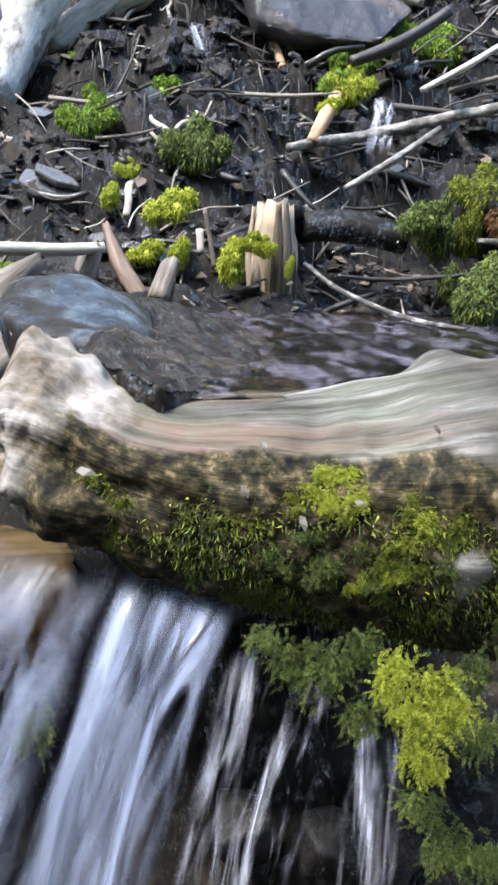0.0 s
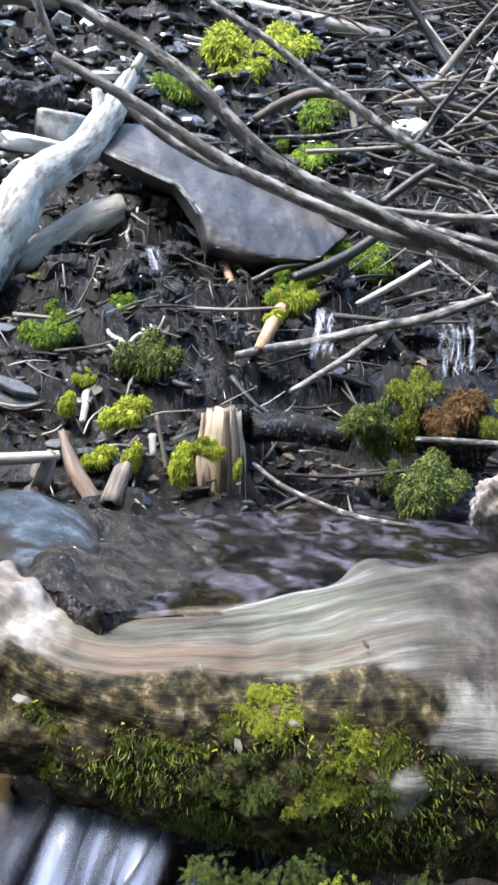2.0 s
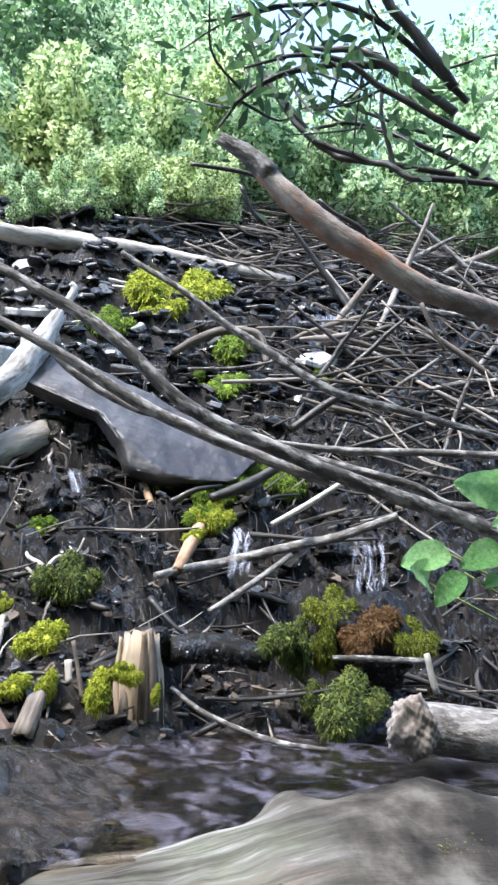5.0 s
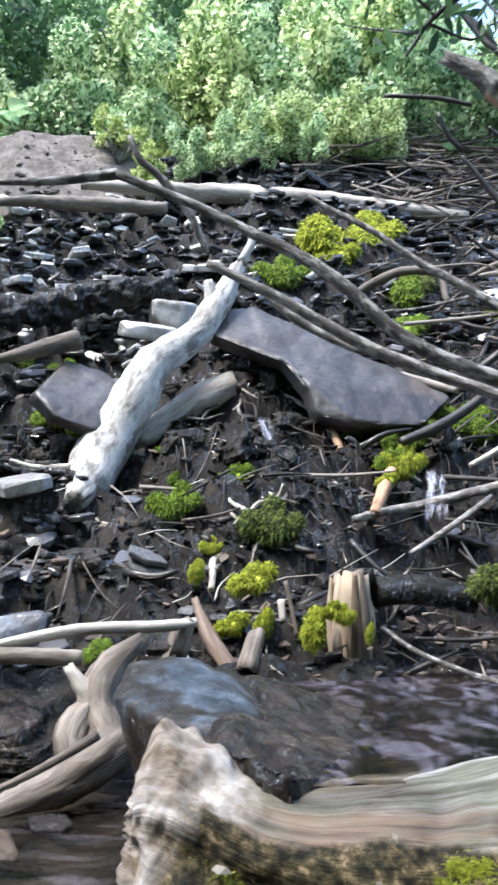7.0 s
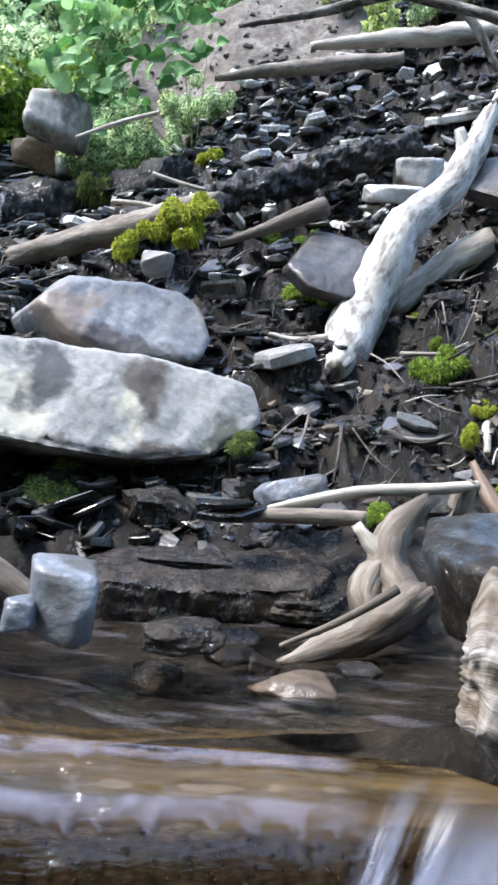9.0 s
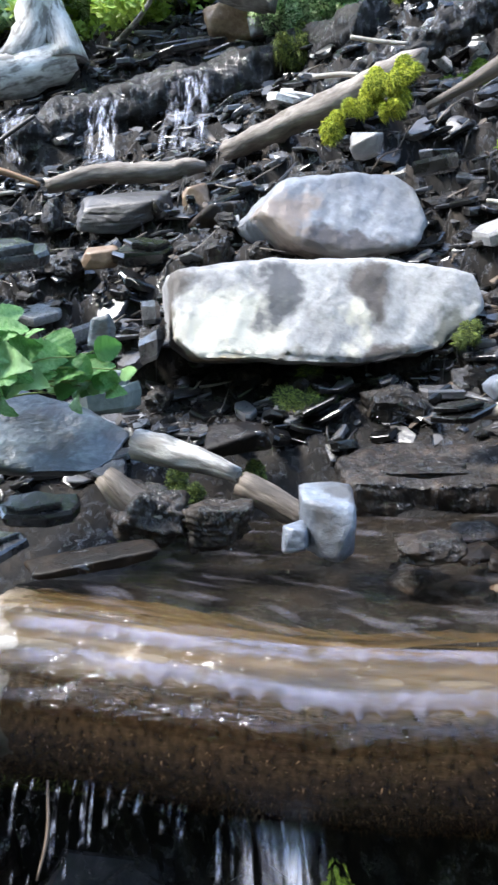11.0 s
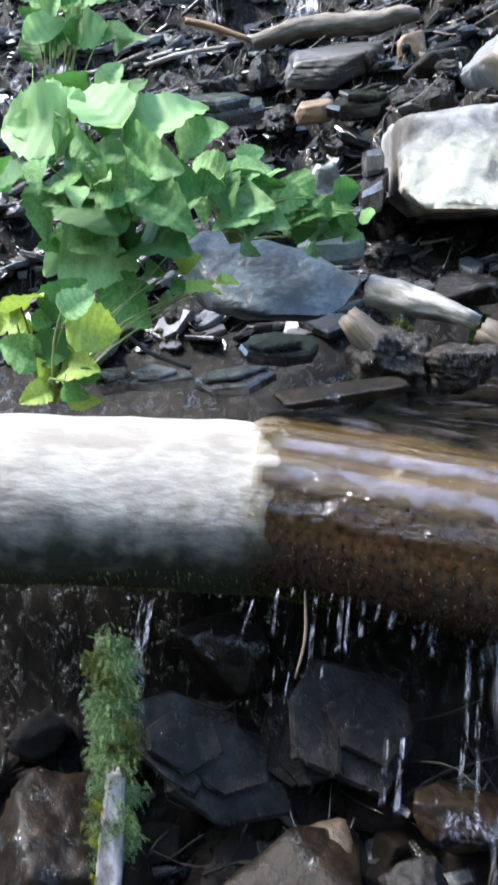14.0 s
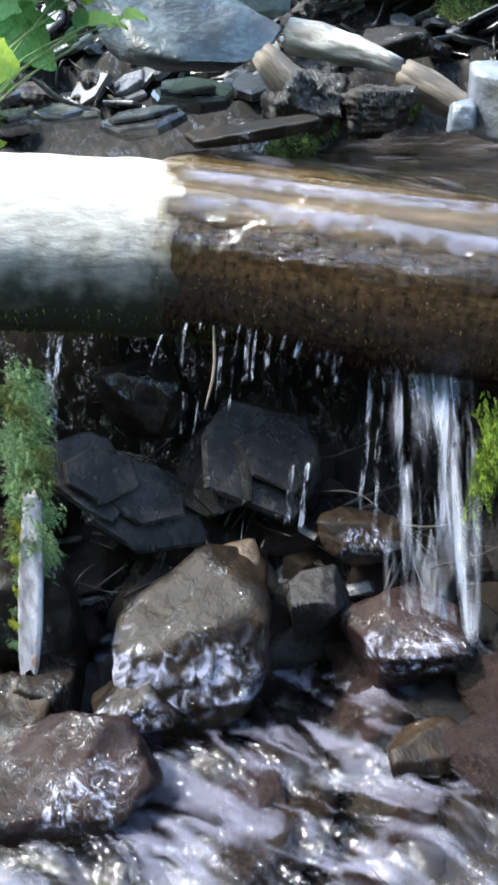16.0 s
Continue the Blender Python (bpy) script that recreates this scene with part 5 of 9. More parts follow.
# water running over the wet end of the pale log
def log_film():
    s = spline(np.hstack([np.asarray(LEFT_LOG), np.asarray(LL)[:, None]]), 160)
    s = s[60:]
    vs, n, m = [], len(s), 26
    for i in range(n):
        t = s[min(i + 1, n - 1), :3] - s[max(i - 1, 0), :3]
        t /= np.linalg.norm(t)
        front = np.cross([0, 0, 1], t)
        front = -front if front[1] > 0 else front
        up = np.cross(front, t)
        up = -up if up[2] < 0 else up
        for j in range(m):
            a = radians(118 - 100 * j / (m - 1))
            r = s[i, 3] + .006 + .004 * math.sin(j * 1.1 + i * .05)
            vs.append(s[i, :3] + (front * math.cos(a) + up * math.sin(a)) * r)
    vs = np.array(vs)
    vs[:, 2] += .0025 * fbm(vs, 26, 3)
    i = np.arange(n * m).reshape(n, m)
    f = np.stack([i[:-1, :-1], i[:-1, 1:], i[1:, 1:], i[1:, :-1]], -1).reshape(-1, 4)
    ob = mesh_object("water", vs, [tuple(q) for q in f.tolist()], M_film)
    ob.visible_shadow = False
    return tagged(ob, "thin clear water sliding over a log", "water", kind="structure")


log_film()


def water_lip(start, end, upper, lower, tongues, seed):
    """A swelling of water along the wet end of the log, lilac sky sheen painted in its colour; upper and lower are its
    edges in degrees, tongues how far its lower edge runs down.
    """
    s = spline(np.hstack([np.asarray(LEFT_LOG), np.asarray(LL)[:, None]]), 420)
    way = np.concatenate([[0], np.cumsum(np.linalg.norm(np.diff(s[:, :3], axis=0), axis=1))])
    keep = (way > start) & (way < end)
    s, way = s[keep], way[keep]
    n, m = len(s), 16
    t = np.gradient(s[:, :3], axis=0)
    t /= np.linalg.norm(t, axis=1)[:, None]
    front = np.cross([0, 0, 1.0], t)
    front *= np.where(front[:, 1] > 0, -1, 1)[:, None]
    up = np.cross(front, t)
    up *= np.where(up[:, 2] < 0, -1, 1)[:, None]
    share = (way - start) / (end - start)
    w1 = fbm(np.stack([way * 5, 0 * way + seed, 0 * way], 1), 1, 3)
    w2 = fbm(np.stack([way * 62, 0 * way + seed * 3, 0 * way], 1), 1, 2)
    top = np.interp(share, [0, 1], upper) + 4 * w1
    low = np.interp(share, [0, 1], lower) + 4 * w1 - tongues * np.clip(w2 + .1, 0, 1) * np.clip(share * 3, .2, 1)
    vs, us, es = [], [], []
    for j in range(m):
        w = j / (m - 1)
        a = np.radians(top + (low - top) * w)
        vs.append(s[:, :3] + (front * np.cos(a)[:, None] + up * np.sin(a)[:, None]) * (s[:, 3] + .009 + .006 * math.sin(math.pi * w))[:, None])
        us.append(np.stack([way + seed, np.full(n, w * .05)], 1))
        es.append(np.stack([np.clip(np.minimum(share, 1 - share) / .06, 0, 1), np.full(n, min(1, w * 2.5, (1 - w) * 5))], 1))
    return sheet("water_ripple", np.vstack(vs), n, m, M_lip, np.vstack(us), np.vstack(es), "ripple of water over a log, sky sheen in its colour", "structure")


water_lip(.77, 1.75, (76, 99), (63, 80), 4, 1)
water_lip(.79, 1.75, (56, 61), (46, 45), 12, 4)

def rock_film(ob, az, el, seed):
    """A torn skin of water that slides down one side of a stone, its sky highlights painted as pale streaks."""
    nu, nv = 44, 36
    tree = BVHTree.FromPolygons([ob.matrix_basis @ v.co for v in ob.data.vertices], [tuple(q.vertices) for q in ob.data.polygons])
    mid = np.mean([tuple(ob.matrix_basis @ v.co) for v in ob.data.vertices], 0)
    grid, uv, edge = [], [], []
    for j in range(nv):
        for i in range(nu):
            a, e = radians(az[0] + (az[1] - az[0]) * i / (nu - 1)), radians(el[0] + (el[1] - el[0]) * j / (nv - 1))
            d = Vector((math.cos(a) * math.cos(e), math.sin(a) * math.cos(e), math.sin(e)))
            hit = tree.ray_cast(Vector(mid) + d * .6, -d)[0]
            p = hit if hit is not None else Vector(mid) + d * .02
            grid.append(tuple(p + d * (.004 + .004 * noise.noise(p * 45 + Vector((seed, 0, 0))))))
            uv.append((i / nu * .2 + seed, j / nv * .2))
            edge.append((min(1, min(i, nu - 1 - i) / 6), min(1, min(j, nv - 1 - j) / 8)))
    return sheet("water", np.array(grid), nu, nv, M_slide, np.array(uv), np.array(edge), "thin skin of water on a stone with painted highlights", "stuff")


# mossy post and pale timber under the log
post = limb("post", POST[0], [.018, .024, .018], M_darkwood, "dark upright post with green moss under the log", "post", sides=14, seed=130)


def split_board(name, pts, width, thick, mat, label, parent, seed):
    """A split, weathered board with grooves along it and ragged ends."""
    ring, rings = 24, 60
    c = spline(pts, rings)
    ang = np.linspace(0, 2 * np.pi, ring, endpoint=False)
    sq = np.stack([np.sign(np.cos(ang)) * np.abs(np.cos(ang)) ** .45 * width, np.sign(np.sin(ang)) * np.abs(np.sin(ang)) ** .45 * thick], 1)
    side, face = np.array([.77, .64, 0]), np.array([.64, -.77, 0])
    t = np.repeat(np.linspace(0, 1, rings), ring)
    q = np.tile(sq, (rings, 1)) * (1 + .1 * fbm(np.stack([t * 5, np.tile(ang, rings) * .6, 0 * t + seed], 1), 1, 3))[:, None]
    q *= (1 - .25 * np.abs(t * 2 - 1) ** 3)[:, None]
    groove = .0022 * fbm(np.stack([np.tile(np.cos(ang), rings) * 9, np.tile(np.sin(ang), rings) * 9, t * 1.5 + seed], 1), 1, 3)
    v = np.repeat(c, ring, 0) + side * q[:, :1] + face * (q[:, 1] + groove)[:, None]
    ends = np.where((t < .01) | (t > .99), 1.0, 0.0) * np.tile(np.random.default_rng(seed).uniform(-.018, .018, ring), rings)
    v[:, 2] += ends
    i = np.arange(ring * rings).reshape(rings, ring)
    f = np.stack([i[:-1], np.roll(i[:-1], -1, 1), np.roll(i[1:], -1, 1), i[1:]], -1).reshape(-1, 4).tolist()
    uv = np.stack([np.tile(ang / 6.28 * width * 4, rings), t * .35], 1)
    return mesh_object(name, v, [tuple(x) for x in f] + [tuple(i[0][::-1].tolist()), tuple(i[-1].tolist())], mat, parent, label, smooth=True)


split_board("timber", POST[1], .021, .011, M_skytintwood, "pale grey split timber with a rusty edge", post, 131)
TIMBER = spline(POST[1], 12)
for k in range(9):
    moss_cushion(tuple(TIMBER[k + 1] + np.array([-.018, -.017, .0]) + [0, 0, .01 * (k % 2)]), (.011 + .004 * (k % 3), .01, .014), 70, 30, (M_mossfresh, M_mossyellow)[k % 2], "", post, "moss")

for k in range(26):
    p = np.array(POST[0][0]) * (1 - k / 25) + np.array(POST[0][2]) * (k / 25)
    w = .02 * math.sin(k * 2.4) + .012
    moss_cushion(tuple(p + np.array([.022 + .7 * w, -.022 + .7 * w, .0])), (.034, .024, .034), 70, 30, (M_mossfresh, M_mossfresh, M_mossdark)[k % 3], "", post, "moss")
limb("root", ORANGE_ROOT, [.0022, .003, .0016], M_redwood, "thin orange root hanging under the log", "root", seed=132)

# ---- placed stones, wood and moss ----
def slab(name, corners, thick, mat, label, seed, rough=1.0):
    """A flat rock with a smooth upper face, worn edges and a rough underside."""
    c = np.asarray(corners, float)
    n = np.cross(c[1] - c[0], c[-1] - c[0])
    n /= np.linalg.norm(n)
    n = -n if n[2] < 0 else n
    mid = c.mean(0)
    deep = n * [1, 1, 1 if n[2] > .8 else .2]
    deep /= np.linalg.norm(deep)
    bm = bmesh.new()
    face = bm.faces.new([bm.verts.new(tuple(q - mid)) for q in c])
    bm.normal_update()
    if face.normal.dot(Vector(n)) < 0:
        face.normal_flip()
    low = bmesh.ops.extrude_face_region(bm, geom=[face])
    for q in low["geom"]:
        if isinstance(q, bmesh.types.BMVert):
            q.co -= Vector(deep) * thick
    bmesh.ops.recalc_face_normals(bm, faces=bm.faces)
    bmesh.ops.bevel(bm, geom=list(bm.edges), offset=min(thick * .18, .026), segments=2, affect="EDGES", profile=.6)
    bmesh.ops.triangulate(bm, faces=list(bm.faces))
    for _ in range(5):
        bmesh.ops.subdivide_edges(bm, edges=[e for e in bm.edges if e.calc_length() > .022], cuts=1, use_grid_fill=True)
        bmesh.ops.triangulate(bm, faces=list(bm.faces))
    bm.normal_update()
    p = np.array([tuple(v.co) for v in bm.verts])
    w = rough * (.012 * fbm(p + seed, 5, 3) + .006 * fbm(p + seed, 22, 3) + .0022 * fbm(p + seed, 75, 3))
    out = np.array([tuple(v.normal) for v in bm.verts])
    p = p + out * w[:, None]
    f = [tuple(v.index for v in q.verts) for q in bm.faces]
    bm.free()
    return tagged(mesh_object(name, p + mid, f, mat, origin=mid), label, "rock")


moss_cushion((-0.300, 3.173, 1.657), (0.081, 0.065, 0.071), 50, -5, M_moss, "bright green moss cushion on a wet rock")
moss_cushion((-0.263, 2.923, 1.516), (0.040, 0.032, 0.035), 50, -5, M_moss, "bright green moss cushion on a wet rock")
moss_cushion((-0.229, 2.697, 1.404), (0.088, 0.070, 0.060), 50, -5, M_moss, "bright green moss cushion on a wet rock")
moss_cushion((-0.034, 2.870, 1.526), (0.089, 0.071, 0.079), 50, -5, M_moss, "bright green moss cushion on a wet rock")
moss_cushion((-0.100, 2.791, 1.470), (0.039, 0.035, 0.043), 50, -5, M_moss, "bright green moss cushion on a wet rock")
moss_cushion((0.099, 2.575, 1.331), (0.108, 0.086, 0.085), 50, -5, M_mossdark, "deep green moss cushion beside the creek")
moss_cushion((0.884, 4.366, 2.779), (0.190, 0.152, 0.091), 50, -5, M_mossdark, "deep green moss cushion beside the creek")
moss_cushion((0.831, 2.205, 1.002), (0.121, 0.096, 0.090), 50, -5, M_mossdark, "deep green moss cushion beside the creek")
moss_cushion((0.789, 2.425, 1.145), (0.066, 0.088, 0.110), 50, -5, M_mossdark, "deep green moss cushion beside the creek")
moss_cushion((0.037, 2.376, 1.182), (0.087, 0.070, 0.062), 50, -5, M_mossyellow, "yellow-green moss cushion on old wood")
moss_cushion((-0.137, 2.405, 1.188), (0.050, 0.040, 0.050), 50, -5, M_mossyellow, "yellow-green moss cushion on old wood")
moss_cushion((-0.094, 2.509, 1.265), (0.039, 0.031, 0.030), 50, -5, M_mossyellow, "yellow-green moss cushion on old wood")
moss_cushion((-0.016, 2.199, 1.063), (0.058, 0.046, 0.046), 50, -5, M_mossyellow, "yellow-green moss cushion on old wood")
moss_cushion((0.057, 2.190, 1.056), (0.050, 0.046, 0.058), 50, -5, M_mossyellow, "yellow-green moss cushion on old wood")
moss_cushion((0.622, 3.165, 1.631), (0.095, 0.076, 0.073), 50, -5, M_mossyellow, "yellow-green moss cushion on old wood")
moss_cushion((0.532, 3.036, 1.558), (0.054, 0.043, 0.043), 50, -5, M_mossyellow, "yellow-green moss cushion on old wood")
moss_cushion((0.187, 2.156, 1.048), (0.068, 0.060, 0.080), 50, -5, M_mossyellow, "yellow-green moss on a splintered stump")
moss_cushion((0.272, 2.151, 1.089), (0.035, 0.028, 0.035), 50, -5, M_mossyellow, "yellow-green moss on a splintered stump")
moss_cushion((0.235, 2.156, 1.108), (0.032, 0.035, 0.043), 50, -5, M_mossyellow, "yellow-green moss on a splintered stump")
moss_cushion((0.331, 2.141, 1.049), (0.023, 0.030, 0.037), 50, -5, M_mossyellow, "yellow-green moss on a splintered stump")
moss_cushion((0.688, 3.331, 1.757), (0.076, 0.061, 0.053), 50, -5, M_moss, "green moss over a fallen stick")
moss_cushion((0.781, 3.418, 1.819), (0.085, 0.068, 0.054), 50, -5, M_moss, "green moss over a fallen stick")
moss_cushion((0.893, 3.514, 1.891), (0.081, 0.065, 0.047), 50, -5, M_moss, "green moss over a fallen stick")
moss_cushion((1.008, 3.478, 1.852), (0.124, 0.099, 0.077), 50, -5, M_moss, "green moss over a fallen stick")
moss_cushion((0.791, 4.074, 2.471), (0.178, 0.142, 0.071), 50, -5, M_moss, "green moss over a fallen stick")
moss_cushion((0.656, 4.113, 2.524), (0.064, 0.051, 0.057), 50, -5, M_moss, "green moss over a fallen stick")
moss_cushion((1.375, 4.266, 2.583), (0.113, 0.090, 0.094), 50, -5, M_moss, "green moss over a fallen stick")
moss_cushion((0.451, 3.372, 1.823), (0.074, 0.059, 0.041), 50, -5, M_moss, "green moss over a fallen stick")
moss_cushion((0.366, 4.599, 3.164), (0.255, 0.204, 0.158), 50, 0, M_mossyellow, "bright yellow moss hummock on the upper bank")
moss_cushion((0.650, 4.710, 3.223), (0.270, 0.216, 0.117), 50, 0, M_mossyellow, "bright yellow moss hummock on the upper bank")
moss_cushion((0.494, 4.518, 3.031), (0.172, 0.138, 0.103), 50, 0, M_mossyellow, "bright yellow moss hummock on the upper bank")
moss_cushion((0.853, 4.329, 2.754), (0.189, 0.151, 0.107), 50, 0, M_moss, "green moss hummock on the upper bank")
moss_cushion((0.175, 4.300, 2.816), (0.163, 0.131, 0.090), 50, 0, M_moss, "green moss hummock on the upper bank")
moss_cushion((-1.509, 4.173, 2.696), (0.087, 0.070, 0.087), 50, 12, M_mossyellow, "bright moss knob on the bank")
moss_cushion((-1.255, 2.947, 2.047), (0.086, 0.069, 0.047), 50, 12, M_mossyellow, "bright moss on an old log")
moss_cushion((-1.171, 2.966, 2.039), (0.099, 0.079, 0.064), 50, 12, M_mossyellow, "bright moss on an old log")
moss_cushion((-1.175, 2.969, 1.959), (0.073, 0.069, 0.086), 50, 12, M_mossyellow, "bright moss on an old log")
moss_cushion((-1.430, 2.915, 1.907), (0.095, 0.076, 0.073), 50, 12, M_mossyellow, "bright moss on an old log")
moss_cushion((-1.295, 2.942, 1.970), (0.077, 0.062, 0.060), 50, 12, M_mossyellow, "bright moss on an old log")
moss_cushion((-1.164, 3.601, 2.085), (0.135, 0.108, 0.054), 50, 12, M_moss, "green moss on a stone edge")
moss_cushion((-1.049, 3.665, 2.126), (0.102, 0.082, 0.061), 50, 12, M_moss, "green moss on a stone edge")
moss_cushion((-0.847, 3.661, 2.081), (0.074, 0.059, 0.047), 50, 12, M_moss, "green moss on a stone edge")
moss_cushion((-0.791, 3.357, 1.823), (0.123, 0.099, 0.062), 50, 12, M_moss, "green moss on a stone edge")
moss_cushion((-0.710, 3.316, 1.768), (0.091, 0.073, 0.048), 50, 12, M_moss, "green moss on a stone edge")
moss_cushion((-2.644, 5.379, 3.317), (0.211, 0.169, 0.211), 50, 12, M_moss, "green moss on a stone edge")
moss_cushion((-0.356, 2.109, 0.992), (0.052, 0.042, 0.026), 50, 12, M_moss, "small green moss tuft under a bleached stick")
moss_cushion((-0.183, 2.126, 0.999), (0.037, 0.030, 0.018), 50, 12, M_moss, "small green moss tuft under a bleached stick")
moss_cushion((-1.328, 1.492, 0.831), (0.082, 0.066, 0.078), 50, 39, M_mossdark, "dark green moss on creekside driftwood")
moss_cushion((-1.350, 1.411, 0.799), (0.096, 0.077, 0.069), 50, 39, M_mossdark, "dark green moss on creekside driftwood")
moss_cushion((-1.169, 1.632, 0.849), (0.074, 0.059, 0.070), 50, 39, M_mossdark, "dark green moss on creekside driftwood")
moss_cushion((-1.128, 1.963, 1.016), (0.109, 0.087, 0.044), 50, 30, M_mossdark, "dark moss under the white boulder")
moss_cushion((-0.735, 2.195, 1.163), (0.065, 0.052, 0.039), 50, 30, M_mossdark, "thin moss on the boulder edge")
for loc, size, mat, label in (((.86, 2.43, 1.16), (.075, .07, .125), M_mossolive, "olive moss down the side of a low mound"), ((.90, 2.46, 1.28), (.085, .07, .06), M_mossolive, "olive moss on top of a low mound"),
                              ((1.02, 2.45, 1.25), (.13, .09, .075), M_mossbrown, "rusty brown moss on a low mound"), ((.96, 2.42, 1.2), (.1, .08, .07), M_mossbrown, "rusty brown moss on a low mound"),
                              ((1.17, 2.43, 1.19), (.085, .07, .055), M_mossolive, "olive moss at the foot of a low mound")):
    moss_cushion(loc, size, 50, -6, mat, label)
rock("rock", (1.011, 2.574, 1.212), (0.165, 0.167, 0.139), (0, 0, -6), 301, M_mud, 5, 14, 0.1, 0.100, "dark mossy rock beside the pool", "rock")
moss_cushion((0.701, 2.354, 1.197), (0.081, 0.065, 0.075), 50, -6, M_mossdark, "dark moss above the pool")
moss_cushion((0.791, 2.337, 1.032), (0.055, 0.052, 0.065), 50, -6, M_mossdark, "dark moss above the pool")
moss_cushion((0.921, 2.322, 1.007), (0.114, 0.091, 0.065), 50, -6, M_mossdark, "dark moss above the pool")
moss_cushion((0.695, 3.374, 1.804), (0.133, 0.107, 0.079), 50, -6, M_moss, "green moss along a fallen stick")
moss_cushion((0.583, 3.304, 1.750), (0.077, 0.061, 0.065), 50, -6, M_moss, "green moss along a fallen stick")
moss_cushion((0.848, 3.500, 1.885), (0.126, 0.101, 0.057), 50, -6, M_moss, "green moss along a fallen stick")
moss_cushion((0.571, 3.191, 1.655), (0.086, 0.069, 0.074), 50, -6, M_moss, "green moss along a fallen stick")
moss_cushion((0.993, 3.483, 1.858), (0.126, 0.101, 0.082), 50, -6, M_moss, "green moss along a fallen stick")
moss_cushion((-2.164, 4.272, 2.563), (0.145, 0.151, 0.189), 50, 33, M_mossdark, "dark moss hanging on a wet log")
limb("dead_branch", [(0.370, 2.745, 1.386), (0.616, 2.885, 1.450), (0.867, 2.805, 1.517), (1.011, 2.718, 1.559), (1.180, 2.631, 1.625)], [0.0129, 0.0175, 0.0172, 0.0167, 0.0144], M_bark, "long grey dead branch lying across the creek bank", "branch", sides=12, seed=31, gnarl=0.008)
limb("dead_branch", [(0.537, 2.640, 1.275), (0.682, 2.709, 1.368), (0.837, 2.755, 1.482)], [0.0089, 0.0110, 0.0094], M_bark, "thin grey dead stick above the pool", "branch", "dead twigs on the bank", seed=32)
limb("dead_stick", [(0.754, 2.722, 1.579), (0.877, 2.741, 1.654), (1.010, 2.761, 1.745)], [0.0092, 0.0111, 0.0094], M_palewood, "short bleached stick on the bank", "branch", "dead twigs on the bank", seed=33)
limb("dead_stick", [(0.850, 2.763, 1.591), (0.960, 2.755, 1.630), (1.033, 2.750, 1.653)], [0.0075, 0.0075, 0.0075], M_driftwood, "short grey stick on the bank", "branch", "dead twigs on the bank", seed=34)
limb("broken_wood", [(0.444, 2.786, 1.412), (0.522, 3.028, 1.536), (0.592, 3.226, 1.648)], [0.0187, 0.0264, 0.0238], M_orangewood, "short orange broken branch stub with moss", "wood", sides=14, seed=35, ragged=0.02)
forked_twig = limb("dead_twig", [(0.038, 2.506, 1.240), (0.035, 2.609, 1.320), (0.016, 2.655, 1.387), (-0.039, 2.702, 1.426), (-0.055, 2.744, 1.454)], [0.0100, 0.0103, 0.0088, 0.0071, 0.0036], M_palewood, "forked bleached twig over moss", "branch", "dead twigs on the bank", seed=36, gnarl=0.006)
limb("fork", [(0.015, 2.680, 1.389), (0.044, 2.698, 1.426), (0.102, 2.710, 1.445), (0.126, 2.730, 1.499)], [0.0071, 0.0071, 0.0054, 0.0036], M_palewood, "forked bleached twig over moss", "branch", seed=37, gnarl=0.004, parent=forked_twig)
limb("fork", [(-0.030, 2.573, 1.288), (-0.042, 2.629, 1.333), (-0.015, 2.631, 1.369), (0.010, 2.629, 1.380)], [0.0034, 0.0035, 0.0052, 0.0052], M_palewood, "thin curled bleached twig", "branch", seed=38, parent=forked_twig)
limb("dead_twig", [(-0.089, 2.380, 1.144), (-0.089, 2.454, 1.191), (-0.089, 2.500, 1.232), (-0.045, 2.515, 1.249), (0.009, 2.563, 1.285)], [0.0094, 0.0113, 0.0115, 0.0116, 0.0119], M_palewood, "bent bleached stick among moss", "branch", "dead twigs on the bank", seed=39)
limb("dead_twig", [(-0.100, 2.597, 1.302), (-0.113, 2.542, 1.257)], [0.0102, 0.0134], M_palewood, "stub of bleached wood beside moss", "branch", "dead twigs on the bank", seed=40)
limb("broken_wood", [(-0.123, 2.215, 1.115), (-0.082, 2.152, 1.034), (-0.023, 2.088, 0.958)], [0.0087, 0.0213, 0.0222], M_redwood, "pointed red-brown wood splinter beside the pool", "wood", sides=12, seed=41, ragged=0.02)
limb("broken_wood", [(-0.161, 2.112, 1.053), (-0.177, 2.105, 0.962)], [0.0139, 0.0250], M_driftwood, "grey splintered wood beside the pool", "wood", sides=12, seed=42, ragged=0.02)
limb("broken_wood", [(0.039, 2.140, 1.034), (0.018, 2.067, 0.962)], [0.0227, 0.0275], M_driftwood, "grey splintered wood beside the pool", "wood", sides=12, seed=43, ragged=0.02)
limb("dead_twig", [(0.116, 2.246, 1.180), (0.135, 2.237, 1.099), (0.149, 2.229, 1.033)], [0.0060, 0.0060, 0.0075], M_driftwood, "upright grey twig beside the stump", "branch", "dead twigs on the bank", seed=44, gnarl=0.004)
limb("dead_twig", [(0.108, 2.292, 1.126), (0.114, 2.271, 1.066)], [0.0107, 0.0091], M_palewood, "stub of bleached wood beside moss", "branch", "dead twigs on the bank", seed=45)
limb("dead_twig", [(-0.023, 2.290, 1.088), (0.037, 2.297, 1.091), (0.098, 2.289, 1.083)], [0.0045, 0.0061, 0.0061], M_bark, "thin grey twig beside moss", "branch", "dead twigs on the bank", seed=46)
limb("dead_twig", [(0.061, 3.547, 2.008), (0.179, 3.519, 1.966), (0.284, 3.450, 1.881), (0.350, 3.329, 1.764)], [0.0070, 0.0093, 0.0091, 0.0111], M_bark, "curved dead twig with a torn end", "branch", "dead twigs on the bank", seed=47)
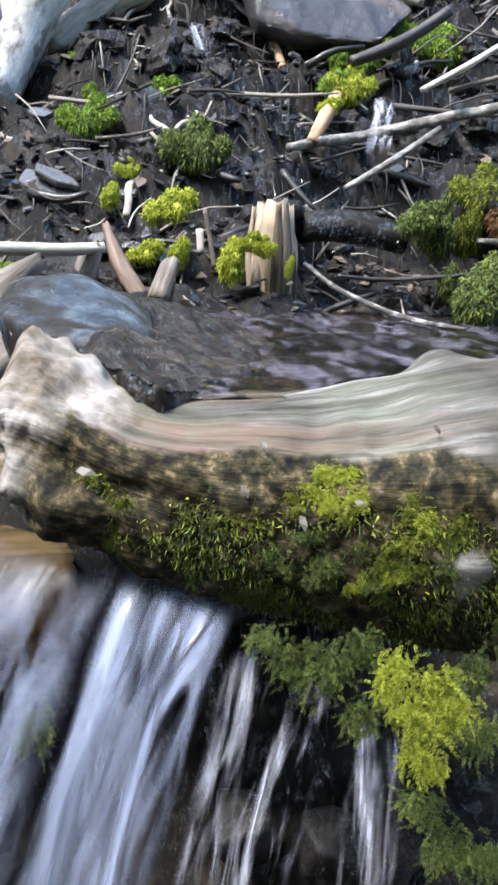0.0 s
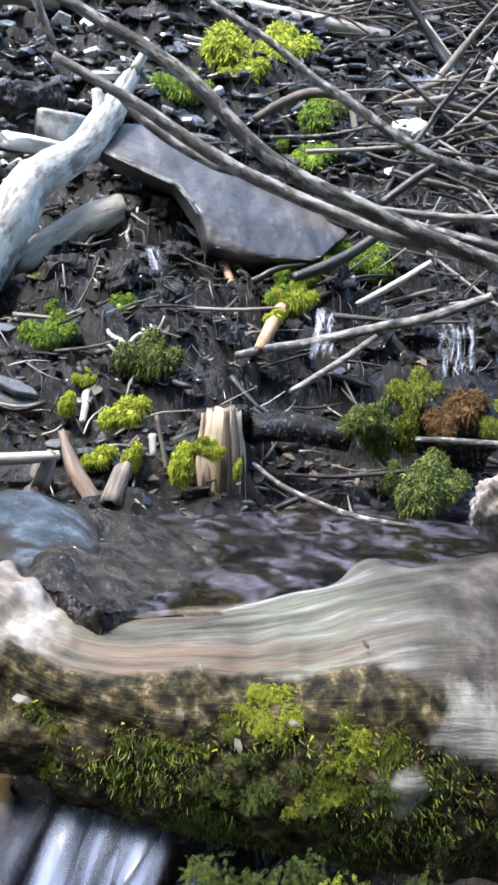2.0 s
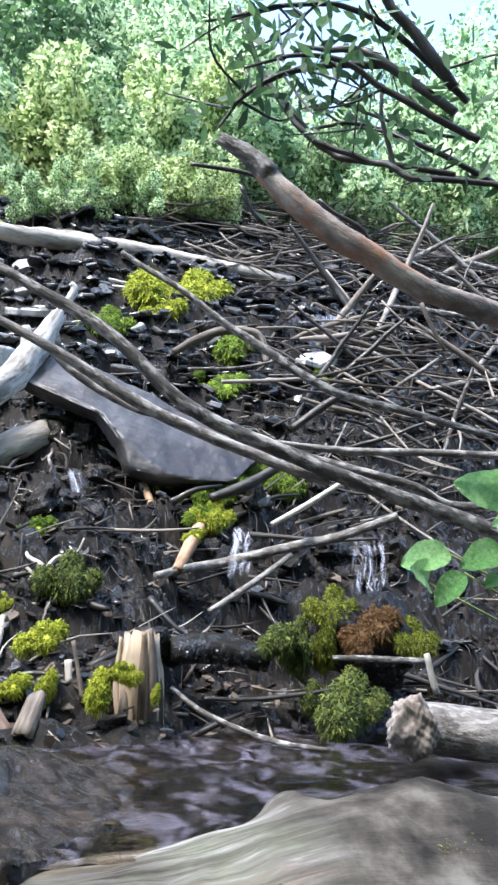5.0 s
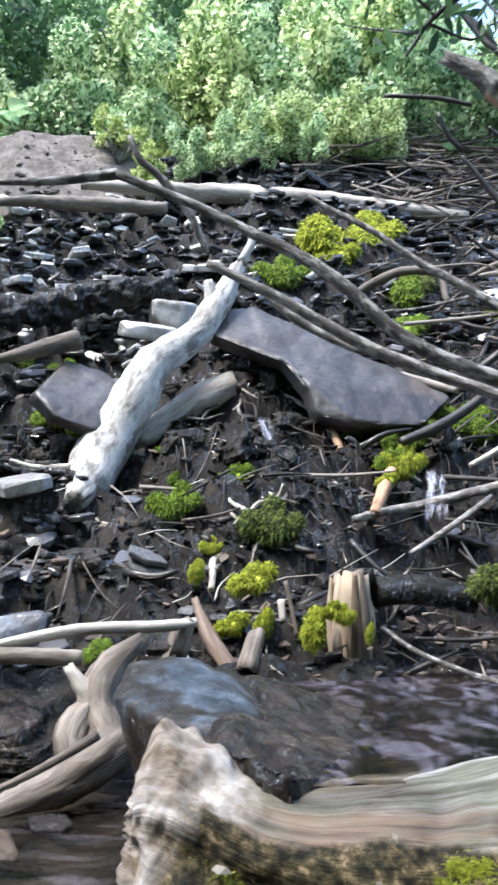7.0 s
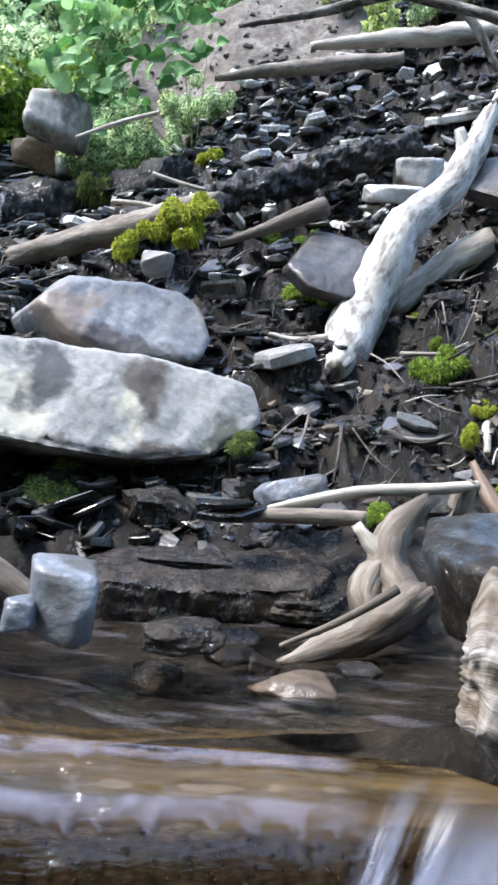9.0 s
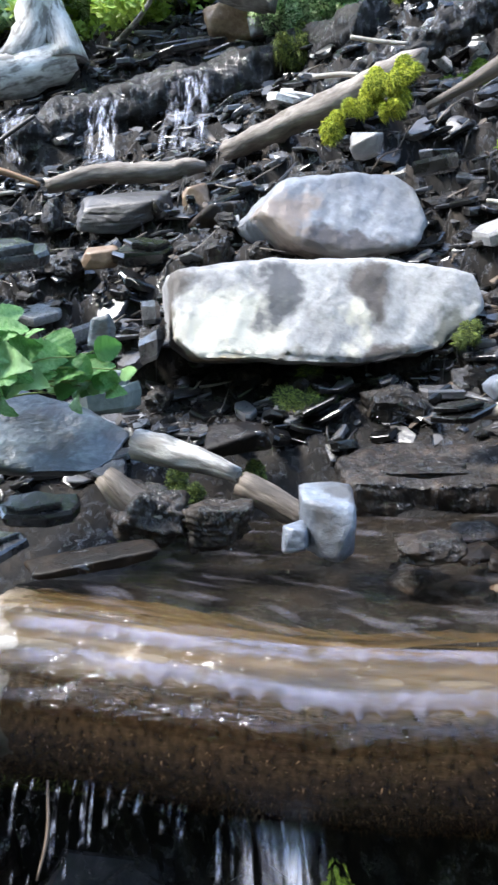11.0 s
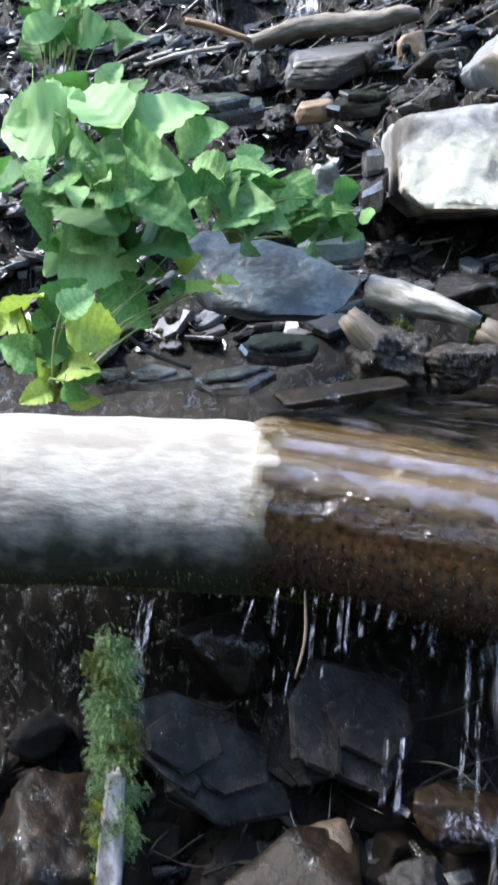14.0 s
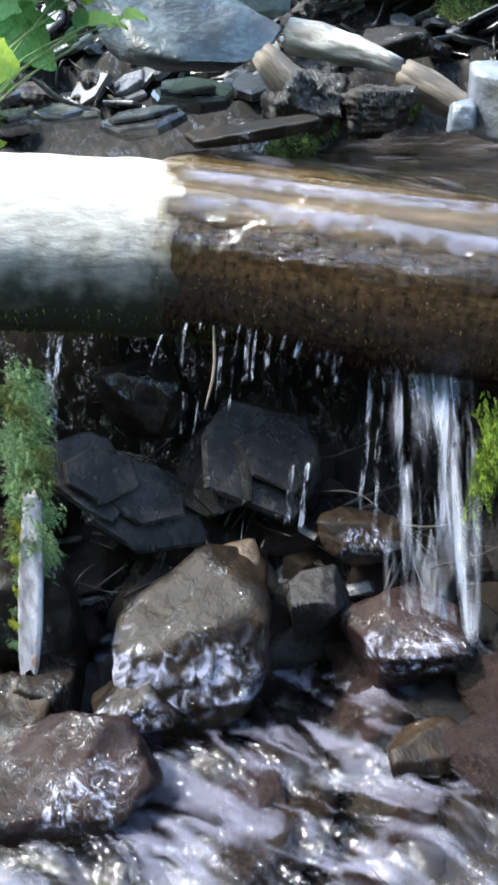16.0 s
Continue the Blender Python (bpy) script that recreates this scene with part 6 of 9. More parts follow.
limb("broken_wood", [(0.351, 3.372, 1.804), (0.380, 3.255, 1.696)], [0.0134, 0.0173], M_orangewood, "torn orange twig end", "wood", seed=48)
limb("dead_twig", [(-0.166, 3.622, 2.075), (-0.054, 3.548, 1.998), (-0.036, 3.459, 1.923), (-0.043, 3.415, 1.880), (0.014, 3.277, 1.765)], [0.0071, 0.0070, 0.0068, 0.0067, 0.0065], M_bark, "thin bent twig on the bank", "branch", "dead twigs on the bank", seed=49)
limb("dead_twig", [(0.404, 3.249, 1.684), (0.581, 3.316, 1.795), (0.733, 3.304, 1.839)], [0.0065, 0.0067, 0.0067], M_bark, "thin dead twig on the bank", "branch", "dead twigs on the bank", seed=50, gnarl=0.006)
limb("dead_branch", [(0.611, 3.205, 1.731), (0.744, 3.231, 1.792), (0.857, 3.259, 1.862), (0.971, 3.289, 1.951)], [0.0193, 0.0239, 0.0220, 0.0200], M_darkwood, "mossy dark branch on the bank", "branch", seed=51)
limb("dead_branch", [(0.497, 3.767, 2.206), (0.708, 3.634, 2.106), (0.917, 3.503, 2.020)], [0.0150, 0.0218, 0.0165], M_palebark, "pale barkless branch beside the slab", "branch", seed=52)
limb("dead_branch", [(0.511, 4.109, 2.640), (0.642, 4.104, 2.729), (0.787, 4.094, 2.791), (0.963, 4.074, 2.775), (1.011, 4.054, 2.616)], [0.0189, 0.0243, 0.0243, 0.0216, 0.0162], M_driftwood, "arched grey root on the upper bank", "branch", seed=53)
limb("dead_branch", [(0.560, 3.784, 2.453), (0.807, 3.760, 2.478), (1.052, 3.740, 2.542)], [0.0075, 0.0075, 0.0075], M_bark, "thin dead twig on the bank", "branch", "dead twigs on the bank", seed=54)
limb("dead_branch", [(0.707, 3.659, 2.365), (0.912, 3.639, 2.384), (1.104, 3.621, 2.408)], [0.0097, 0.0097, 0.0097], M_palebark, "pale dead twig on the bank", "branch", "dead twigs on the bank", seed=55)
limb("dead_stick", [(1.018, 3.503, 2.123), (1.153, 3.499, 2.237), (1.244, 3.496, 2.301)], [0.0189, 0.0189, 0.0189], M_darkwood, "dark dead stick on the bank", "branch", "dead twigs on the bank", seed=56)
limb("dead_twig", [(0.391, 2.307, 1.060), (0.463, 2.219, 1.009), (0.554, 2.131, 0.974), (0.638, 2.044, 0.955), (0.734, 1.958, 0.952)], [0.0062, 0.0075, 0.0073, 0.0070, 0.0041], M_bark, "thin dead twig lying in the pool", "branch", "dead twigs on the bank", seed=57)
limb("dead_twig", [(0.480, 2.293, 1.035), (0.639, 2.325, 1.034), (0.908, 2.305, 1.072)], [0.0047, 0.0064, 0.0064], M_darkwood, "dark twig lying in the pool", "branch", "dead twigs on the bank", seed=58)
limb("dead_stick", [(0.853, 2.318, 1.152), (0.951, 2.308, 1.154), (1.126, 2.289, 1.152)], [0.0080, 0.0096, 0.0096], M_bark, "dark stick across the mossy mound", "branch", "dead twigs on the bank", seed=59)
# near-black log shape added to stand for the shaded recess above the pool
limb("fallen_log", [(0.390, 2.429, 1.151), (0.526, 2.474, 1.165), (0.698, 2.468, 1.138)], [0.0426, 0.0470, 0.0405], M_wetbark, "dark log shape filling a shaded recess above the pool", "log", sides=20, seed=60)
old_log = limb("old_log", [(0.867, 1.798, 1.030), (0.965, 1.801, 1.019), (1.156, 1.786, 1.000)], [0.0516, 0.0573, 0.0606], M_bark, "old dark log with a torn pale end", "log", sides=20, seed=61)
rock("torn_end", (0.852, 1.719, 1.029), (.052, .05, .06), (10, 20, 30), 66, M_chalk, 5, 22, 0, .22, parent=old_log)
limb("dead_twig", [(0.837, 1.620, 1.189), (0.848, 1.623, 1.148), (0.860, 1.625, 1.110)], [0.0059, 0.0071, 0.0071], M_palewood, "white peeled twig standing in the log", "branch", "dead twigs on the bank", seed=63)
limb("dead_pole", [(-0.269, 1.455, 1.939), (-0.088, 1.459, 1.872), (0.128, 1.431, 1.753), (0.286, 1.417, 1.621), (0.449, 1.444, 1.560), (0.621, 1.467, 1.515), (0.974, 1.511, 1.423), (1.513, 1.577, 1.282)], [0.0085, 0.0095, 0.0121, 0.0130, 0.0144, 0.0148, 0.0167, 0.0193], M_bark, "long dead grey pole leaning over the creek", "pole", "poles leaning over the creek", sides=14, seed=64, gnarl=0.005)
limb("dead_pole", [(-0.089, 1.521, 1.791), (0.058, 1.508, 1.723), (0.188, 1.500, 1.649), (0.328, 1.491, 1.586), (0.447, 1.485, 1.547), (0.579, 1.476, 1.508)], [0.0080, 0.0099, 0.0118, 0.0118, 0.0110, 0.0083], M_bark, "dead brown-grey pole lying under another", "pole", "poles leaning over the creek", sides=14, seed=65, gnarl=0.004)
limb("dead_pole", [(0.000, 1.557, 1.772), (0.079, 1.550, 1.701), (0.189, 1.536, 1.643), (0.275, 1.522, 1.620)], [0.0056, 0.0083, 0.0083, 0.0056], M_bark, "dead mottled grey pole over the creek", "pole", "poles leaning over the creek", sides=12, seed=66, gnarl=0.004)
limb("dead_pole", [(0.391, 1.553, 1.600), (0.574, 1.547, 1.565), (0.763, 1.539, 1.529), (0.867, 1.549, 1.492), (1.003, 1.545, 1.514)], [0.0058, 0.0087, 0.0098, 0.0100, 0.0091], M_bark, "forked dead grey pole over the creek", "pole", "poles leaning over the creek", sides=12, seed=67, gnarl=0.005)
limb("dead_pole", [(0.484, 1.685, 1.627), (0.690, 1.696, 1.624), (0.881, 1.708, 1.638), (1.108, 1.713, 1.647)], [0.0063, 0.0086, 0.0088, 0.0091], M_bark, "thin straight dead pole over the creek", "pole", "poles leaning over the creek", sides=10, seed=68)
limb("dead_branch", [(0.171, 2.518, 2.426), (0.410, 2.470, 2.269), (0.628, 2.426, 2.113), (0.824, 2.384, 1.985), (1.064, 2.325, 1.914), (1.404, 2.248, 1.823)], [0.0090, 0.0107, 0.0142, 0.0141, 0.0122, 0.0104], M_bark, "long thin dead branch on the bank", "branch", seed=69, gnarl=0.008)
limb("dead_pole", [(-0.527, 1.393, 1.881), (-0.402, 1.425, 1.906), (-0.266, 1.458, 1.942)], [0.0039, 0.0079, 0.0109], M_bark, "dead grey side branch over the creek", "pole", "poles leaning over the creek", sides=12, seed=261, gnarl=0.005)
limb("dead_pole", [(-0.253, 1.477, 2.030), (-0.230, 1.485, 1.985), (-0.192, 1.494, 1.957), (-0.131, 1.511, 1.893), (-0.090, 1.523, 1.815)], [0.0050, 0.0070, 0.0080, 0.0080, 0.0060], M_bark, "dead grey side branch over the creek", "pole", "poles leaning over the creek", sides=10, seed=262, gnarl=0.005)
limb("dead_branch", [(1.340, 4.242, 2.518), (1.598, 4.220, 2.759), (1.831, 4.144, 2.993)], [0.0094, 0.0171, 0.0095], M_darkwood, "dead branch in a tangled heap", "branch", "branches in the heap", seed=500, gnarl=0.01)
limb("dead_branch", [(1.125, 3.731, 2.029), (1.423, 3.698, 2.122), (1.719, 3.624, 2.240)], [0.0081, 0.0122, 0.0082], M_darkwood, "dead branch in a tangled heap", "branch", "branches in the heap", seed=501, gnarl=0.01)
limb("dead_branch", [(1.694, 5.543, 4.487), (2.198, 5.503, 4.020), (2.754, 5.436, 3.589)], [0.0127, 0.0203, 0.0127], M_darkwood, "dead branch in a tangled heap", "branch", "branches in the heap", seed=502, gnarl=0.01)
limb("dead_branch", [(1.880, 3.885, 2.063), (2.016, 3.897, 2.355), (2.100, 3.844, 2.638)], [0.0088, 0.0131, 0.0089], M_bark, "dead branch in a tangled heap", "branch", "branches in the heap", seed=503, gnarl=0.01)
limb("dead_branch", [(1.354, 5.030, 3.968), (1.674, 5.019, 3.556), (1.909, 4.872, 3.130)], [0.0114, 0.0246, 0.0111], M_darkwood, "dead branch in a tangled heap", "branch", "branches in the heap", seed=504, gnarl=0.01)
limb("dead_branch", [(1.505, 4.402, 2.903), (1.795, 4.356, 2.811), (2.046, 4.325, 2.667)], [0.0099, 0.0192, 0.0099], M_bark, "dead branch in a tangled heap", "branch", "branches in the heap", seed=505, gnarl=0.01)
limb("dead_branch", [(2.001, 4.988, 3.436), (2.451, 4.904, 3.397), (2.878, 4.829, 3.322)], [0.0114, 0.0217, 0.0114], M_bark, "dead branch in a tangled heap", "branch", "branches in the heap", seed=506, gnarl=0.01)
limb("dead_branch", [(1.470, 4.429, 2.694), (1.546, 4.437, 2.907), (1.579, 4.406, 3.094)], [0.0099, 0.0162, 0.0100], M_driftwood, "dead branch in a tangled heap", "branch", "branches in the heap", seed=507, gnarl=0.01)
limb("dead_branch", [(2.737, 5.932, 4.377), (3.170, 5.857, 4.291), (3.589, 5.784, 4.213)], [0.0139, 0.0223, 0.0139], M_bark, "dead branch in a tangled heap", "branch", "branches in the heap", seed=508, gnarl=0.01)
limb("dead_branch", [(2.718, 5.330, 3.948), (3.108, 5.297, 3.605), (3.434, 5.268, 3.321)], [0.0125, 0.0200, 0.0125], M_palebark, "dead branch in a tangled heap", "branch", "branches in the heap", seed=509, gnarl=0.01)
limb("dead_branch", [(2.262, 4.701, 2.873), (2.965, 5.163, 3.527), (3.414, 5.018, 3.965)], [0.0108, 0.0241, 0.0122], M_darkwood, "dead branch in a tangled heap", "branch", "branches in the heap", seed=510, gnarl=0.01)
limb("dead_branch", [(2.219, 5.664, 4.229), (2.738, 5.591, 3.991), (3.224, 5.518, 3.811)], [0.0131, 0.0208, 0.0131], M_bark, "dead branch in a tangled heap", "branch", "branches in the heap", seed=511, gnarl=0.01)
limb("dead_branch", [(2.192, 5.686, 3.948), (2.596, 5.820, 4.242), (2.937, 5.727, 4.443)], [0.0130, 0.0266, 0.0135], M_bark, "dead branch in a tangled heap", "branch", "branches in the heap", seed=512, gnarl=0.01)
limb("dead_branch", [(1.608, 4.163, 2.455), (1.811, 4.104, 2.600), (2.014, 4.044, 2.754)], [0.0093, 0.0126, 0.0093], M_bark, "dead branch in a tangled heap", "branch", "branches in the heap", seed=513, gnarl=0.01)
limb("dead_branch", [(1.434, 4.415, 2.984), (1.643, 4.383, 2.911), (1.883, 4.341, 2.866)], [0.0099, 0.0158, 0.0099], M_driftwood, "dead branch in a tangled heap", "branch", "branches in the heap", seed=514, gnarl=0.01)
limb("dead_branch", [(1.174, 3.928, 2.399), (1.357, 3.898, 2.351), (1.539, 3.867, 2.317)], [0.0087, 0.0144, 0.0087], M_driftwood, "dead branch in a tangled heap", "branch", "branches in the heap", seed=515, gnarl=0.01)
limb("dead_branch", [(2.271, 5.541, 4.109), (2.647, 5.483, 3.976), (2.980, 5.436, 3.831)], [0.0128, 0.0192, 0.0128], M_bark, "dead branch in a tangled heap", "branch", "branches in the heap", seed=516, gnarl=0.01)
limb("dead_branch", [(2.411, 5.409, 3.847), (2.688, 5.367, 3.744), (3.015, 5.315, 3.647)], [0.0125, 0.0268, 0.0125], M_darkwood, "dead branch in a tangled heap", "branch", "branches in the heap", seed=517, gnarl=0.01)
limb("dead_branch", [(1.349, 4.510, 2.812), (1.693, 4.738, 3.284), (1.943, 4.644, 3.631)], [0.0100, 0.0234, 0.0107], M_driftwood, "dead branch in a tangled heap", "branch", "branches in the heap", seed=518, gnarl=0.01)
limb("dead_branch", [(1.669, 4.615, 3.001), (1.835, 4.572, 3.080), (2.013, 4.530, 3.126)], [0.0104, 0.0225, 0.0104], M_darkwood, "dead branch in a tangled heap", "branch", "branches in the heap", seed=519, gnarl=0.01)
limb("dead_branch", [(2.350, 4.572, 2.697), (2.878, 4.924, 3.284), (3.140, 4.815, 3.737)], [0.0105, 0.0188, 0.0116], M_bark, "dead branch in a tangled heap", "branch", "branches in the heap", seed=520, gnarl=0.01)
limb("dead_branch", [(2.066, 4.070, 2.455), (2.248, 4.034, 2.458), (2.458, 3.997, 2.415)], [0.0093, 0.0172, 0.0093], M_bark, "dead branch in a tangled heap", "branch", "branches in the heap", seed=521, gnarl=0.01)
limb("dead_branch", [(2.011, 4.149, 2.575), (2.291, 4.114, 2.416), (2.609, 4.071, 2.259)], [0.0095, 0.0128, 0.0095], M_darkwood, "dead branch in a tangled heap", "branch", "branches in the heap", seed=522, gnarl=0.01)
limb("dead_branch", [(1.445, 3.729, 2.292), (1.627, 3.703, 2.212), (1.767, 3.685, 2.133)], [0.0083, 0.0116, 0.0083], M_bark, "dead branch in a tangled heap", "branch", "branches in the heap", seed=523, gnarl=0.01)
limb("dead_branch", [(1.199, 4.271, 3.070), (1.575, 4.236, 2.762), (1.907, 4.206, 2.482)], [0.0095, 0.0128, 0.0095], M_darkwood, "dead branch in a tangled heap", "branch", "branches in the heap", seed=524, gnarl=0.01)
limb("dead_branch", [(2.519, 5.671, 3.877), (3.196, 5.954, 4.369), (3.701, 5.825, 4.597)], [0.0131, 0.0303, 0.0141], M_palebark, "dead branch in a tangled heap", "branch", "branches in the heap", seed=525, gnarl=0.01)
limb("dead_branch", [(2.428, 5.896, 4.776), (3.018, 5.840, 4.295), (3.447, 5.607, 3.665)], [0.0138, 0.0227, 0.0133], M_bark, "dead branch in a tangled heap", "branch", "branches in the heap", seed=526, gnarl=0.01)
limb("dead_branch", [(1.197, 4.577, 2.926), (1.485, 4.569, 3.065), (1.793, 4.495, 3.165)], [0.0101, 0.0194, 0.0103], M_driftwood, "dead branch in a tangled heap", "branch", "branches in the heap", seed=527, gnarl=0.01)
limb("dead_branch", [(2.025, 4.523, 3.157), (2.386, 4.482, 2.922), (2.718, 4.448, 2.672)], [0.0104, 0.0203, 0.0104], M_driftwood, "dead branch in a tangled heap", "branch", "branches in the heap", seed=528, gnarl=0.01)
limb("dead_branch", [(1.011, 3.766, 2.086), (1.367, 4.159, 2.652), (1.622, 4.056, 3.057)], [0.0082, 0.0149, 0.0093], M_darkwood, "dead branch in a tangled heap", "branch", "branches in the heap", seed=529, gnarl=0.01)
limb("dead_branch", [(1.287, 4.443, 2.919), (1.449, 4.411, 2.922), (1.626, 4.369, 2.974)], [0.0099, 0.0218, 0.0099], M_palebark, "dead branch in a tangled heap", "branch", "branches in the heap", seed=530, gnarl=0.01)
limb("dead_branch", [(1.783, 4.693, 2.950), (2.273, 5.265, 3.774), (2.485, 5.148, 4.362)], [0.0106, 0.0231, 0.0122], M_palebark, "dead branch in a tangled heap", "branch", "branches in the heap", seed=531, gnarl=0.01)
limb("dead_branch", [(1.846, 4.398, 2.596), (2.331, 4.410, 2.730), (2.824, 4.305, 2.787)], [0.0099, 0.0225, 0.0102], M_bark, "dead branch in a tangled heap", "branch", "branches in the heap", seed=532, gnarl=0.01)
limb("dead_branch", [(2.510, 5.095, 3.629), (2.694, 5.083, 3.444), (2.878, 5.067, 3.284)], [0.0119, 0.0194, 0.0119], M_palebark, "dead branch in a tangled heap", "branch", "branches in the heap", seed=533, gnarl=0.01)
snag = limb("dead_snag", [(0.359, 1.155, 1.950), (0.405, 1.151, 1.905), (0.468, 1.145, 1.861), (0.544, 1.149, 1.820), (0.624, 1.160, 1.785), (0.714, 1.187, 1.780), (0.848, 1.248, 1.782), (1.152, 1.284, 1.720)], [0.0165, 0.0199, 0.0208, 0.0202, 0.0196, 0.0193, 0.0226, 0.0270], M_snag, "broken dead trunk with peeling orange bark", "snag", sides=22, seed=71, gnarl=0.004)
limb("broken_tip", [(0.289, 1.162, 2.003), (0.332, 1.157, 1.979), (0.370, 1.153, 1.944)], [0.0104, 0.0156, 0.0199], M_bark, "dark broken tip", "snag", sides=14, seed=70, ragged=0.01, parent=snag)
limb("side_twig", [(0.463, 1.187, 1.935), (0.487, 1.185, 1.914), (0.533, 1.179, 1.889), (0.553, 1.179, 1.863)], [0.0027, 0.0036, 0.0036, 0.0027], M_darkwood, "thin dark side twig of a dead trunk", "branch", seed=72, parent=snag)
limb("side_twig", [(0.658, 1.219, 1.785), (0.675, 1.221, 1.749), (0.701, 1.221, 1.704)], [0.0037, 0.0037, 0.0028], M_palebark, "thin pale side twig", "branch", seed=73, parent=snag)
limb("dead_branch", [(0.642, 2.353, 2.988), (0.768, 2.310, 2.809), (0.901, 2.254, 2.722), (0.992, 2.200, 2.678), (1.081, 2.149, 2.618), (1.294, 2.068, 2.599)], [0.0088, 0.0099, 0.0098, 0.0108, 0.0107, 0.0093], M_darkwood, "dark bare bough above the bank", "branch", "dark boughs of an overhanging tree", seed=74, gnarl=0.02)
limb("dead_branch", [(0.962, 2.191, 2.955), (0.962, 2.207, 2.834), (0.996, 2.215, 2.716), (0.999, 2.219, 2.681)], [0.0061, 0.0073, 0.0085, 0.0085], M_darkwood, "dark bare bough above the bank", "branch", "dark boughs of an overhanging tree", seed=75, gnarl=0.02)
limb("dead_branch", [(0.498, 2.422, 3.363), (0.622, 2.418, 3.079), (0.775, 2.390, 2.879), (0.955, 2.333, 2.780), (1.237, 2.252, 2.721)], [0.0070, 0.0111, 0.0109, 0.0107, 0.0105], M_darkwood, "dark bare bough above the bank", "branch", "dark boughs of an overhanging tree", seed=76, gnarl=0.02)
limb("dead_branch", [(0.656, 2.162, 3.041), (0.797, 2.083, 2.989), (0.916, 2.016, 2.904), (1.097, 1.959, 2.733)], [0.0063, 0.0111, 0.0144, 0.0140], M_darkwood, "dark bare bough above the bank", "branch", "dark boughs of an overhanging tree", seed=77, gnarl=0.02)
limb("dead_branch", [(0.847, 1.914, 3.085), (0.953, 1.928, 2.957), (1.093, 1.940, 2.814)], [0.0140, 0.0163, 0.0163], M_darkwood, "dark bare bough above the bank", "branch", "dark boughs of an overhanging tree", seed=78, gnarl=0.02)
limb("dead_branch", [(0.321, 1.942, 2.430), (0.450, 1.925, 2.418), (0.542, 1.916, 2.397)], [0.0053, 0.0064, 0.0053], M_darkwood, "dark dead twig above the bank", "branch", "dark boughs of an overhanging tree", seed=79)
limb("dead_branch", [(0.755, 2.460, 3.035), (0.932, 2.427, 3.059), (1.135, 2.413, 2.985), (1.315, 2.389, 2.969)], [0.0042, 0.0056, 0.0070, 0.0070], M_darkwood, "thin dark bough above the bank", "branch", "dark boughs of an overhanging tree", seed=80, gnarl=0.03)
limb("dead_branch", [(0.460, 1.932, 2.381), (0.485, 1.941, 2.329), (0.525, 1.945, 2.286)], [0.0053, 0.0064, 0.0064], M_darkwood, "dark dead twig above the bank", "branch", "dark boughs of an overhanging tree", seed=81)
white_branch = limb("bleached_branch", [(-0.579, 2.792, 1.426), (-0.577, 2.935, 1.506), (-0.537, 3.115, 1.678), (-0.445, 3.206, 1.900), (-0.387, 3.321, 2.065), (-0.260, 3.452, 2.198), (-0.167, 3.573, 2.388), (-0.071, 3.693, 2.622)], [0.0385, 0.0849, 0.0986, 0.0901, 0.0773, 0.0657, 0.0605, 0.0349], M_silver, "thick bleached white dead branch on the bank", "branch", sides=28, seed=82, gnarl=0.012, ragged=0.03, rough=0.13)
limb("fork", [(-0.181, 3.578, 2.378), (-0.192, 3.572, 2.450), (-0.208, 3.566, 2.508)], [0.0388, 0.0315, 0.0218], M_silver, "stub of a bleached side branch", "branch", seed=83, parent=white_branch)
limb("tip", [(-0.060, 3.694, 2.654), (-0.013, 3.700, 2.756), (-0.031, 3.694, 2.793)], [0.0225, 0.0200, 0.0125], M_silver, "tip of a bleached branch", "branch", seed=84, parent=white_branch)
limb("bleached_branch", [(-0.457, 3.293, 1.707), (-0.392, 3.355, 1.773), (-0.263, 3.430, 1.881), (-0.129, 3.505, 1.991), (-0.074, 3.566, 2.044)], [0.0315, 0.0549, 0.0627, 0.0660, 0.0478], M_palewood, "shorter bleached grey branch on the bank", "branch", sides=20, seed=85, ragged=0.02, rough=0.14, gnarl=0.01)
limb("dead_stick", [(-0.837, 2.857, 1.559), (-0.748, 2.878, 1.538), (-0.630, 2.903, 1.550)], [0.0080, 0.0121, 0.0121], M_palewood, "thin bleached stick on slates", "branch", "dead twigs on the bank", seed=86)
limb("dead_stick", [(-0.670, 2.695, 1.440), (-0.654, 2.701, 1.385), (-0.633, 2.630, 1.314)], [0.0094, 0.0112, 0.0109], M_driftwood, "short upright stick in the mud", "branch", "dead twigs on the bank", seed=87)
limb("bleached_stick", [(-0.585, 1.863, 1.009), (-0.490, 1.908, 1.030), (-0.367, 1.960, 1.053), (-0.201, 2.022, 1.061), (-0.112, 2.066, 1.071)], [0.0077, 0.0130, 0.0145, 0.0147, 0.0122], M_palewood, "long bleached split stick lying over stones", "wood", sides=12, seed=88)
limb("broken_wood", [(-0.129, 2.063, 1.067), (-0.150, 2.061, 0.998)], [0.0162, 0.0216], M_driftwood, "grey wood splinter under a bleached stick", "wood", sides=12, seed=89, ragged=0.02)
limb("fallen_log", [(-0.647, 1.850, 0.994), (-0.509, 1.880, 0.996), (-0.359, 1.913, 0.992)], [0.0154, 0.0192, 0.0180], M_driftwood, "brown weathered stick lying over stones", "log", sides=14, seed=90)
driftwood_root = limb("root_wood", [(-0.219, 1.839, 1.043), (-0.261, 1.811, 1.002), (-0.291, 1.786, 0.957), (-0.291, 1.758, 0.902), (-0.263, 1.725, 0.857), (-0.278, 1.683, 0.814)], [0.0160, 0.0300, 0.0380, 0.0400, 0.0420, 0.0330], M_driftwood, "twisted grey driftwood root", "root", sides=22, seed=91, gnarl=0.006, ragged=0.015, rough=0.26)
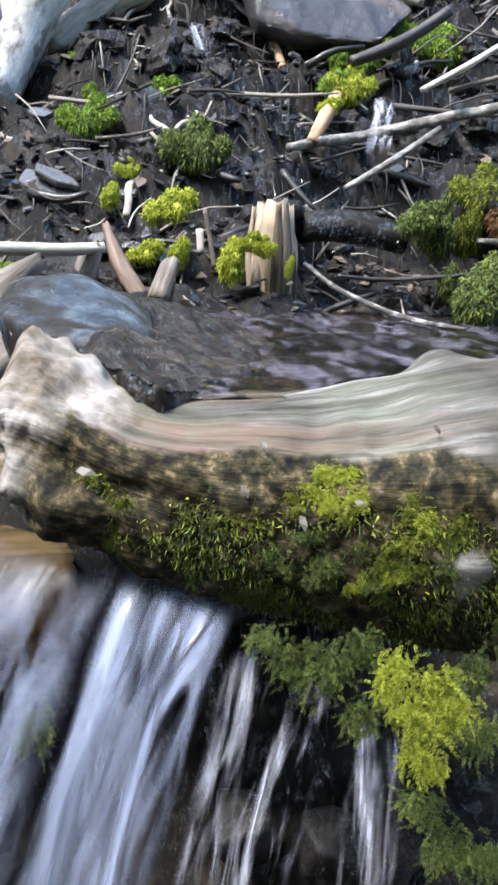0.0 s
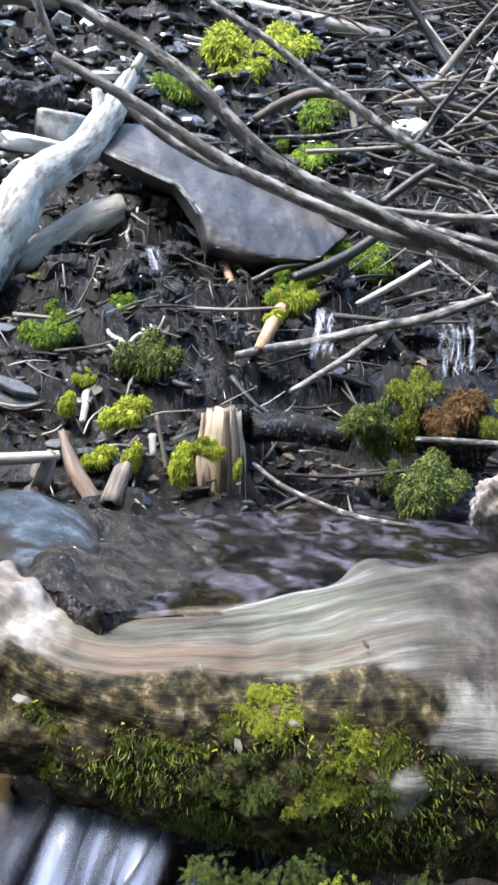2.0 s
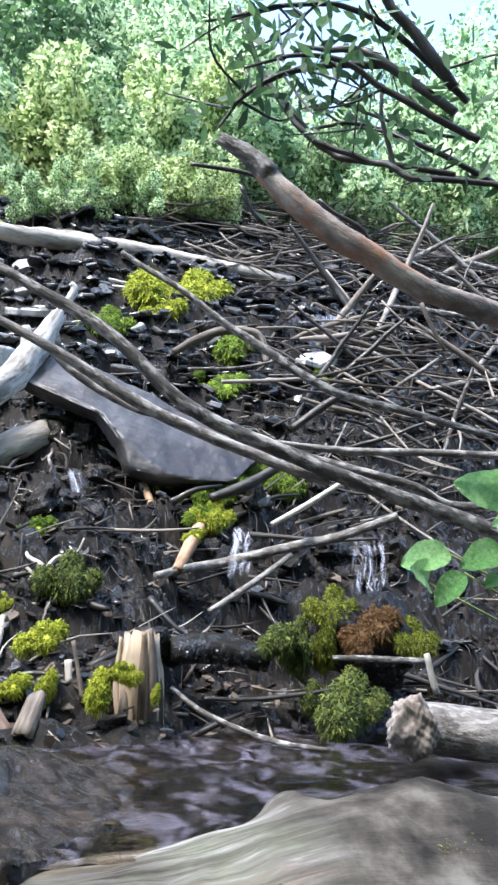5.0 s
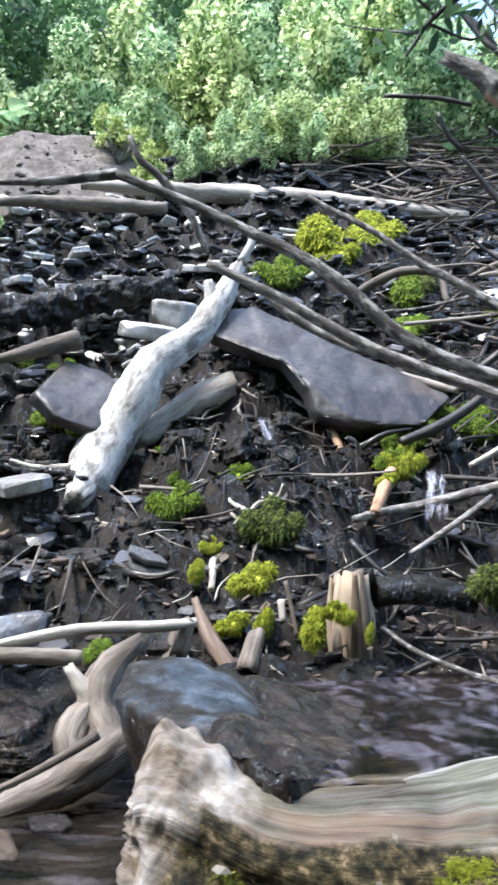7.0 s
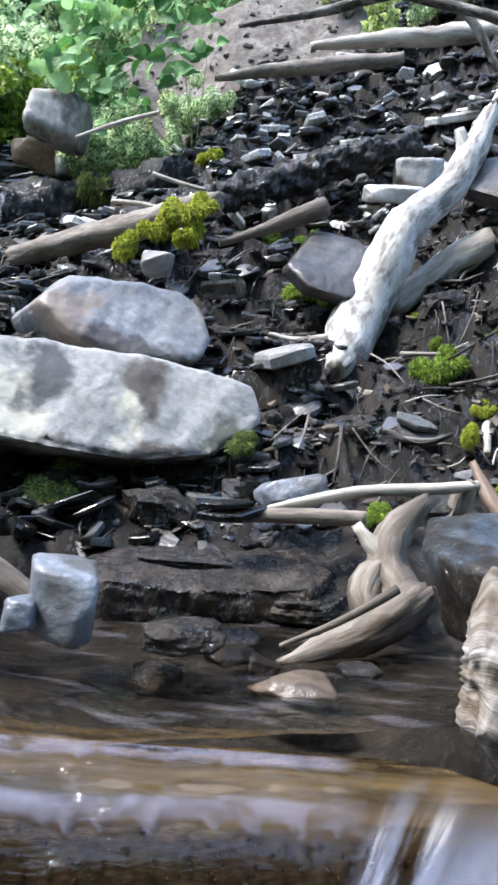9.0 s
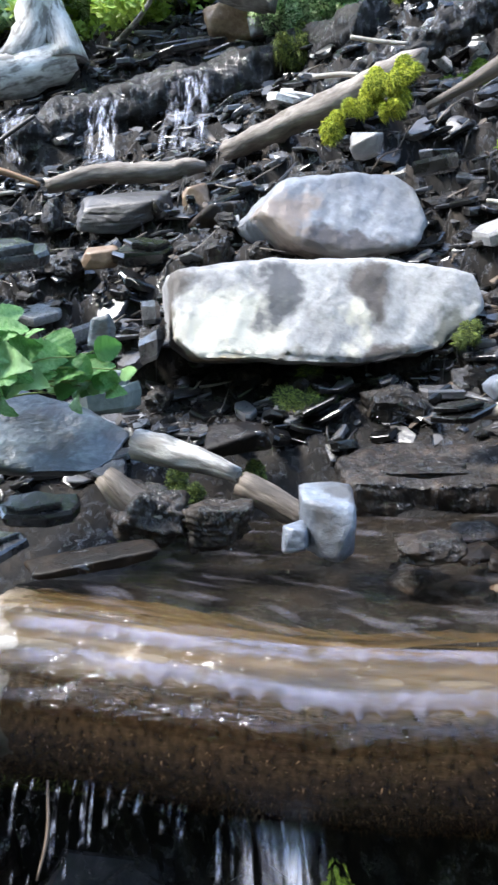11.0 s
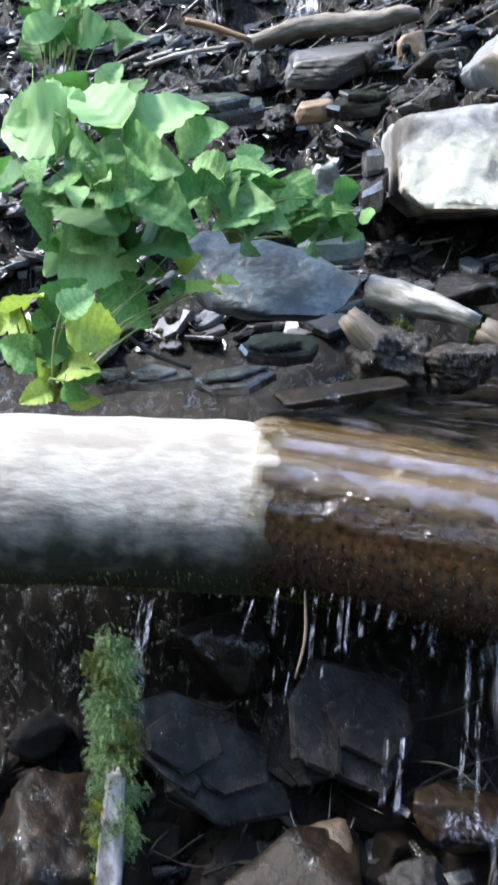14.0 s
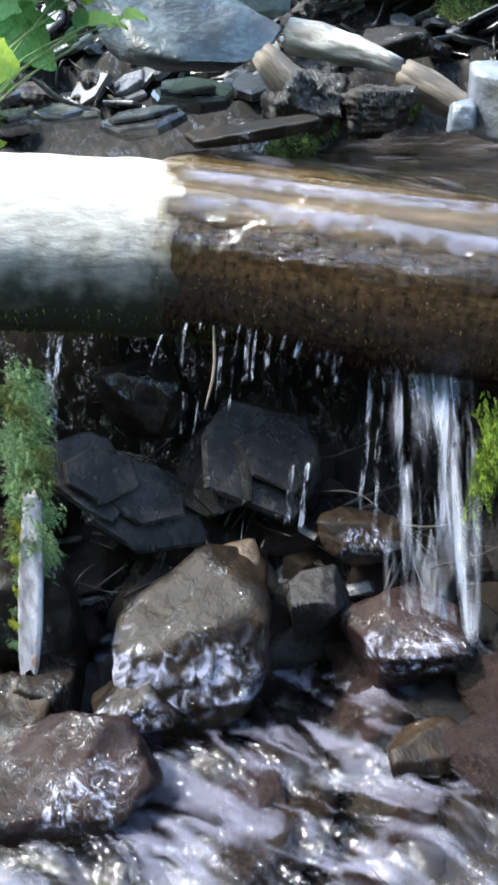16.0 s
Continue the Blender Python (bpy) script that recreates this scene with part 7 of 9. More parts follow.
limb("fork", [(-0.356, 1.760, 0.989), (-0.335, 1.759, 0.963), (-0.313, 1.759, 0.935), (-0.288, 1.759, 0.890)], [0.0106, 0.0164, 0.0199, 0.0233], M_palewood, "bleached fork of a driftwood root", "root", sides=16, seed=92, rough=0.26, gnarl=0.004, ragged=0.01, parent=driftwood_root)
limb("burl", [(-0.300, 1.772, 0.916), (-0.322, 1.738, 0.889), (-0.334, 1.709, 0.852), (-0.315, 1.689, 0.807)], [0.0240, 0.0350, 0.0360, 0.0220], M_driftwood, "rounded burl of a driftwood root", "root", sides=22, seed=93, rough=0.26, parent=driftwood_root)
limb("limb", [(-0.216, 1.643, 0.869), (-0.259, 1.601, 0.841), (-0.326, 1.555, 0.806), (-0.389, 1.509, 0.781), (-0.440, 1.465, 0.767)], [0.0360, 0.0420, 0.0380, 0.0270, 0.0100], M_driftwood, "grey driftwood limb reaching into the pool", "root", sides=24, seed=94, ragged=0.02, rough=0.26, gnarl=0.005, parent=driftwood_root)
limb("rootlet", [(-0.253, 1.541, 0.898), (-0.299, 1.498, 0.872), (-0.360, 1.452, 0.842), (-0.436, 1.402, 0.813)], [0.0101, 0.0079, 0.0068, 0.0038], M_driftwood, "thin grey root above the pool", "root", sides=10, seed=95, parent=driftwood_root)
limb("wet_log", [(-1.602, 3.278, 2.108), (-1.289, 3.544, 2.280), (-0.984, 3.809, 2.431), (-0.683, 3.972, 2.551), (-0.422, 4.125, 2.690)], [0.0582, 0.0667, 0.0730, 0.0721, 0.0568], M_wetbark, "dark wet log with water shining along it", "log", sides=40, rings=110, seed=96, rough=0.42, gnarl=0.03)
limb("fallen_log", [(-1.133, 4.949, 3.631), (-0.860, 5.025, 3.664), (-0.445, 5.132, 3.694), (-0.098, 5.223, 3.736), (0.241, 5.168, 3.705), (0.641, 5.207, 3.695), (1.446, 5.268, 3.642)], [0.0247, 0.0426, 0.0605, 0.0678, 0.0627, 0.0586, 0.0505], M_palewood, "pale barkless log along the top of the bank", "log", sides=18, seed=97, rough=0.12, gnarl=0.01)
limb("fallen_log", [(-1.669, 4.689, 3.380), (-1.301, 4.769, 3.417), (-0.966, 4.841, 3.446), (-0.565, 4.927, 3.488)], [0.0206, 0.0412, 0.0480, 0.0343], M_palebark, "brown log under a pale one on the bank", "log", sides=16, seed=99, rough=0.14, gnarl=0.01)
limb("mossy_log", [(-2.017, 3.092, 1.946), (-1.726, 3.119, 1.999), (-1.396, 3.153, 2.085), (-1.139, 3.174, 2.130)], [0.0424, 0.0537, 0.0578, 0.0458], M_palebark, "old brown log with bright moss on its end", "log", sides=20, seed=101, ragged=0.03, rough=0.24, gnarl=0.02)
limb("dead_stick", [(-1.608, 3.171, 2.177), (-1.492, 3.197, 2.165), (-1.423, 3.213, 2.151)], [0.0094, 0.0118, 0.0094], M_palewood, "bleached stick on a mossy log", "branch", "dead twigs on the bank", seed=102)
limb("dead_stick", [(-1.477, 3.295, 2.323), (-1.369, 3.321, 2.286), (-1.250, 3.349, 2.254)], [0.0097, 0.0097, 0.0073], M_palewood, "bleached stick on the bank", "branch", "dead twigs on the bank", seed=103)
limb("dead_stick", [(-2.138, 3.847, 2.744), (-1.912, 3.893, 2.819), (-1.714, 3.935, 2.867)], [0.0087, 0.0116, 0.0116], M_palewood, "bleached stick on the bank", "branch", "dead twigs on the bank", seed=104)
limb("dead_stick", [(-1.104, 3.088, 1.950), (-0.962, 3.150, 2.008), (-0.837, 3.209, 2.067), (-0.714, 3.268, 2.127)], [0.0133, 0.0224, 0.0362, 0.0412], M_driftwood, "wedge of grey split wood with moss", "wood", sides=12, seed=105)
limb("wet_log", [(-3.457, 3.245, 2.219), (-3.264, 3.476, 2.305), (-2.980, 3.754, 2.385), (-2.580, 4.086, 2.458), (-2.251, 4.422, 2.579), (-1.659, 4.008, 2.531)], [0.1073, 0.1336, 0.1467, 0.1460, 0.1466, 0.1087], M_wetbark, "dark wet log with small cascades over it", "log", sides=40, rings=120, seed=106, rough=0.3, gnarl=0.03)
fallen_trunk = limb("root_wood", [(-4.371, 2.927, 2.481), (-4.181, 3.179, 2.577), (-3.882, 3.526, 2.679), (-3.549, 3.898, 2.768)], [0.0538, 0.0951, 0.1167, 0.1248], M_silver, "bleached fallen trunk of an uprooted tree", "root", sides=22, seed=107, gnarl=0.03, rough=0.2)
limb("root", [(-3.779, 3.636, 2.769), (-3.703, 3.727, 2.874), (-3.656, 3.819, 3.083), (-3.623, 3.911, 3.345)], [0.0824, 0.1030, 0.1030, 0.0892], M_silver, "bleached upright root of a fallen tree", "root", sides=18, seed=108, gnarl=0.03, rough=0.2, parent=fallen_trunk)
limb("root", [(-3.516, 3.857, 2.754), (-3.552, 3.870, 2.933), (-3.604, 3.877, 3.142), (-3.636, 3.900, 3.347)], [0.1235, 0.0892, 0.0755, 0.0618], M_silver, "bleached upright root of a fallen tree", "root", sides=18, seed=109, gnarl=0.03, rough=0.2, parent=fallen_trunk)
limb("rootlet", [(-4.146, 3.373, 2.701), (-4.042, 3.490, 2.819), (-3.979, 3.575, 2.944), (-3.942, 3.631, 3.039)], [0.0277, 0.0416, 0.0416, 0.0277], M_palewood, "bleached curved root", "root", sides=12, seed=110, parent=fallen_trunk)
limb("weathered_log", [(-2.635, 2.586, 1.872), (-2.445, 2.756, 1.903), (-2.215, 2.948, 1.886), (-2.119, 3.030, 1.888)], [0.0299, 0.0449, 0.0449, 0.0250], M_driftwood, "weathered grey log piece on the bank", "log", sides=16, seed=112, rough=0.24, gnarl=0.02)
limb("dead_stick", [(-2.710, 2.275, 1.955), (-2.628, 2.336, 1.919), (-2.514, 2.417, 1.855)], [0.0141, 0.0141, 0.0094], M_orangewood, "short orange split stick", "branch", "dead twigs on the bank", seed=113)
limb("dead_stick", [(-2.678, 1.992, 1.781), (-2.568, 2.091, 1.803), (-2.440, 2.201, 1.808)], [0.0067, 0.0089, 0.0067], M_palewood, "thin bleached stick on slates", "branch", "dead twigs on the bank", seed=114)
limb("dead_stick", [(-2.831, 1.724, 1.766), (-2.724, 1.816, 1.770), (-2.593, 1.938, 1.812)], [0.0064, 0.0086, 0.0064], M_bark, "thin grey stick on slates", "branch", "dead twigs on the bank", seed=115)
limb("dead_stick", [(-3.389, 2.948, 2.153), (-3.277, 3.067, 2.252), (-3.188, 3.162, 2.324)], [0.0089, 0.0119, 0.0089], M_darkwood, "thin dark stick leaning on the bank", "branch", "dead twigs on the bank", seed=116)
limb("dead_stick", [(-2.359, 3.424, 2.148), (-2.315, 3.443, 2.074), (-2.189, 3.371, 1.984)], [0.0166, 0.0166, 0.0135], M_driftwood, "short grey stick by a cascade", "branch", "dead twigs on the bank", seed=117)
limb("driftwood", [(-1.288, 1.321, 1.029), (-1.213, 1.336, 1.013), (-1.134, 1.353, 0.989), (-1.048, 1.373, 0.952)], [0.0379, 0.0359, 0.0287, 0.0180], M_silver, "bleached pointed driftwood beside the pool", "wood", sides=20, seed=118, rough=0.2, gnarl=0.008, ragged=0.006)
limb("driftwood", [(-1.015, 1.333, 0.948), (-0.945, 1.348, 0.904), (-0.878, 1.362, 0.860)], [0.0275, 0.0320, 0.0291], M_driftwood, "grey driftwood end beside the pool", "wood", sides=18, seed=119, rough=0.2, gnarl=0.008, ragged=0.006)
limb("driftwood", [(-1.194, 1.092, 1.023), (-1.156, 1.111, 0.971), (-1.105, 1.141, 0.913)], [0.0238, 0.0334, 0.0358], M_driftwood, "pale tipped driftwood stub with moss", "wood", sides=18, seed=120, rough=0.2, gnarl=0.008, ragged=0.006)
limb("dead_stick", [(-1.570, 0.812, 1.029), (-1.532, 0.835, 0.987), (-1.466, 0.881, 0.947)], [0.0036, 0.0049, 0.0049], M_darkwood, "dark bent stick on the mud", "branch", "dead twigs on the bank", seed=121)
slab("boulder", [(-1.504, 1.842, 1.444), (-1.283, 2.027, 1.441), (-0.951, 2.225, 1.397), (-0.730, 2.300, 1.337), (-0.691, 2.274, 1.226), (-0.787, 2.141, 1.124), (-0.973, 1.997, 1.108), (-1.374, 1.740, 1.183), (-1.451, 1.732, 1.246)], 0.36, M_boulder, "long white boulder with brown stains above the creek", 11)
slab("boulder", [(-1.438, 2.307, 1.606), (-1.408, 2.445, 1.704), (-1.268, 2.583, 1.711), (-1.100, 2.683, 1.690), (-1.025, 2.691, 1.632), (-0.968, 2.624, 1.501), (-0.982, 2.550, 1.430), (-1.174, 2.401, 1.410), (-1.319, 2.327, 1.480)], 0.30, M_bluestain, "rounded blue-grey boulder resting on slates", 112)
slab("rock_slab", [(-1.671, 1.100, 1.190), (-1.667, 1.191, 1.217), (-1.609, 1.262, 1.199), (-1.468, 1.339, 1.130), (-1.332, 1.384, 1.057), (-1.308, 1.287, 1.015), (-1.324, 1.214, 0.993), (-1.446, 1.116, 1.016), (-1.532, 1.076, 1.043)], 0.12, M_slatebluish, "wedge of blue-grey slate beside green plants", 13)
layered_slate("rock_slab", (-1.565, 1.554, 1.129), (0.094, 0.066, 0.066), (0, 5, 39), 14, M_slategreen, 4, 9, 0.9, 0.020, "square green-grey slate block", "rock")
rock("rock", (-1.632, 1.648, 1.278), (0.042, 0.037, 0.062), (0, 5, 39), 15, M_slatebluish, 4, 10, 0.6, 0.030, "small blue-grey slate standing on edge", "rock")
rock("rock", (-0.774, 1.268, 0.889), (0.058, 0.070, 0.070), (0, 3, 30), 17, M_paleblue, 4, 8, 0.9, 0.020, "upright blue-grey stone at the pool edge", "rock")
rock("rock", (-0.811, 1.195, 0.881), (0.027, 0.029, 0.029), (0, 0, 30), 18, M_paleblue, 4, 10, 0.6, 0.030, "small blue-grey stone at the pool edge", "rock")
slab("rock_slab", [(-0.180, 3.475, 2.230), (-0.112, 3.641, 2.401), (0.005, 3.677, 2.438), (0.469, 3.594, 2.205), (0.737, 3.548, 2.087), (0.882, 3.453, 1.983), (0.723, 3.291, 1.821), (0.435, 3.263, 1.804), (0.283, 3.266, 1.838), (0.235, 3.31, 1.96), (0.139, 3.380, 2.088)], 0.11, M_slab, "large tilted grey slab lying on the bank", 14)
slab("rock_slab", [(-0.804, 3.005, 1.836), (-0.756, 3.262, 2.039), (-0.570, 3.255, 1.982), (-0.489, 3.175, 1.871), (-0.560, 3.014, 1.698), (-0.709, 2.959, 1.741)], 0.08, M_slab, "flat grey slab with moss on its edge", 15)
rock("rock", (-0.404, 4.033, 2.480), (0.131, 0.092, 0.077), (20, 0, 12), 20, M_brightstone, 4, 10, 0.6, 0.030, "pale stone on the bank", "rock")
rock("rock", (-0.508, 3.892, 2.351), (0.160, 0.051, 0.043), (20, 0, 12), 21, M_brightstone, 4, 10, 0.6, 0.030, "flat pale stone on the bank", "rock")
layered_slate("rock", (-0.045, 3.650, 2.089), (0.194, 0.075, 0.063), (20, -5, 12), 22, M_slate, 4, 10, 0.6, 0.030, "wet dark slate under a slab", "rock")
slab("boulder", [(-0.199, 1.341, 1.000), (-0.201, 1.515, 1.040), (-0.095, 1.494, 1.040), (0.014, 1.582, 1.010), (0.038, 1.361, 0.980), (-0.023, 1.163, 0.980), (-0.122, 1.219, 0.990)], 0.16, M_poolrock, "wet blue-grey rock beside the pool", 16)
slab("boulder", [(-0.038, 1.102, 0.985), (0.004, 1.580, 1.010), (0.217, 1.798, 0.948), (0.303, 1.722, 0.925), (0.176, 1.209, 0.922), (0.073, 1.014, 0.970)], 0.16, M_ledge, "dark wet brown rock at the pool edge", 23, rough=2)
rock("rock", (-0.556, 1.991, 1.038), (0.084, 0.041, 0.041), (0, -8, 12), 24, M_paleblue, 4, 10, 0.6, 0.030, "pale blue stone under a bleached stick", "rock")
layered_slate("rock_slab", (-0.288, 2.500, 1.210), (0.103, 0.056, 0.046), (30, 8, 12), 25, M_slate, 4, 10, 0.6, 0.030, "flat wet slate on the bank", "rock")
rock("rock", (-0.415, 2.467, 1.201), (0.050, 0.025, 0.017), (20, 0, 12), 26, M_palestone, 4, 10, 0.6, 0.030, "flat pale stone on the bank", "rock")
rock("rock", (-0.398, 1.393, 0.743), (0.058, 0.040, 0.020), (20, 0, 12), 27, M_brownstone, 5, 18, 0.3, 0.120, "red-brown stone in the shallow pool", "rock")
rock("rock", (-0.500, 1.311, 0.722), (0.040, 0.042, 0.022), (20, 0, 12), 28, M_brownstone, 5, 18, 0.3, 0.120, "brown stone in the shallow pool", "rock")
rock("rock", (-0.651, 1.377, 0.751), (0.042, 0.038, 0.020), (10, 0, 12), 29, M_brownstone, 5, 18, 0.3, 0.120, "brown stone in the shallow pool", "rock")
rock("rock", (-0.571, 1.596, 0.762), (0.058, 0.052, 0.027), (10, 0, 12), 30, M_ledge, 5, 18, 0.3, 0.120, "wet brown stone at the pool edge", "rock")
rock("rock", (-0.473, 1.800, 0.805), (0.086, 0.072, 0.030), (10, -3, 12), 31, M_ledge, 5, 18, 0.3, 0.120, "dark wet ledge stone by the pool", "rock")
slab("rock_slab", [(-0.996, 1.783, 0.895), (-0.866, 1.896, 0.915), (-0.662, 1.915, 0.915), (-0.455, 2.044, 0.905), (-0.423, 1.900, 0.875), (-0.439, 1.758, 0.855), (-0.688, 1.686, 0.855), (-0.905, 1.636, 0.865)], 0.10, M_ledge, "wet brown ledge with thin water over it", 32, rough=2)
rock("boulder", (-2.479, 4.271, 3.020), (0.191, 0.199, 0.153), (0, 5, 12), 34, M_whitestone, 4, 10, 0.6, 0.030, "pale boulder at the top of the bank", "boulder")
layered_slate("rock", (-0.683, 2.119, 1.041), (0.058, 0.045, 0.038), (10, -10, 12), 35, M_slate, 4, 10, 0.6, 0.030, "wet slate by a boulder", "rock")
rock("rock", (-1.241, 2.781, 1.811), (0.060, 0.048, 0.048), (0, 0, 12), 36, M_palestone, 4, 10, 0.6, 0.030, "small pale stone behind a boulder", "rock")
layered_slate("rock", (-0.967, 2.693, 1.706), (0.080, 0.050, 0.050), (0, 0, 12), 37, M_slate, 4, 10, 0.6, 0.030, "grey stone behind a boulder", "rock")
rock("rock", (-2.754, 4.579, 2.905), (0.187, 0.155, 0.129), (0, 0, 39), 38, M_orangestone, 4, 10, 0.6, 0.030, "pale orange boulder at the top of the bank", "rock")
rock("rock", (-2.599, 4.612, 2.888), (0.134, 0.113, 0.094), (0, 0, 39), 39, M_palestone, 4, 10, 0.6, 0.030, "pale stone at the top of the bank", "rock")
rock("rock", (-3.538, 3.053, 2.357), (0.115, 0.050, 0.095), (0, 8, 39), 40, M_paleblue, 4, 7, 0.8, 0.020, "blue-grey stone under a fallen trunk", "rock")
layered_slate("rock_slab", (-2.829, 4.167, 2.748), (0.228, 0.091, 0.046), (10, -5, 39), 41, M_slate, 4, 10, 0.6, 0.030, "long flat slate above a cascade", "rock")
layered_slate("rock", (-2.631, 4.257, 2.659), (0.161, 0.106, 0.071), (0, -8, 39), 42, M_slate, 4, 10, 0.6, 0.030, "dark angular slate above a cascade", "rock")
rock("rock_slab", (-2.227, 2.566, 1.713), (0.215, 0.120, 0.060), (25, -3, 39), 43, M_slab, 5, 14, 0.8, 0.050, "large flat grey slate on the bank", "rock")
rock("rock", (-1.949, 2.702, 1.724), (0.059, 0.054, 0.054), (0, 0, 39), 44, M_orangestone, 4, 10, 0.6, 0.030, "small rounded orange stone", "rock")
rock("rock", (-1.786, 2.626, 1.629), (0.129, 0.067, 0.056), (10, 0, 39), 45, M_brownstone, 4, 10, 0.6, 0.030, "brown stone beside a boulder", "rock")
rock("rock", (-2.043, 2.166, 1.516), (0.070, 0.049, 0.041), (10, 0, 39), 46, M_orangestone, 4, 10, 0.6, 0.030, "small orange-brown stone on the bank", "rock")
layered_slate("rock", (-2.223, 1.912, 1.564), (0.158, 0.082, 0.051), (20, 5, 39), 47, M_slate, 4, 10, 0.6, 0.030, "flat dark wet slate on the bank", "rock")
layered_slate("rock", (-1.901, 2.242, 1.531), (0.121, 0.077, 0.048), (15, 5, 39), 48, M_slate, 4, 10, 0.6, 0.030, "dark wet slate on the bank", "rock")
layered_slate("rock", (-1.590, 1.824, 1.275), (0.040, 0.150, 0.100), (0, 4, 39), 49, M_slate, 4, 10, 0.6, 0.030, "upright dark slate beside the white boulder", "rock")
rock("rock", (-1.141, 1.146, 0.922), (0.094, 0.092, 0.066), (5, 8, 39), 50, M_ledge, 5, 22, 0.1, 0.180, "wet mossy stone at the pool edge", "rock")
rock("rock", (-1.008, 1.205, 0.893), (0.082, 0.061, 0.047), (10, 0, 39), 51, M_ledge, 5, 22, 0.1, 0.180, "wet rippled stone at the pool edge", "rock")
layered_slate("rock_slab", (-1.318, 0.858, 0.938), (0.088, 0.040, 0.022), (15, -3, 39), 52, M_slate, 4, 10, 0.6, 0.030, "flat wet slate at the waterline", "rock")
layered_slate("rock", (-1.419, 0.750, 0.962), (0.067, 0.039, 0.024), (15, 0, 39), 53, M_slate, 4, 10, 0.6, 0.030, "flat wet slate at the waterline", "rock")
layered_slate("rock", (-1.487, 0.691, 0.967), (0.044, 0.035, 0.022), (15, 0, 39), 54, M_slate, 4, 10, 0.6, 0.030, "flat wet slate at the waterline", "rock")
layered_slate("rock", (-1.352, 1.053, 0.958), (0.086, 0.047, 0.030), (15, 6, 39), 55, M_slate, 4, 10, 0.6, 0.030, "wet slate behind the pool", "rock")
rock("rock", (-1.195, 1.627, 0.976), (0.087, 0.061, 0.038), (15, 0, 39), 56, M_brownstone, 4, 10, 0.6, 0.030, "wet brown stone under a boulder", "rock")
rock("rock_slab", (-1.110, 0.936, 0.901), (0.129, 0.045, 0.015), (8, -2, 39), 57, M_brownstone, 4, 10, 0.6, 0.030, "flat brown slab just above the water", "rock")
rock("rock", (-0.661, 1.555, 0.928), (0.101, 0.050, 0.015), (8, 4, 30), 58, M_ledge, 5, 18, 0.3, 0.120, "wet brown ledge stone", "rock")
rock("rock", (-0.569, 1.294, 0.844), (0.068, 0.054, 0.024), (10, 0, 30), 59, M_ledge, 5, 18, 0.3, 0.120, "wet slate stone at the pool edge", "rock")
rock("rock", (-0.385, 1.300, 0.772), (0.062, 0.045, 0.022), (6, 4, 20), 181, M_rust, 4, 12, 0.4, 0.05, "flat rusty brown stone in the shallow pool", "rock")
rock("rock", (-0.530, 1.440, 0.775), (0.050, 0.035, 0.020), (8, -4, 60), 182, M_brownstone, 4, 12, 0.4, 0.06, "wet brown stone in the shallow pool", "rock")
rock("rock", (-0.455, 1.400, 0.770), (0.036, 0.028, 0.018), (0, 8, 10), 183, M_brownstone, 4, 12, 0.4, 0.06, "wet brown stone in the shallow pool", "rock")
rock("rock", (-0.620, 1.300, 0.770), (0.050, 0.040, 0.020), (4, 0, 80), 184, M_ledge, 4, 12, 0.4, 0.06, "wet brown stone in the shallow pool", "rock")
rock("rock", (-0.300, 1.430, 0.768), (0.040, 0.034, 0.020), (4, 0, 30), 185, M_darkstone, 4, 12, 0.4, 0.06, "dark wet stone in the shallow pool", "rock")
layered_slate("rock", (-0.642, 1.819, 1.009), (0.083, 0.040, 0.025), (10, 0, 30), 60, M_slate, 4, 10, 0.6, 0.030, "flat slate on the bank", "rock")
rock("creek_rock", (-1.270, 0.250, 0.170), (0.150, 0.150, 0.190), (10, 0, 38), 79, M_brownstone, 5, 18, 0.2, 0.080, "dark brown wet rock beside the mossy post", "rock")
rock("creek_rock", (-1.130, 0.090, 0.060), (0.110, 0.120, 0.090), (10, 0, 38), 80, M_brownstone, 5, 18, 0.2, 0.080, "dark brown wet rock at the edge of the creek", "rock")
rock_film(rock("creek_rock", (-0.940, 0.423, 0.122), (0.150, 0.150, 0.140), (15, -8, 38), 61, M_brownstone, 5, 14, 0.3, 0.055, "wet brown rock with water sliding over it", "rock"), (-125, 5), (48, -20), 61)
rock("creek_rock", (-1.199, 0.621, 0.469), (0.081, 0.081, 0.081), (0, 5, 38), 62, M_brownstone, 5, 14, 0.3, 0.055, "wet brown rock under the log", "rock")
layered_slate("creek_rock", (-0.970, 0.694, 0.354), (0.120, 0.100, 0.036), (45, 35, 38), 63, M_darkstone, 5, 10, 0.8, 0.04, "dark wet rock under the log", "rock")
rock_film(rock("creek_rock", (-0.786, 0.724, 0.226), (0.083, 0.058, 0.042), (10, 5, 38), 64, M_brownstone, 5, 14, 0.3, 0.055, "flat wet brown rock in the creek", "rock"), (-90, 0), (50, -20), 64)
rock_film(rock("creek_rock", (-0.643, 0.623, 0.131), (0.115, 0.094, 0.067), (15, 8, 38), 65, M_redstone, 5, 14, 0.3, 0.055, "purple-brown wet rock in the creek", "rock"), (-110, 0), (40, -20), 65)
rock_film(rock("creek_rock", (-0.951, 0.105, 0.076), (0.147, 0.097, 0.069), (15, -10, 38), 66, M_redstone, 5, 14, 0.3, 0.055, "red-brown wet rock in the creek", "rock"), (-70, 30), (60, -10), 66)
rock("creek_rock", (-0.920, 0.537, 0.216), (0.041, 0.041, 0.041), (0, 0, 38), 67, M_rust, 3, 10, 0.6, 0.030, "small orange wet stone in the creek", "rock")
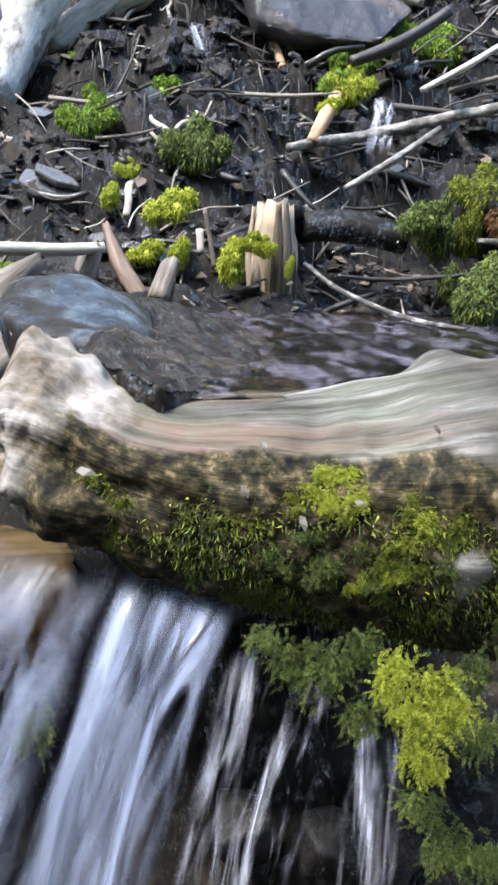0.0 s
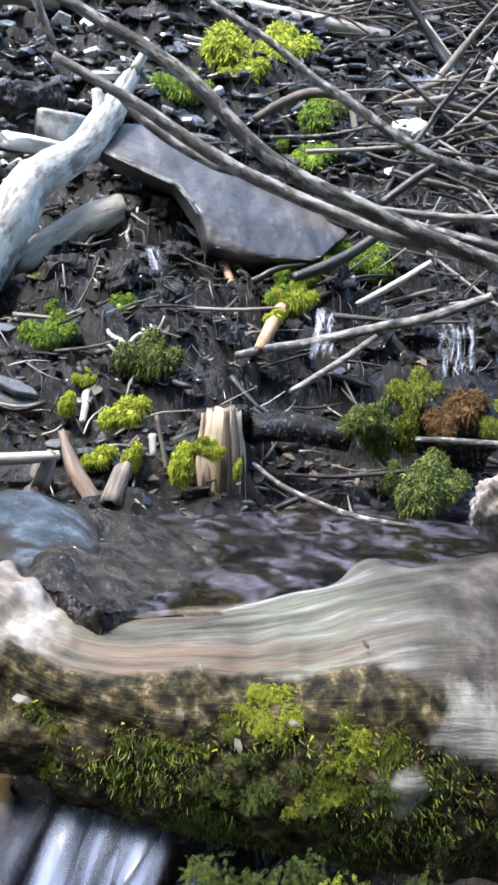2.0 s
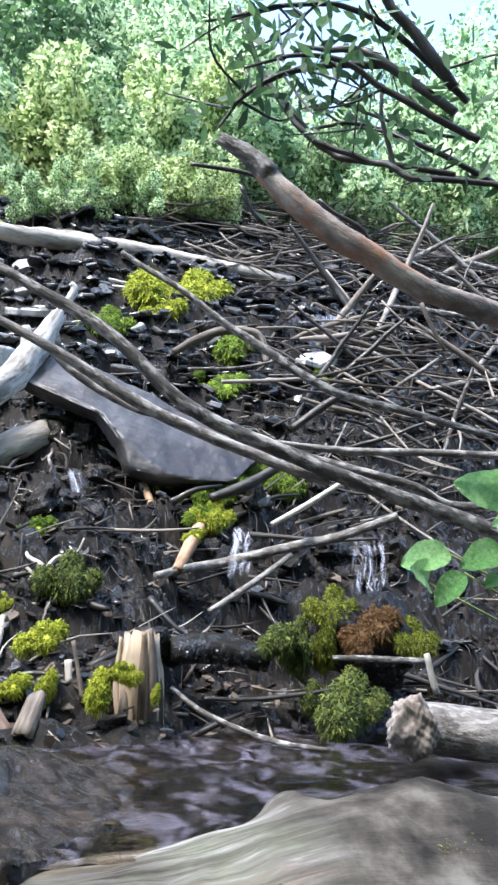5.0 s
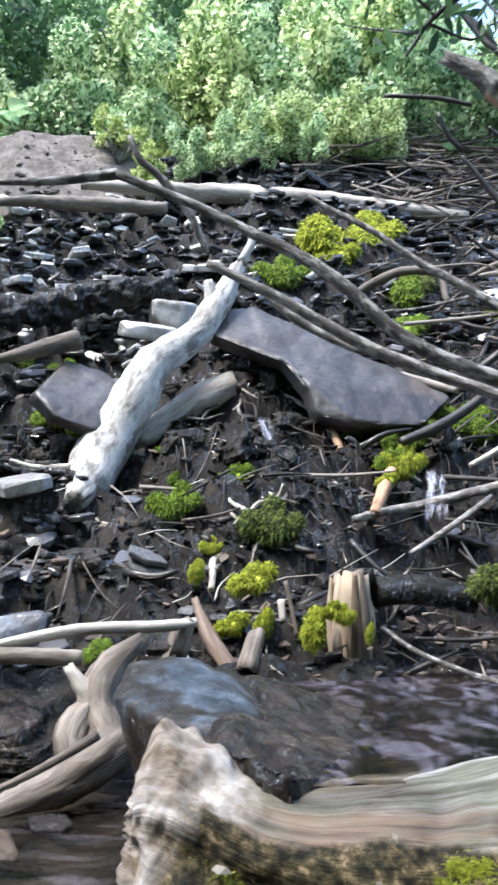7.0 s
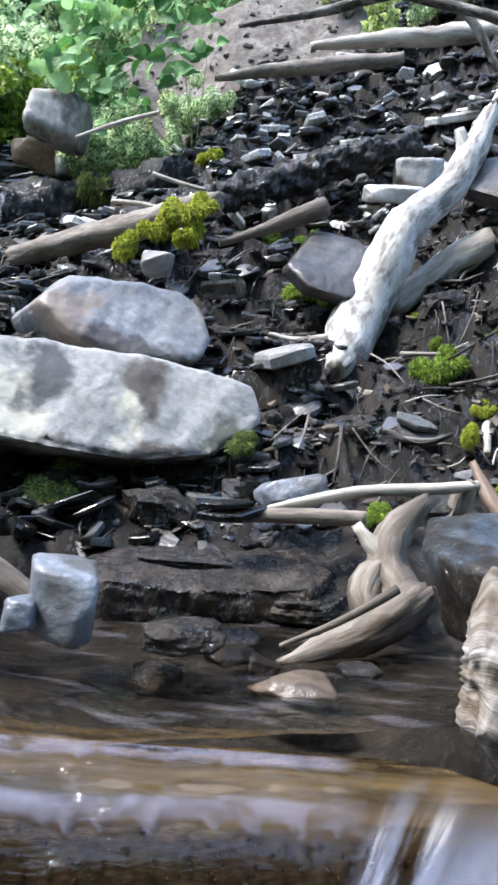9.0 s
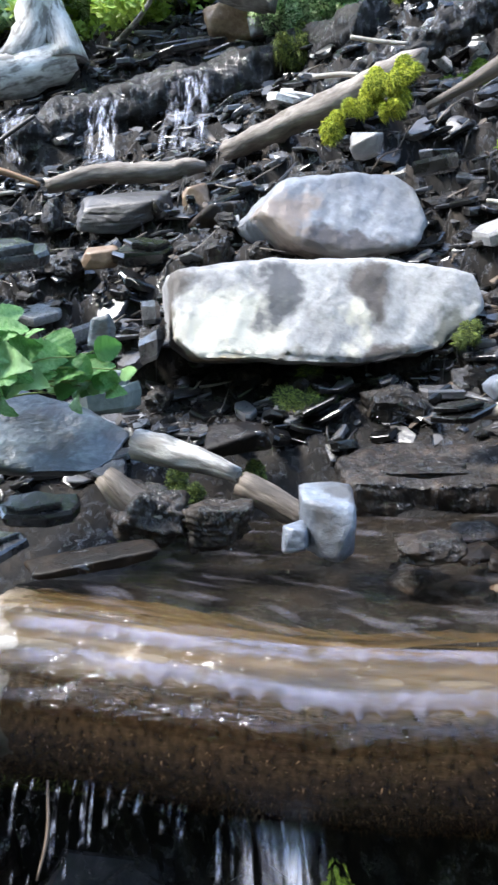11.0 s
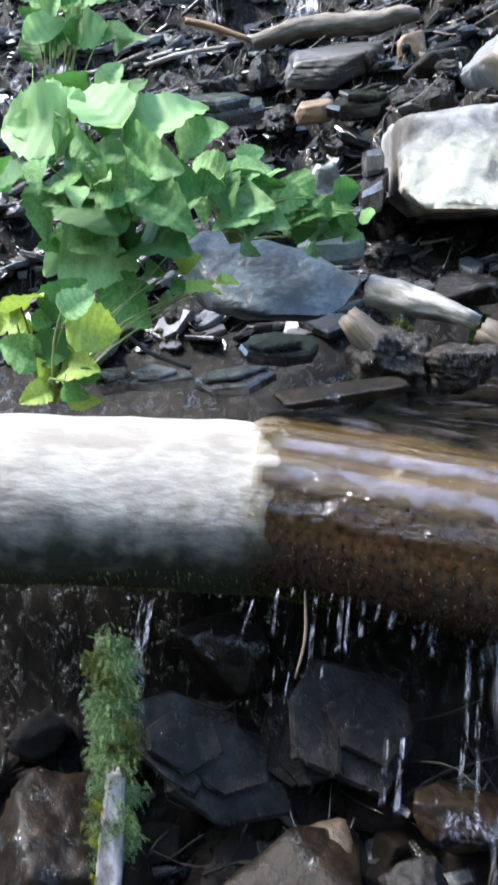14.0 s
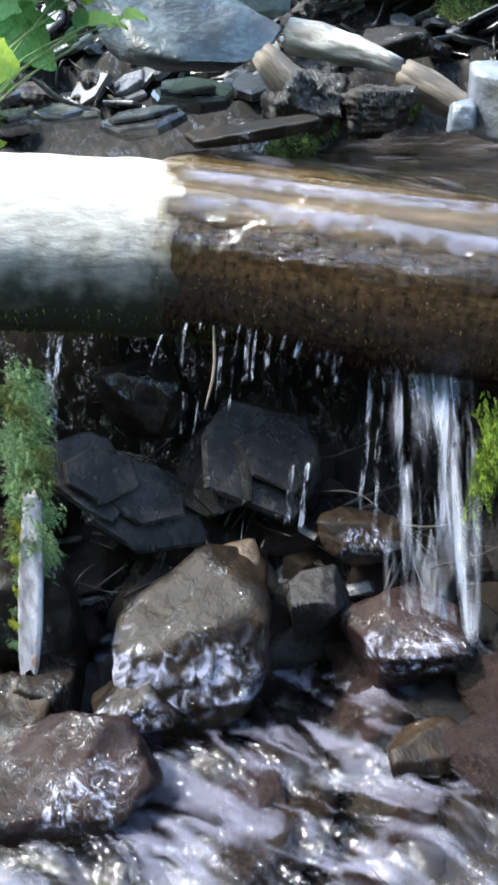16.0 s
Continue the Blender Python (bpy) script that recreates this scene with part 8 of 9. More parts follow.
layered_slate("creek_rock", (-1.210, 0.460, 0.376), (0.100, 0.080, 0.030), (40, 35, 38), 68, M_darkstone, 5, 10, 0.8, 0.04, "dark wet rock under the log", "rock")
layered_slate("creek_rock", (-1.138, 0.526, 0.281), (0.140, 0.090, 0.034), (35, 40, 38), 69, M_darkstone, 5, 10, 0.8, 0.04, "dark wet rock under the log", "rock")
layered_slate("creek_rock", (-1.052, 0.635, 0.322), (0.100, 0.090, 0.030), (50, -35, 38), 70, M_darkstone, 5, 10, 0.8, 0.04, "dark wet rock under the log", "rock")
rock("creek_rock", (-0.782, 0.565, 0.180), (0.059, 0.049, 0.049), (10, 0, 38), 71, M_darkstone, 5, 14, 0.3, 0.055, "dark wet rock in the creek", "rock")
rock_film(rock("creek_rock", (-0.957, 0.259, 0.101), (0.075, 0.057, 0.047), (20, -20, 38), 72, M_brownstone, 5, 14, 0.3, 0.055, "wet brown rock in the creek", "rock"), (-120, 10), (60, -20), 72)
rock("creek_rock", (-0.510, 0.495, 0.043), (0.080, 0.050, 0.035), (25, 0, 38), 73, M_brownstone, 5, 14, 0.3, 0.055, "wet brown rock in the creek", "rock")
rock("creek_rock", (-1.122, 0.212, 0.090), (0.059, 0.083, 0.069), (10, 0, 38), 74, M_brownstone, 5, 14, 0.3, 0.055, "dark brown wet rock in the creek", "rock")
rock("creek_rock", (0.207, 1.072, 0.335), (0.047, 0.047, 0.039), (10, 0, -3), 75, M_darkstone, 4, 10, 0.6, 0.030, "dark wet rock behind the waterfall", "rock")
rock("creek_rock", (0.339, 1.086, 0.292), (0.056, 0.057, 0.048), (10, 0, -3), 76, M_darkstone, 4, 10, 0.6, 0.030, "dark wet rock behind the waterfall", "rock")
rock("rock", (0.435, 0.975, 0.852), (0.022, 0.013, 0.013), (0, 0, -3), 77, M_palestone, 3, 10, 0.6, 0.030, "small pale stone stuck on the mossy log", "rock")
for k, (x, y, z, r, a) in enumerate(((-0.011, 0.978, 0.868, .012, 20), (0.184, 0.982, 0.907, .006, 70), (0.228, 0.937, 0.835, .010, 80), (0.376, 0.98, 0.939, .007, 60), (0.163, 0.953, 0.863, .009, 70), (0.29, 0.94, 0.86, .008, 30))):
    chip = new("bark_flake", bpy.data.meshes.new("bark_flake"))
    q = turn(np.array([(-1, -.05, -.3), (-.2, -.1, -.45), (1, 0, .1), (.3, -.12, .45), (-.7, 0, .3), (0, .25, 0)]) * r, 0, a, 0)
    chip.data.from_pydata([tuple(c) for c in q], [], [(0, 1, 2, 3, 4), (1, 0, 5), (2, 1, 5), (3, 2, 5), (4, 3, 5), (0, 4, 5)])
    chip.data.materials.append(M_palewood)
    chip.location = (x, y, z)
    tagged(chip, "pale flake of bark stuck on the mossy log", "bark flake", "flakes on the mossy log")
moss_cushion((0.329, 0.866, 0.707), (0.026, 0.021, 0.024), 70, -3, M_mossyellow, "long yellow-green moss hanging under the log")
moss_cushion((0.372, 0.858, 0.690), (0.033, 0.027, 0.027), 70, -3, M_mossyellow, "long yellow-green moss hanging under the log")
moss_cushion((0.368, 0.847, 0.646), (0.037, 0.030, 0.030), 70, -3, M_mossyellow, "long yellow-green moss hanging under the log")
moss_cushion((0.391, 0.851, 0.668), (0.027, 0.022, 0.026), 70, -3, M_mossyellow, "long yellow-green moss hanging under the log")
moss_cushion((0.355, 0.841, 0.619), (0.021, 0.019, 0.024), 70, -3, M_mossyellow, "long yellow-green moss hanging under the log")
moss_cushion((0.324, 0.860, 0.680), (0.021, 0.017, 0.018), 70, -3, M_mossyellow, "long yellow-green moss hanging under the log")
moss_cushion((0.373, 0.836, 0.606), (0.020, 0.021, 0.026), 70, -3, M_mossyellow, "long yellow-green moss hanging under the log")
moss_cushion((0.343, 0.853, 0.661), (0.024, 0.019, 0.024), 70, -3, M_mossyellow, "long yellow-green moss hanging under the log")
moss_cushion((0.438, 0.920, 0.672), (0.031, 0.026, 0.032), 70, -3, M_mossdark, "dark wet moss hanging under the log")
moss_cushion((0.386, 0.884, 0.518), (0.032, 0.026, 0.026), 70, -3, M_mossdark, "dark wet moss hanging under the log")
moss_cushion((0.418, 0.870, 0.477), (0.032, 0.031, 0.039), 70, -3, M_mossdark, "dark wet moss hanging under the log")
moss_cushion((0.463, 0.864, 0.468), (0.032, 0.031, 0.039), 70, -3, M_mossdark, "dark wet moss hanging under the log")
moss_cushion((0.271, 0.933, 0.665), (0.035, 0.031, 0.039), 70, -3, M_mossdark, "dark wet moss hanging under the log")
moss_cushion((0.232, 0.937, 0.669), (0.032, 0.026, 0.032), 70, -3, M_mossdark, "dark wet moss hanging under the log")
moss_cushion((0.309, 0.936, 0.687), (0.032, 0.026, 0.032), 70, -3, M_mossdark, "dark wet moss hanging under the log")
moss_cushion((0.449, 0.901, 0.604), (0.026, 0.031, 0.039), 70, -3, M_mossdark, "dark wet moss hanging under the log")
moss_cushion((0.199, 0.946, 0.691), (0.026, 0.021, 0.019), 70, -3, M_mossdark, "dark wet moss hanging under the log")
moss_cushion((0.313, 0.915, 0.612), (0.026, 0.026, 0.032), 70, -3, M_mossdark, "dark wet moss hanging under the log")
moss_cushion((-0.066, 0.981, 0.541), (0.027, 0.033, 0.041), 70, -3, M_mossdark, "dark moss behind the waterfall")
moss_cushion((-0.551, 0.743, 0.433), (0.027, 0.079, 0.099), 70, 38, M_moss, "green moss beside the small fall")
moss_cushion((-0.556, 0.773, 0.479), (0.022, 0.043, 0.054), 70, 38, M_moss, "green moss beside the small fall")


# ---- plants ----
def leaf_mesh(name, lobes, mat, seed):
    """A folded, drooping leaf of unit length along y; lobes notches its edge."""
    rng = np.random.default_rng(seed)
    rows, v, f = 31, [], []
    for i in range(rows):
        t = i / (rows - 1)
        w = .44 * math.sin(math.pi * t ** .62) ** .62 * (1 - .22 * t) if 0 < t < 1 else 0
        if lobes == 0 and 0 < t < 1:
            w = .36 * math.sin(math.pi * t ** .85) ** .62
        saw = (t * 6.5) % 1
        w = max(w * (1 + lobes * (.6 * (1 - saw) - .3)), .006)
        z = .10 * math.sin(t * 2.4) - .26 * t * t
        for k, x in enumerate((-1, -.5, 0, .5, 1)):
            v.append((x * w, t + .10 * lobes * abs(x), z + .2 * abs(x) * w * 1.6 + .02 * math.sin(t * 17 + k * 1.7 + seed) * abs(x) + .014 * math.sin(t * 41 - abs(x) * 5) * (k != 2) - .016 * (k == 2)))
    for i in range(rows - 1):
        for k in range(4):
            q = i * 5 + k
            f.append((q, q + 1, q + 6, q + 5))
    me = bpy.data.meshes.new(name)
    me.from_pydata(v, [], f)
    me.polygons.foreach_set("use_smooth", [True] * len(me.polygons))
    me.materials.append(mat)
    return me


LEAVES = [leaf_mesh("leaf", .26, M_leaf, 1), leaf_mesh("leaf", .16, M_leaf, 2), leaf_mesh("leaf", 0, M_leaf, 3), leaf_mesh("leaf", .3, M_yellowleaf, 4)]


def plant(name, base, leaves, kinds, label, seed, stem=.004, face=(0, -1, .5), grow=1.75, thin=1):
    rng = np.random.default_rng(seed)
    thing = tagged(empty(name, base), label, "plant")
    base = np.asarray(base, float)
    for k, (p, size) in enumerate(leaves):
        if size < .005:
            continue
        p = np.asarray(p)
        out = p - base
        out[2] = abs(out[2]) * .3
        n = np.asarray(face, float) + rng.normal(size=3) * .6
        n /= np.linalg.norm(n)
        d = out / (np.linalg.norm(out) + 1e-6) + np.array([rng.normal() * .5, 0, -.35 + rng.normal() * .35])
        d -= n * (d @ n)
        d /= np.linalg.norm(d)
        x = np.cross(d, n)
        ob = new("leaf", LEAVES[kinds[k % len(kinds)]])
        ln = size * grow
        m = Matrix(((x[0], d[0], n[0], 0), (x[1], d[1], n[1], 0), (x[2], d[2], n[2], 0), (0, 0, 0, 1)))
        q = p - d * ln * .5
        ob.parent = thing
        ob.matrix_parent_inverse = Matrix.Translation(-Vector(thing.location))
        ob.matrix_basis = Matrix.Translation(Vector(q)) @ m @ Matrix.Diagonal((ln * rng.uniform(.8, 1.15), ln, ln, 1))
        if k % thin:
            continue
        mid = (base + q) / 2 + np.array([0, 0, .03]) + rng.normal(size=3) * .012
        limb("stem", [tuple(base), tuple(mid), tuple(q)], [stem, stem * .8, stem * .5], M_stem, parent=thing, sides=5, rings=8, seed=k)
    return thing


def fuller(leaves, extra, seed, spread=1.0):
    """The plant's main leaves, and smaller ones behind and among them."""
    rng = np.random.default_rng(seed)
    more = []
    for p, size in leaves:
        for _ in range(extra):
            more.append((tuple(np.asarray(p) + rng.normal(size=3) * [.05 * spread, .03 * spread, .045 * spread] + [0, .03, -.02]), size * rng.uniform(.5, .85)))
    return leaves + more


plant("leafy_plant", PLANT_FEET[0], fuller(PLANT_BIG + [((p[0] - .1, p[1] - .09, p[2] - .02), r) for p, r in PLANT_BIG[::2]], 1, 1), [0, 1, 0, 1], "lush green broad-leaved plant beside the creek", 1, .003, face=(.45, -1, .7))
plant("leafy_plant", PLANT_FEET[1], fuller(PLANT_SIDE, 3, 2, .6), [1, 0, 1], "low green broad-leaved plant on a slate", 2, .003, face=(.45, -1, .8))
plant("leafy_plant", PLANT_FEET[2], fuller(PLANT_WILT + [((p[0] - .06, p[1] - .05, p[2]), r) for p, r in PLANT_WILT[::2]], 1, 3), [1, 3, 1, 3, 1, 3], "wilting yellow-green plant beside the log", 3, .003, face=(.45, -1, .5))
plant("climbing_plant", PLANT_FEET[3], fuller(PLANT_VINE, 5, 4, 1.7), [2, 1, 0, 2], "tall thin green plant beside the creek", 4, .0022, face=(.45, -1, .6), thin=4)
plant("leafy_sapling", (1.5, 1.35, .95), PLANT_RIGHT, [2], "sapling twig with smooth bright green leaves", 5, .003, face=(-.1, -.8, .8), grow=1.45)
p = PLANT_BANK[5][0]
plant("climbing_plant", (p[0], p[1] + .2, ground_z(p[0], p[1] + .2)), fuller(PLANT_BANK, 14, 5, 2.6), [0, 2, 1], "green climbing leaves hanging over the upper bank", 6, .003, grow=1.3, thin=30)


# ---- bare earth and bushes on the upper bank ----
def bush(name, loc, size, count, leaf, seed, mat, label, group="bushes on the bank"):
    rng = np.random.default_rng(seed)
    thing = tagged(empty(name, loc), label, "bush", group)
    loc = np.asarray(loc)
    lumps = 24
    c0 = rng.normal(size=(lumps, 3)) * [.5, .5, .38] + [0, 0, .55]
    c0[:, 2] = np.abs(c0[:, 2])
    pick = rng.integers(0, lumps, count)
    d = rng.normal(size=(count, 3))
    d /= np.linalg.norm(d, axis=1)[:, None]
    c = (c0[pick] + d * (rng.uniform(.3, 1, count) ** .5 * .27)[:, None]) * np.asarray(size)
    c[:, 2] = np.maximum(c[:, 2], .02)
    c += loc
    a = d * .6 + rng.normal(size=(count, 3)) * .6 + [0, 0, -.2]
    a /= np.linalg.norm(a, axis=1)[:, None]
    b = np.cross(a, rng.normal(size=(count, 3)))
    b /= np.linalg.norm(b, axis=1)[:, None]
    s = leaf * rng.uniform(.5, 1.4, count)[:, None]
    v = np.stack([c - a * s, c + b * s * .5 - a * s * .2, c + a * s, c - b * s * .5 - a * s * .2], 1).reshape(-1, 3)
    f = [(4 * i, 4 * i + 1, 4 * i + 2, 4 * i + 3) for i in range(count)]
    mesh_object("leaves", v, f, mat, thing, smooth=False)
    for k in range(6):
        tip = loc + c0[k] * np.asarray(size)
        limb("stem", [tuple(loc - [0, 0, .15]), tuple((loc + tip) / 2 + rng.normal(size=3) * .06), tuple(tip)], [.02, .014, .005], M_bark, parent=thing, sides=6, rings=8, seed=k)
    return thing


def on_bank(x, s):
    y = float(np.interp(x, LX, LY)) + s / float(np.interp(x, LX, LC))
    return (x, y, ground_z(x, y))


def earth_height(u, w):
    y = 5.05 + (u + 1.4) * .22 + .3 * np.clip((-1.75 - u) / .5, 0, 1) * (1 - w) + 1.5 * w
    p = np.stack([u, y, 0 * u], 1)
    z = 3.15 - .12 * np.clip((-1.6 - u) / .5, 0, 1) + 1.15 * np.clip(w / .42, 0, 1) ** .8 + .25 * w + .05 * fbm(p, 2.6, 3) + .02 * fbm(p, 11, 4)
    p[:, 2] = z - (1 - np.clip(np.minimum(u + 2.75, -.7 - u) / .25, 0, 1)) ** 2 * .6
    return p


def earth_z(x, y):
    w = min(max((y - 5.05 - (x + 1.4) * .22) / 1.5, 0), 1)
    return float(earth_height(np.array([x]), np.array([w]))[0, 2]) if -2.6 < x < -.8 and w > 0 else -9.0


rng = np.random.default_rng(4)
kinds = []
for i, (size, leaf) in enumerate((((.75, .6, .9), .045), ((.9, .7, 1.2), .05), ((1.2, 1.0, 1.9), .06), ((1.5, 1.2, 2.6), .07))):
    kinds.append(bush("bush", on_bank(-1.5 + i * 1.1, 5.3 + i), size, 12000, leaf * .72, i, (M_bush, M_bushwarm, M_bush, M_bush)[i], "leafy light green bush on the upper bank"))
dark = bush("bush", on_bank(-2.3, 6.9), (1.3, 1.0, 2.2), 9000, .05, 11, M_darkleaf, "dark green shaded bush behind lighter ones")
gold = bush("bush", on_bank(-1.0, 5.2), (.2, .18, .24), 1500, .022, 12, M_goldleaf, "low golden-leaved bush on the upper bank")
for x, s in ((.35, 5.3), (-2.9, 5.1)):
    copy_thing(gold, pose(*on_bank(x, s), 0, 0, x * 90))
for x, s in ((-3.6, 6.8), (-1.2, 8.6), (-5.2, 7.4), (-2.6, 8.0), (-.6, 7.6), (-4.4, 8.4)):
    copy_thing(dark, pose(*on_bank(x, s), 0, 0, x * 70) @ Matrix.Scale(1.25, 4))
grass = bush("low_greenery", on_bank(-4.6, 4.5), (.5, .4, .32), 5000, .026, 13, M_yellowleaf, "low yellow-green plants on the upper bank", "greenery on the upper bank")
for k in range(12):
    copy_thing(grass, pose(*on_bank(-6.2 + k * .3, 4.35 + .2 * (k % 4)), 0, 0, k * 51) @ Matrix.Scale(rng.uniform(.8, 1.2), 4))
for x, y, z in ((-.72, 5.35, 3.78), (-1.02, 5.6, 4.25)):
    copy_thing(gold, pose(x, y, z, 0, 0, x * 200) @ Matrix.Scale(.85, 4))
for k in range(22):
    copy_thing(kinds[k % 2], pose(*on_bank(-6.8 + k * .2 + rng.uniform(-.1, .1), 4.55 + .12 * (k % 5)), 0, 0, k * 67) @ Matrix.Scale(rng.uniform(.3, .5), 4))
for x, y, k in ((-.42, 5.72, .34), (-.12, 5.6, .36), (.12, 5.7, .4), (.35, 5.6, .34), (.62, 5.7, .42), (.9, 5.85, .4)):
    copy_thing(kinds[0 if k < .4 else 1], pose(x, y, ground_z(x, y) - .03, 0, 0, x * 300) @ Matrix.Scale(k, 4))
for x, y, k in ((-2.05, 4.72, .3), (-2.4, 4.6, .36), (-1.82, 4.85, .25), (-2.25, 4.85, .4), (-2.6, 4.9, .45)):
    copy_thing(kinds[0], pose(x, y, max(ground_z(x, y), earth_z(x, y)) - .03, 0, 0, x * 300) @ Matrix.Scale(k, 4))
for p in GREENS:
    copy_thing(kinds[0], pose(*p, 0, 0, p[0] * 80) @ Matrix.Scale(.55, 4))
for row, (s, k0, step) in enumerate(((5.0, 0, .75), (5.8, 1, .8), (7.2, 2, 1.1), (9.0, 3, 1.2), (11.5, 3, 1.3), (14, 3, 1.5))):
    x = -14.0 if row > 1 else -9.0
    while x < 9:
        x += step * rng.uniform(.7, 1.3)
        if row == 0 and -2.6 < x < .1:
            continue
        if row > 1 and .2 < x < 7:
            continue
        proto = kinds[k0 if rng.random() < .6 else max(0, k0 - 1)]
        p = on_bank(x, s + rng.uniform(-.3, .3) + (.4 if x > .1 and row == 0 else 0))
        copy_thing(proto, pose(*p, 0, 0, rng.uniform(0, 360)) @ Matrix.Scale(rng.uniform(.85, 1.15) * (2.0 if row > 3 else 1), 4))

def earth_bank():
    """A bare trodden slope at the top of the bank, with the ground running on behind it."""
    nu, nv = 120, 90
    u, w = (q.ravel() for q in np.meshgrid(np.linspace(-2.75, -.7, nu), np.linspace(0, 1, nv)))
    i = np.arange(nu * nv).reshape(nv, nu)
    f = np.stack([i[:-1, :-1], i[:-1, 1:], i[1:, 1:], i[1:, :-1]], -1).reshape(-1, 4)
    return tagged(mesh_object("earth_bank", earth_height(u, w), [tuple(q) for q in f.tolist()], M_earth), "bare pale trodden earth above the creek", "earth", kind="structure")


earth_bank()
# unseen bushes added on the far side, behind the viewer, to block low sky
for k in range(16):
    x = -16 + k * 2.1 + rng.uniform(-.4, .4)
    y = float(np.interp(x, LX, LY)) - 9.0 - rng.uniform(0, 1.6)
    copy_thing(kinds[3] if k % 2 else dark, pose(x, y, ground_z(x, y) - .2, 0, 0, rng.uniform(0, 360)) @ Matrix.Scale(rng.uniform(3.0, 3.6), 4))


# ---- rubble, twigs and brush ----
def scatter_rubble(count, lo, hi, seed, xs=(-6.4, 5.0), ss=(.9, 5.0)):
    rng = np.random.default_rng(seed)
    shapes = [plate_shape(900 + k) for k in range(24)] + [rock_shape(900 + k, (.8, .6, .3), 2, 8, .7, .03) for k in range(4)]
    for _ in range(count):
        x, s = rng.uniform(*xs), rng.uniform(*ss)
        if x > -.55 and s < 2.7 and rng.random() < .72:
            continue
        y = float(np.interp(x, LX, LY)) + s / float(np.interp(x, LX, LC))
        r = lo + (hi - lo) * rng.random() ** 2.2 * (.4 if x > -.5 and s < 2.5 else 1)
        v, f = shapes[rng.integers(len(shapes))]
        v = turn(turn(v * r * 1.15, 0, 0, rng.uniform(0, 360)), rng.normal() * 15 + 14, rng.normal() * 13, rng.normal() * 25)
        yield v + [x, y, ground_z(x, y) + r * .1], f


verts, faces = merged(list(scatter_rubble(30000, .012, .085, 5)))
tagged(mesh_object("slate_rubble", verts, faces, M_rubble, smooth=False), "broken wet slate rubble covering the bank", "rubble", kind="stuff")
verts, faces = merged(list(scatter_rubble(3000, .012, .05, 6, (-.9, 2.2), (.95, 2.9))))
tagged(mesh_object("slate_rubble", verts, faces, M_rubble, smooth=False), "fine wet rubble over dark mud", "rubble", kind="stuff")
verts, faces = merged(list(scatter_rubble(3000, .01, .045, 7, (-.9, 2.2), (.95, 2.9))))
tagged(mesh_object("wood_rubble", verts, faces, M_chips, smooth=False), "dark rotten wood crumbs over mud", "rubble", kind="stuff")
rng = np.random.default_rng(71)
shapes = []
for k in range(420):
    q = earth_height(rng.uniform(-2.6, -1.0, 1), rng.random(1) ** 1.3 * .8)[0]
    v, f = plate_shape(1200 + k % 20)
    r = .008 + .035 * rng.random() ** 2.5
    shapes.append((turn(v * r * [1, 1, 2], rng.normal() * 15 + 20, rng.normal() * 15, rng.uniform(0, 360)) + q, f))
verts, faces = merged(shapes)
tagged(mesh_object("pebbles", verts, faces, M_earth, smooth=False), "loose pebbles on the bare earth", "pebbles", kind="stuff")
for k, (x, y, z, a, b, rx, rz) in enumerate(((-.93, 4.32, 2.98, .15, .1, 62, 20), (-.72, 4.36, 3.0, .17, .12, 55, -18), (-.5, 4.2, 2.86, .12, .08, 25, 5), (-.22, 4.45, 2.98, .14, .09, 22, -10), (-.82, 4.0, 2.68, .1, .07, 28, 12), (-.6, 3.95, 2.62, .09, .06, 30, -8), (.25, 4.75, 3.3, .15, .09, 25, 10))):
    layered_slate("slate", (x, y, ground_z(x, y) + b * .25), (a, b, .035), (rx, 0, rz), 410 + k, M_palestone if k < 2 else M_brightstone, label="pale flat stone lying in dark rubble", category="stone")
SLATES = []
for k in range(8):
    v, f = plate_shape(940 + k)
    me = bpy.data.meshes.new("slate")
    me.from_pydata([tuple(q) for q in v], [], f)
    me.materials.append(M_slate if k < 6 else M_palestone if k < 7 else M_brightstone)
    SLATES.append(me)
rng = np.random.default_rng(17)
for k in range(205):
    x, s = rng.uniform(-4.2, 2.2), rng.uniform(1.0, 4.8)
    if (x > -.7 and s < 2.7) or (x < -2.6 and rng.random() < .5):
        x, s = rng.uniform(-2.2, .4), rng.uniform(2.6, 4.9)
    y = float(np.interp(x, LX, LY)) + s / float(np.interp(x, LX, LC))
    r = .05 + .11 * rng.random() ** 1.7
    ob = new("slate", SLATES[7 if s > 2.8 and rng.random() < .4 else rng.integers(7)])
    ob.matrix_world = pose(x, y, ground_z(x, y) + r * .1, rng.normal() * 11 + 16, rng.normal() * 10, rng.normal() * 50) @ Matrix.Diagonal((r, r, r, 1))
    tagged(ob, "flat broken slate lying on the wet bank", "stone", "slates on the bank")


def brush(name, count, where, seed, length, radius, mat, label, lift, heading):
    rng = np.random.default_rng(seed)
    shapes = []
    for _ in range(count):
        x, y = where(rng)
        z = ground_z(x, y) + rng.uniform(.0, lift)
        a, ln = radians(rng.normal() * heading[1] + heading[0]), length * rng.uniform(.4, 1.4)
        d = np.array([math.cos(a), math.sin(a) * .8, math.sin(a) * .55 + rng.normal() * .18]) * ln
        p = np.array([x, y, z])
        m = p + d * .5 + rng.normal(size=3) * ln * .06
        r = radius * rng.uniform(.5, 1.5)
        v, f, _ = limb_shape([p, m, p + d], [r, r * .85, r * .4], 5, 6, .1, rng.integers(999))
        shapes.append((v, f))
    v, f = merged(shapes)
    return tagged(mesh_object(name, v, f, mat), label, "twigs", kind="stuff")


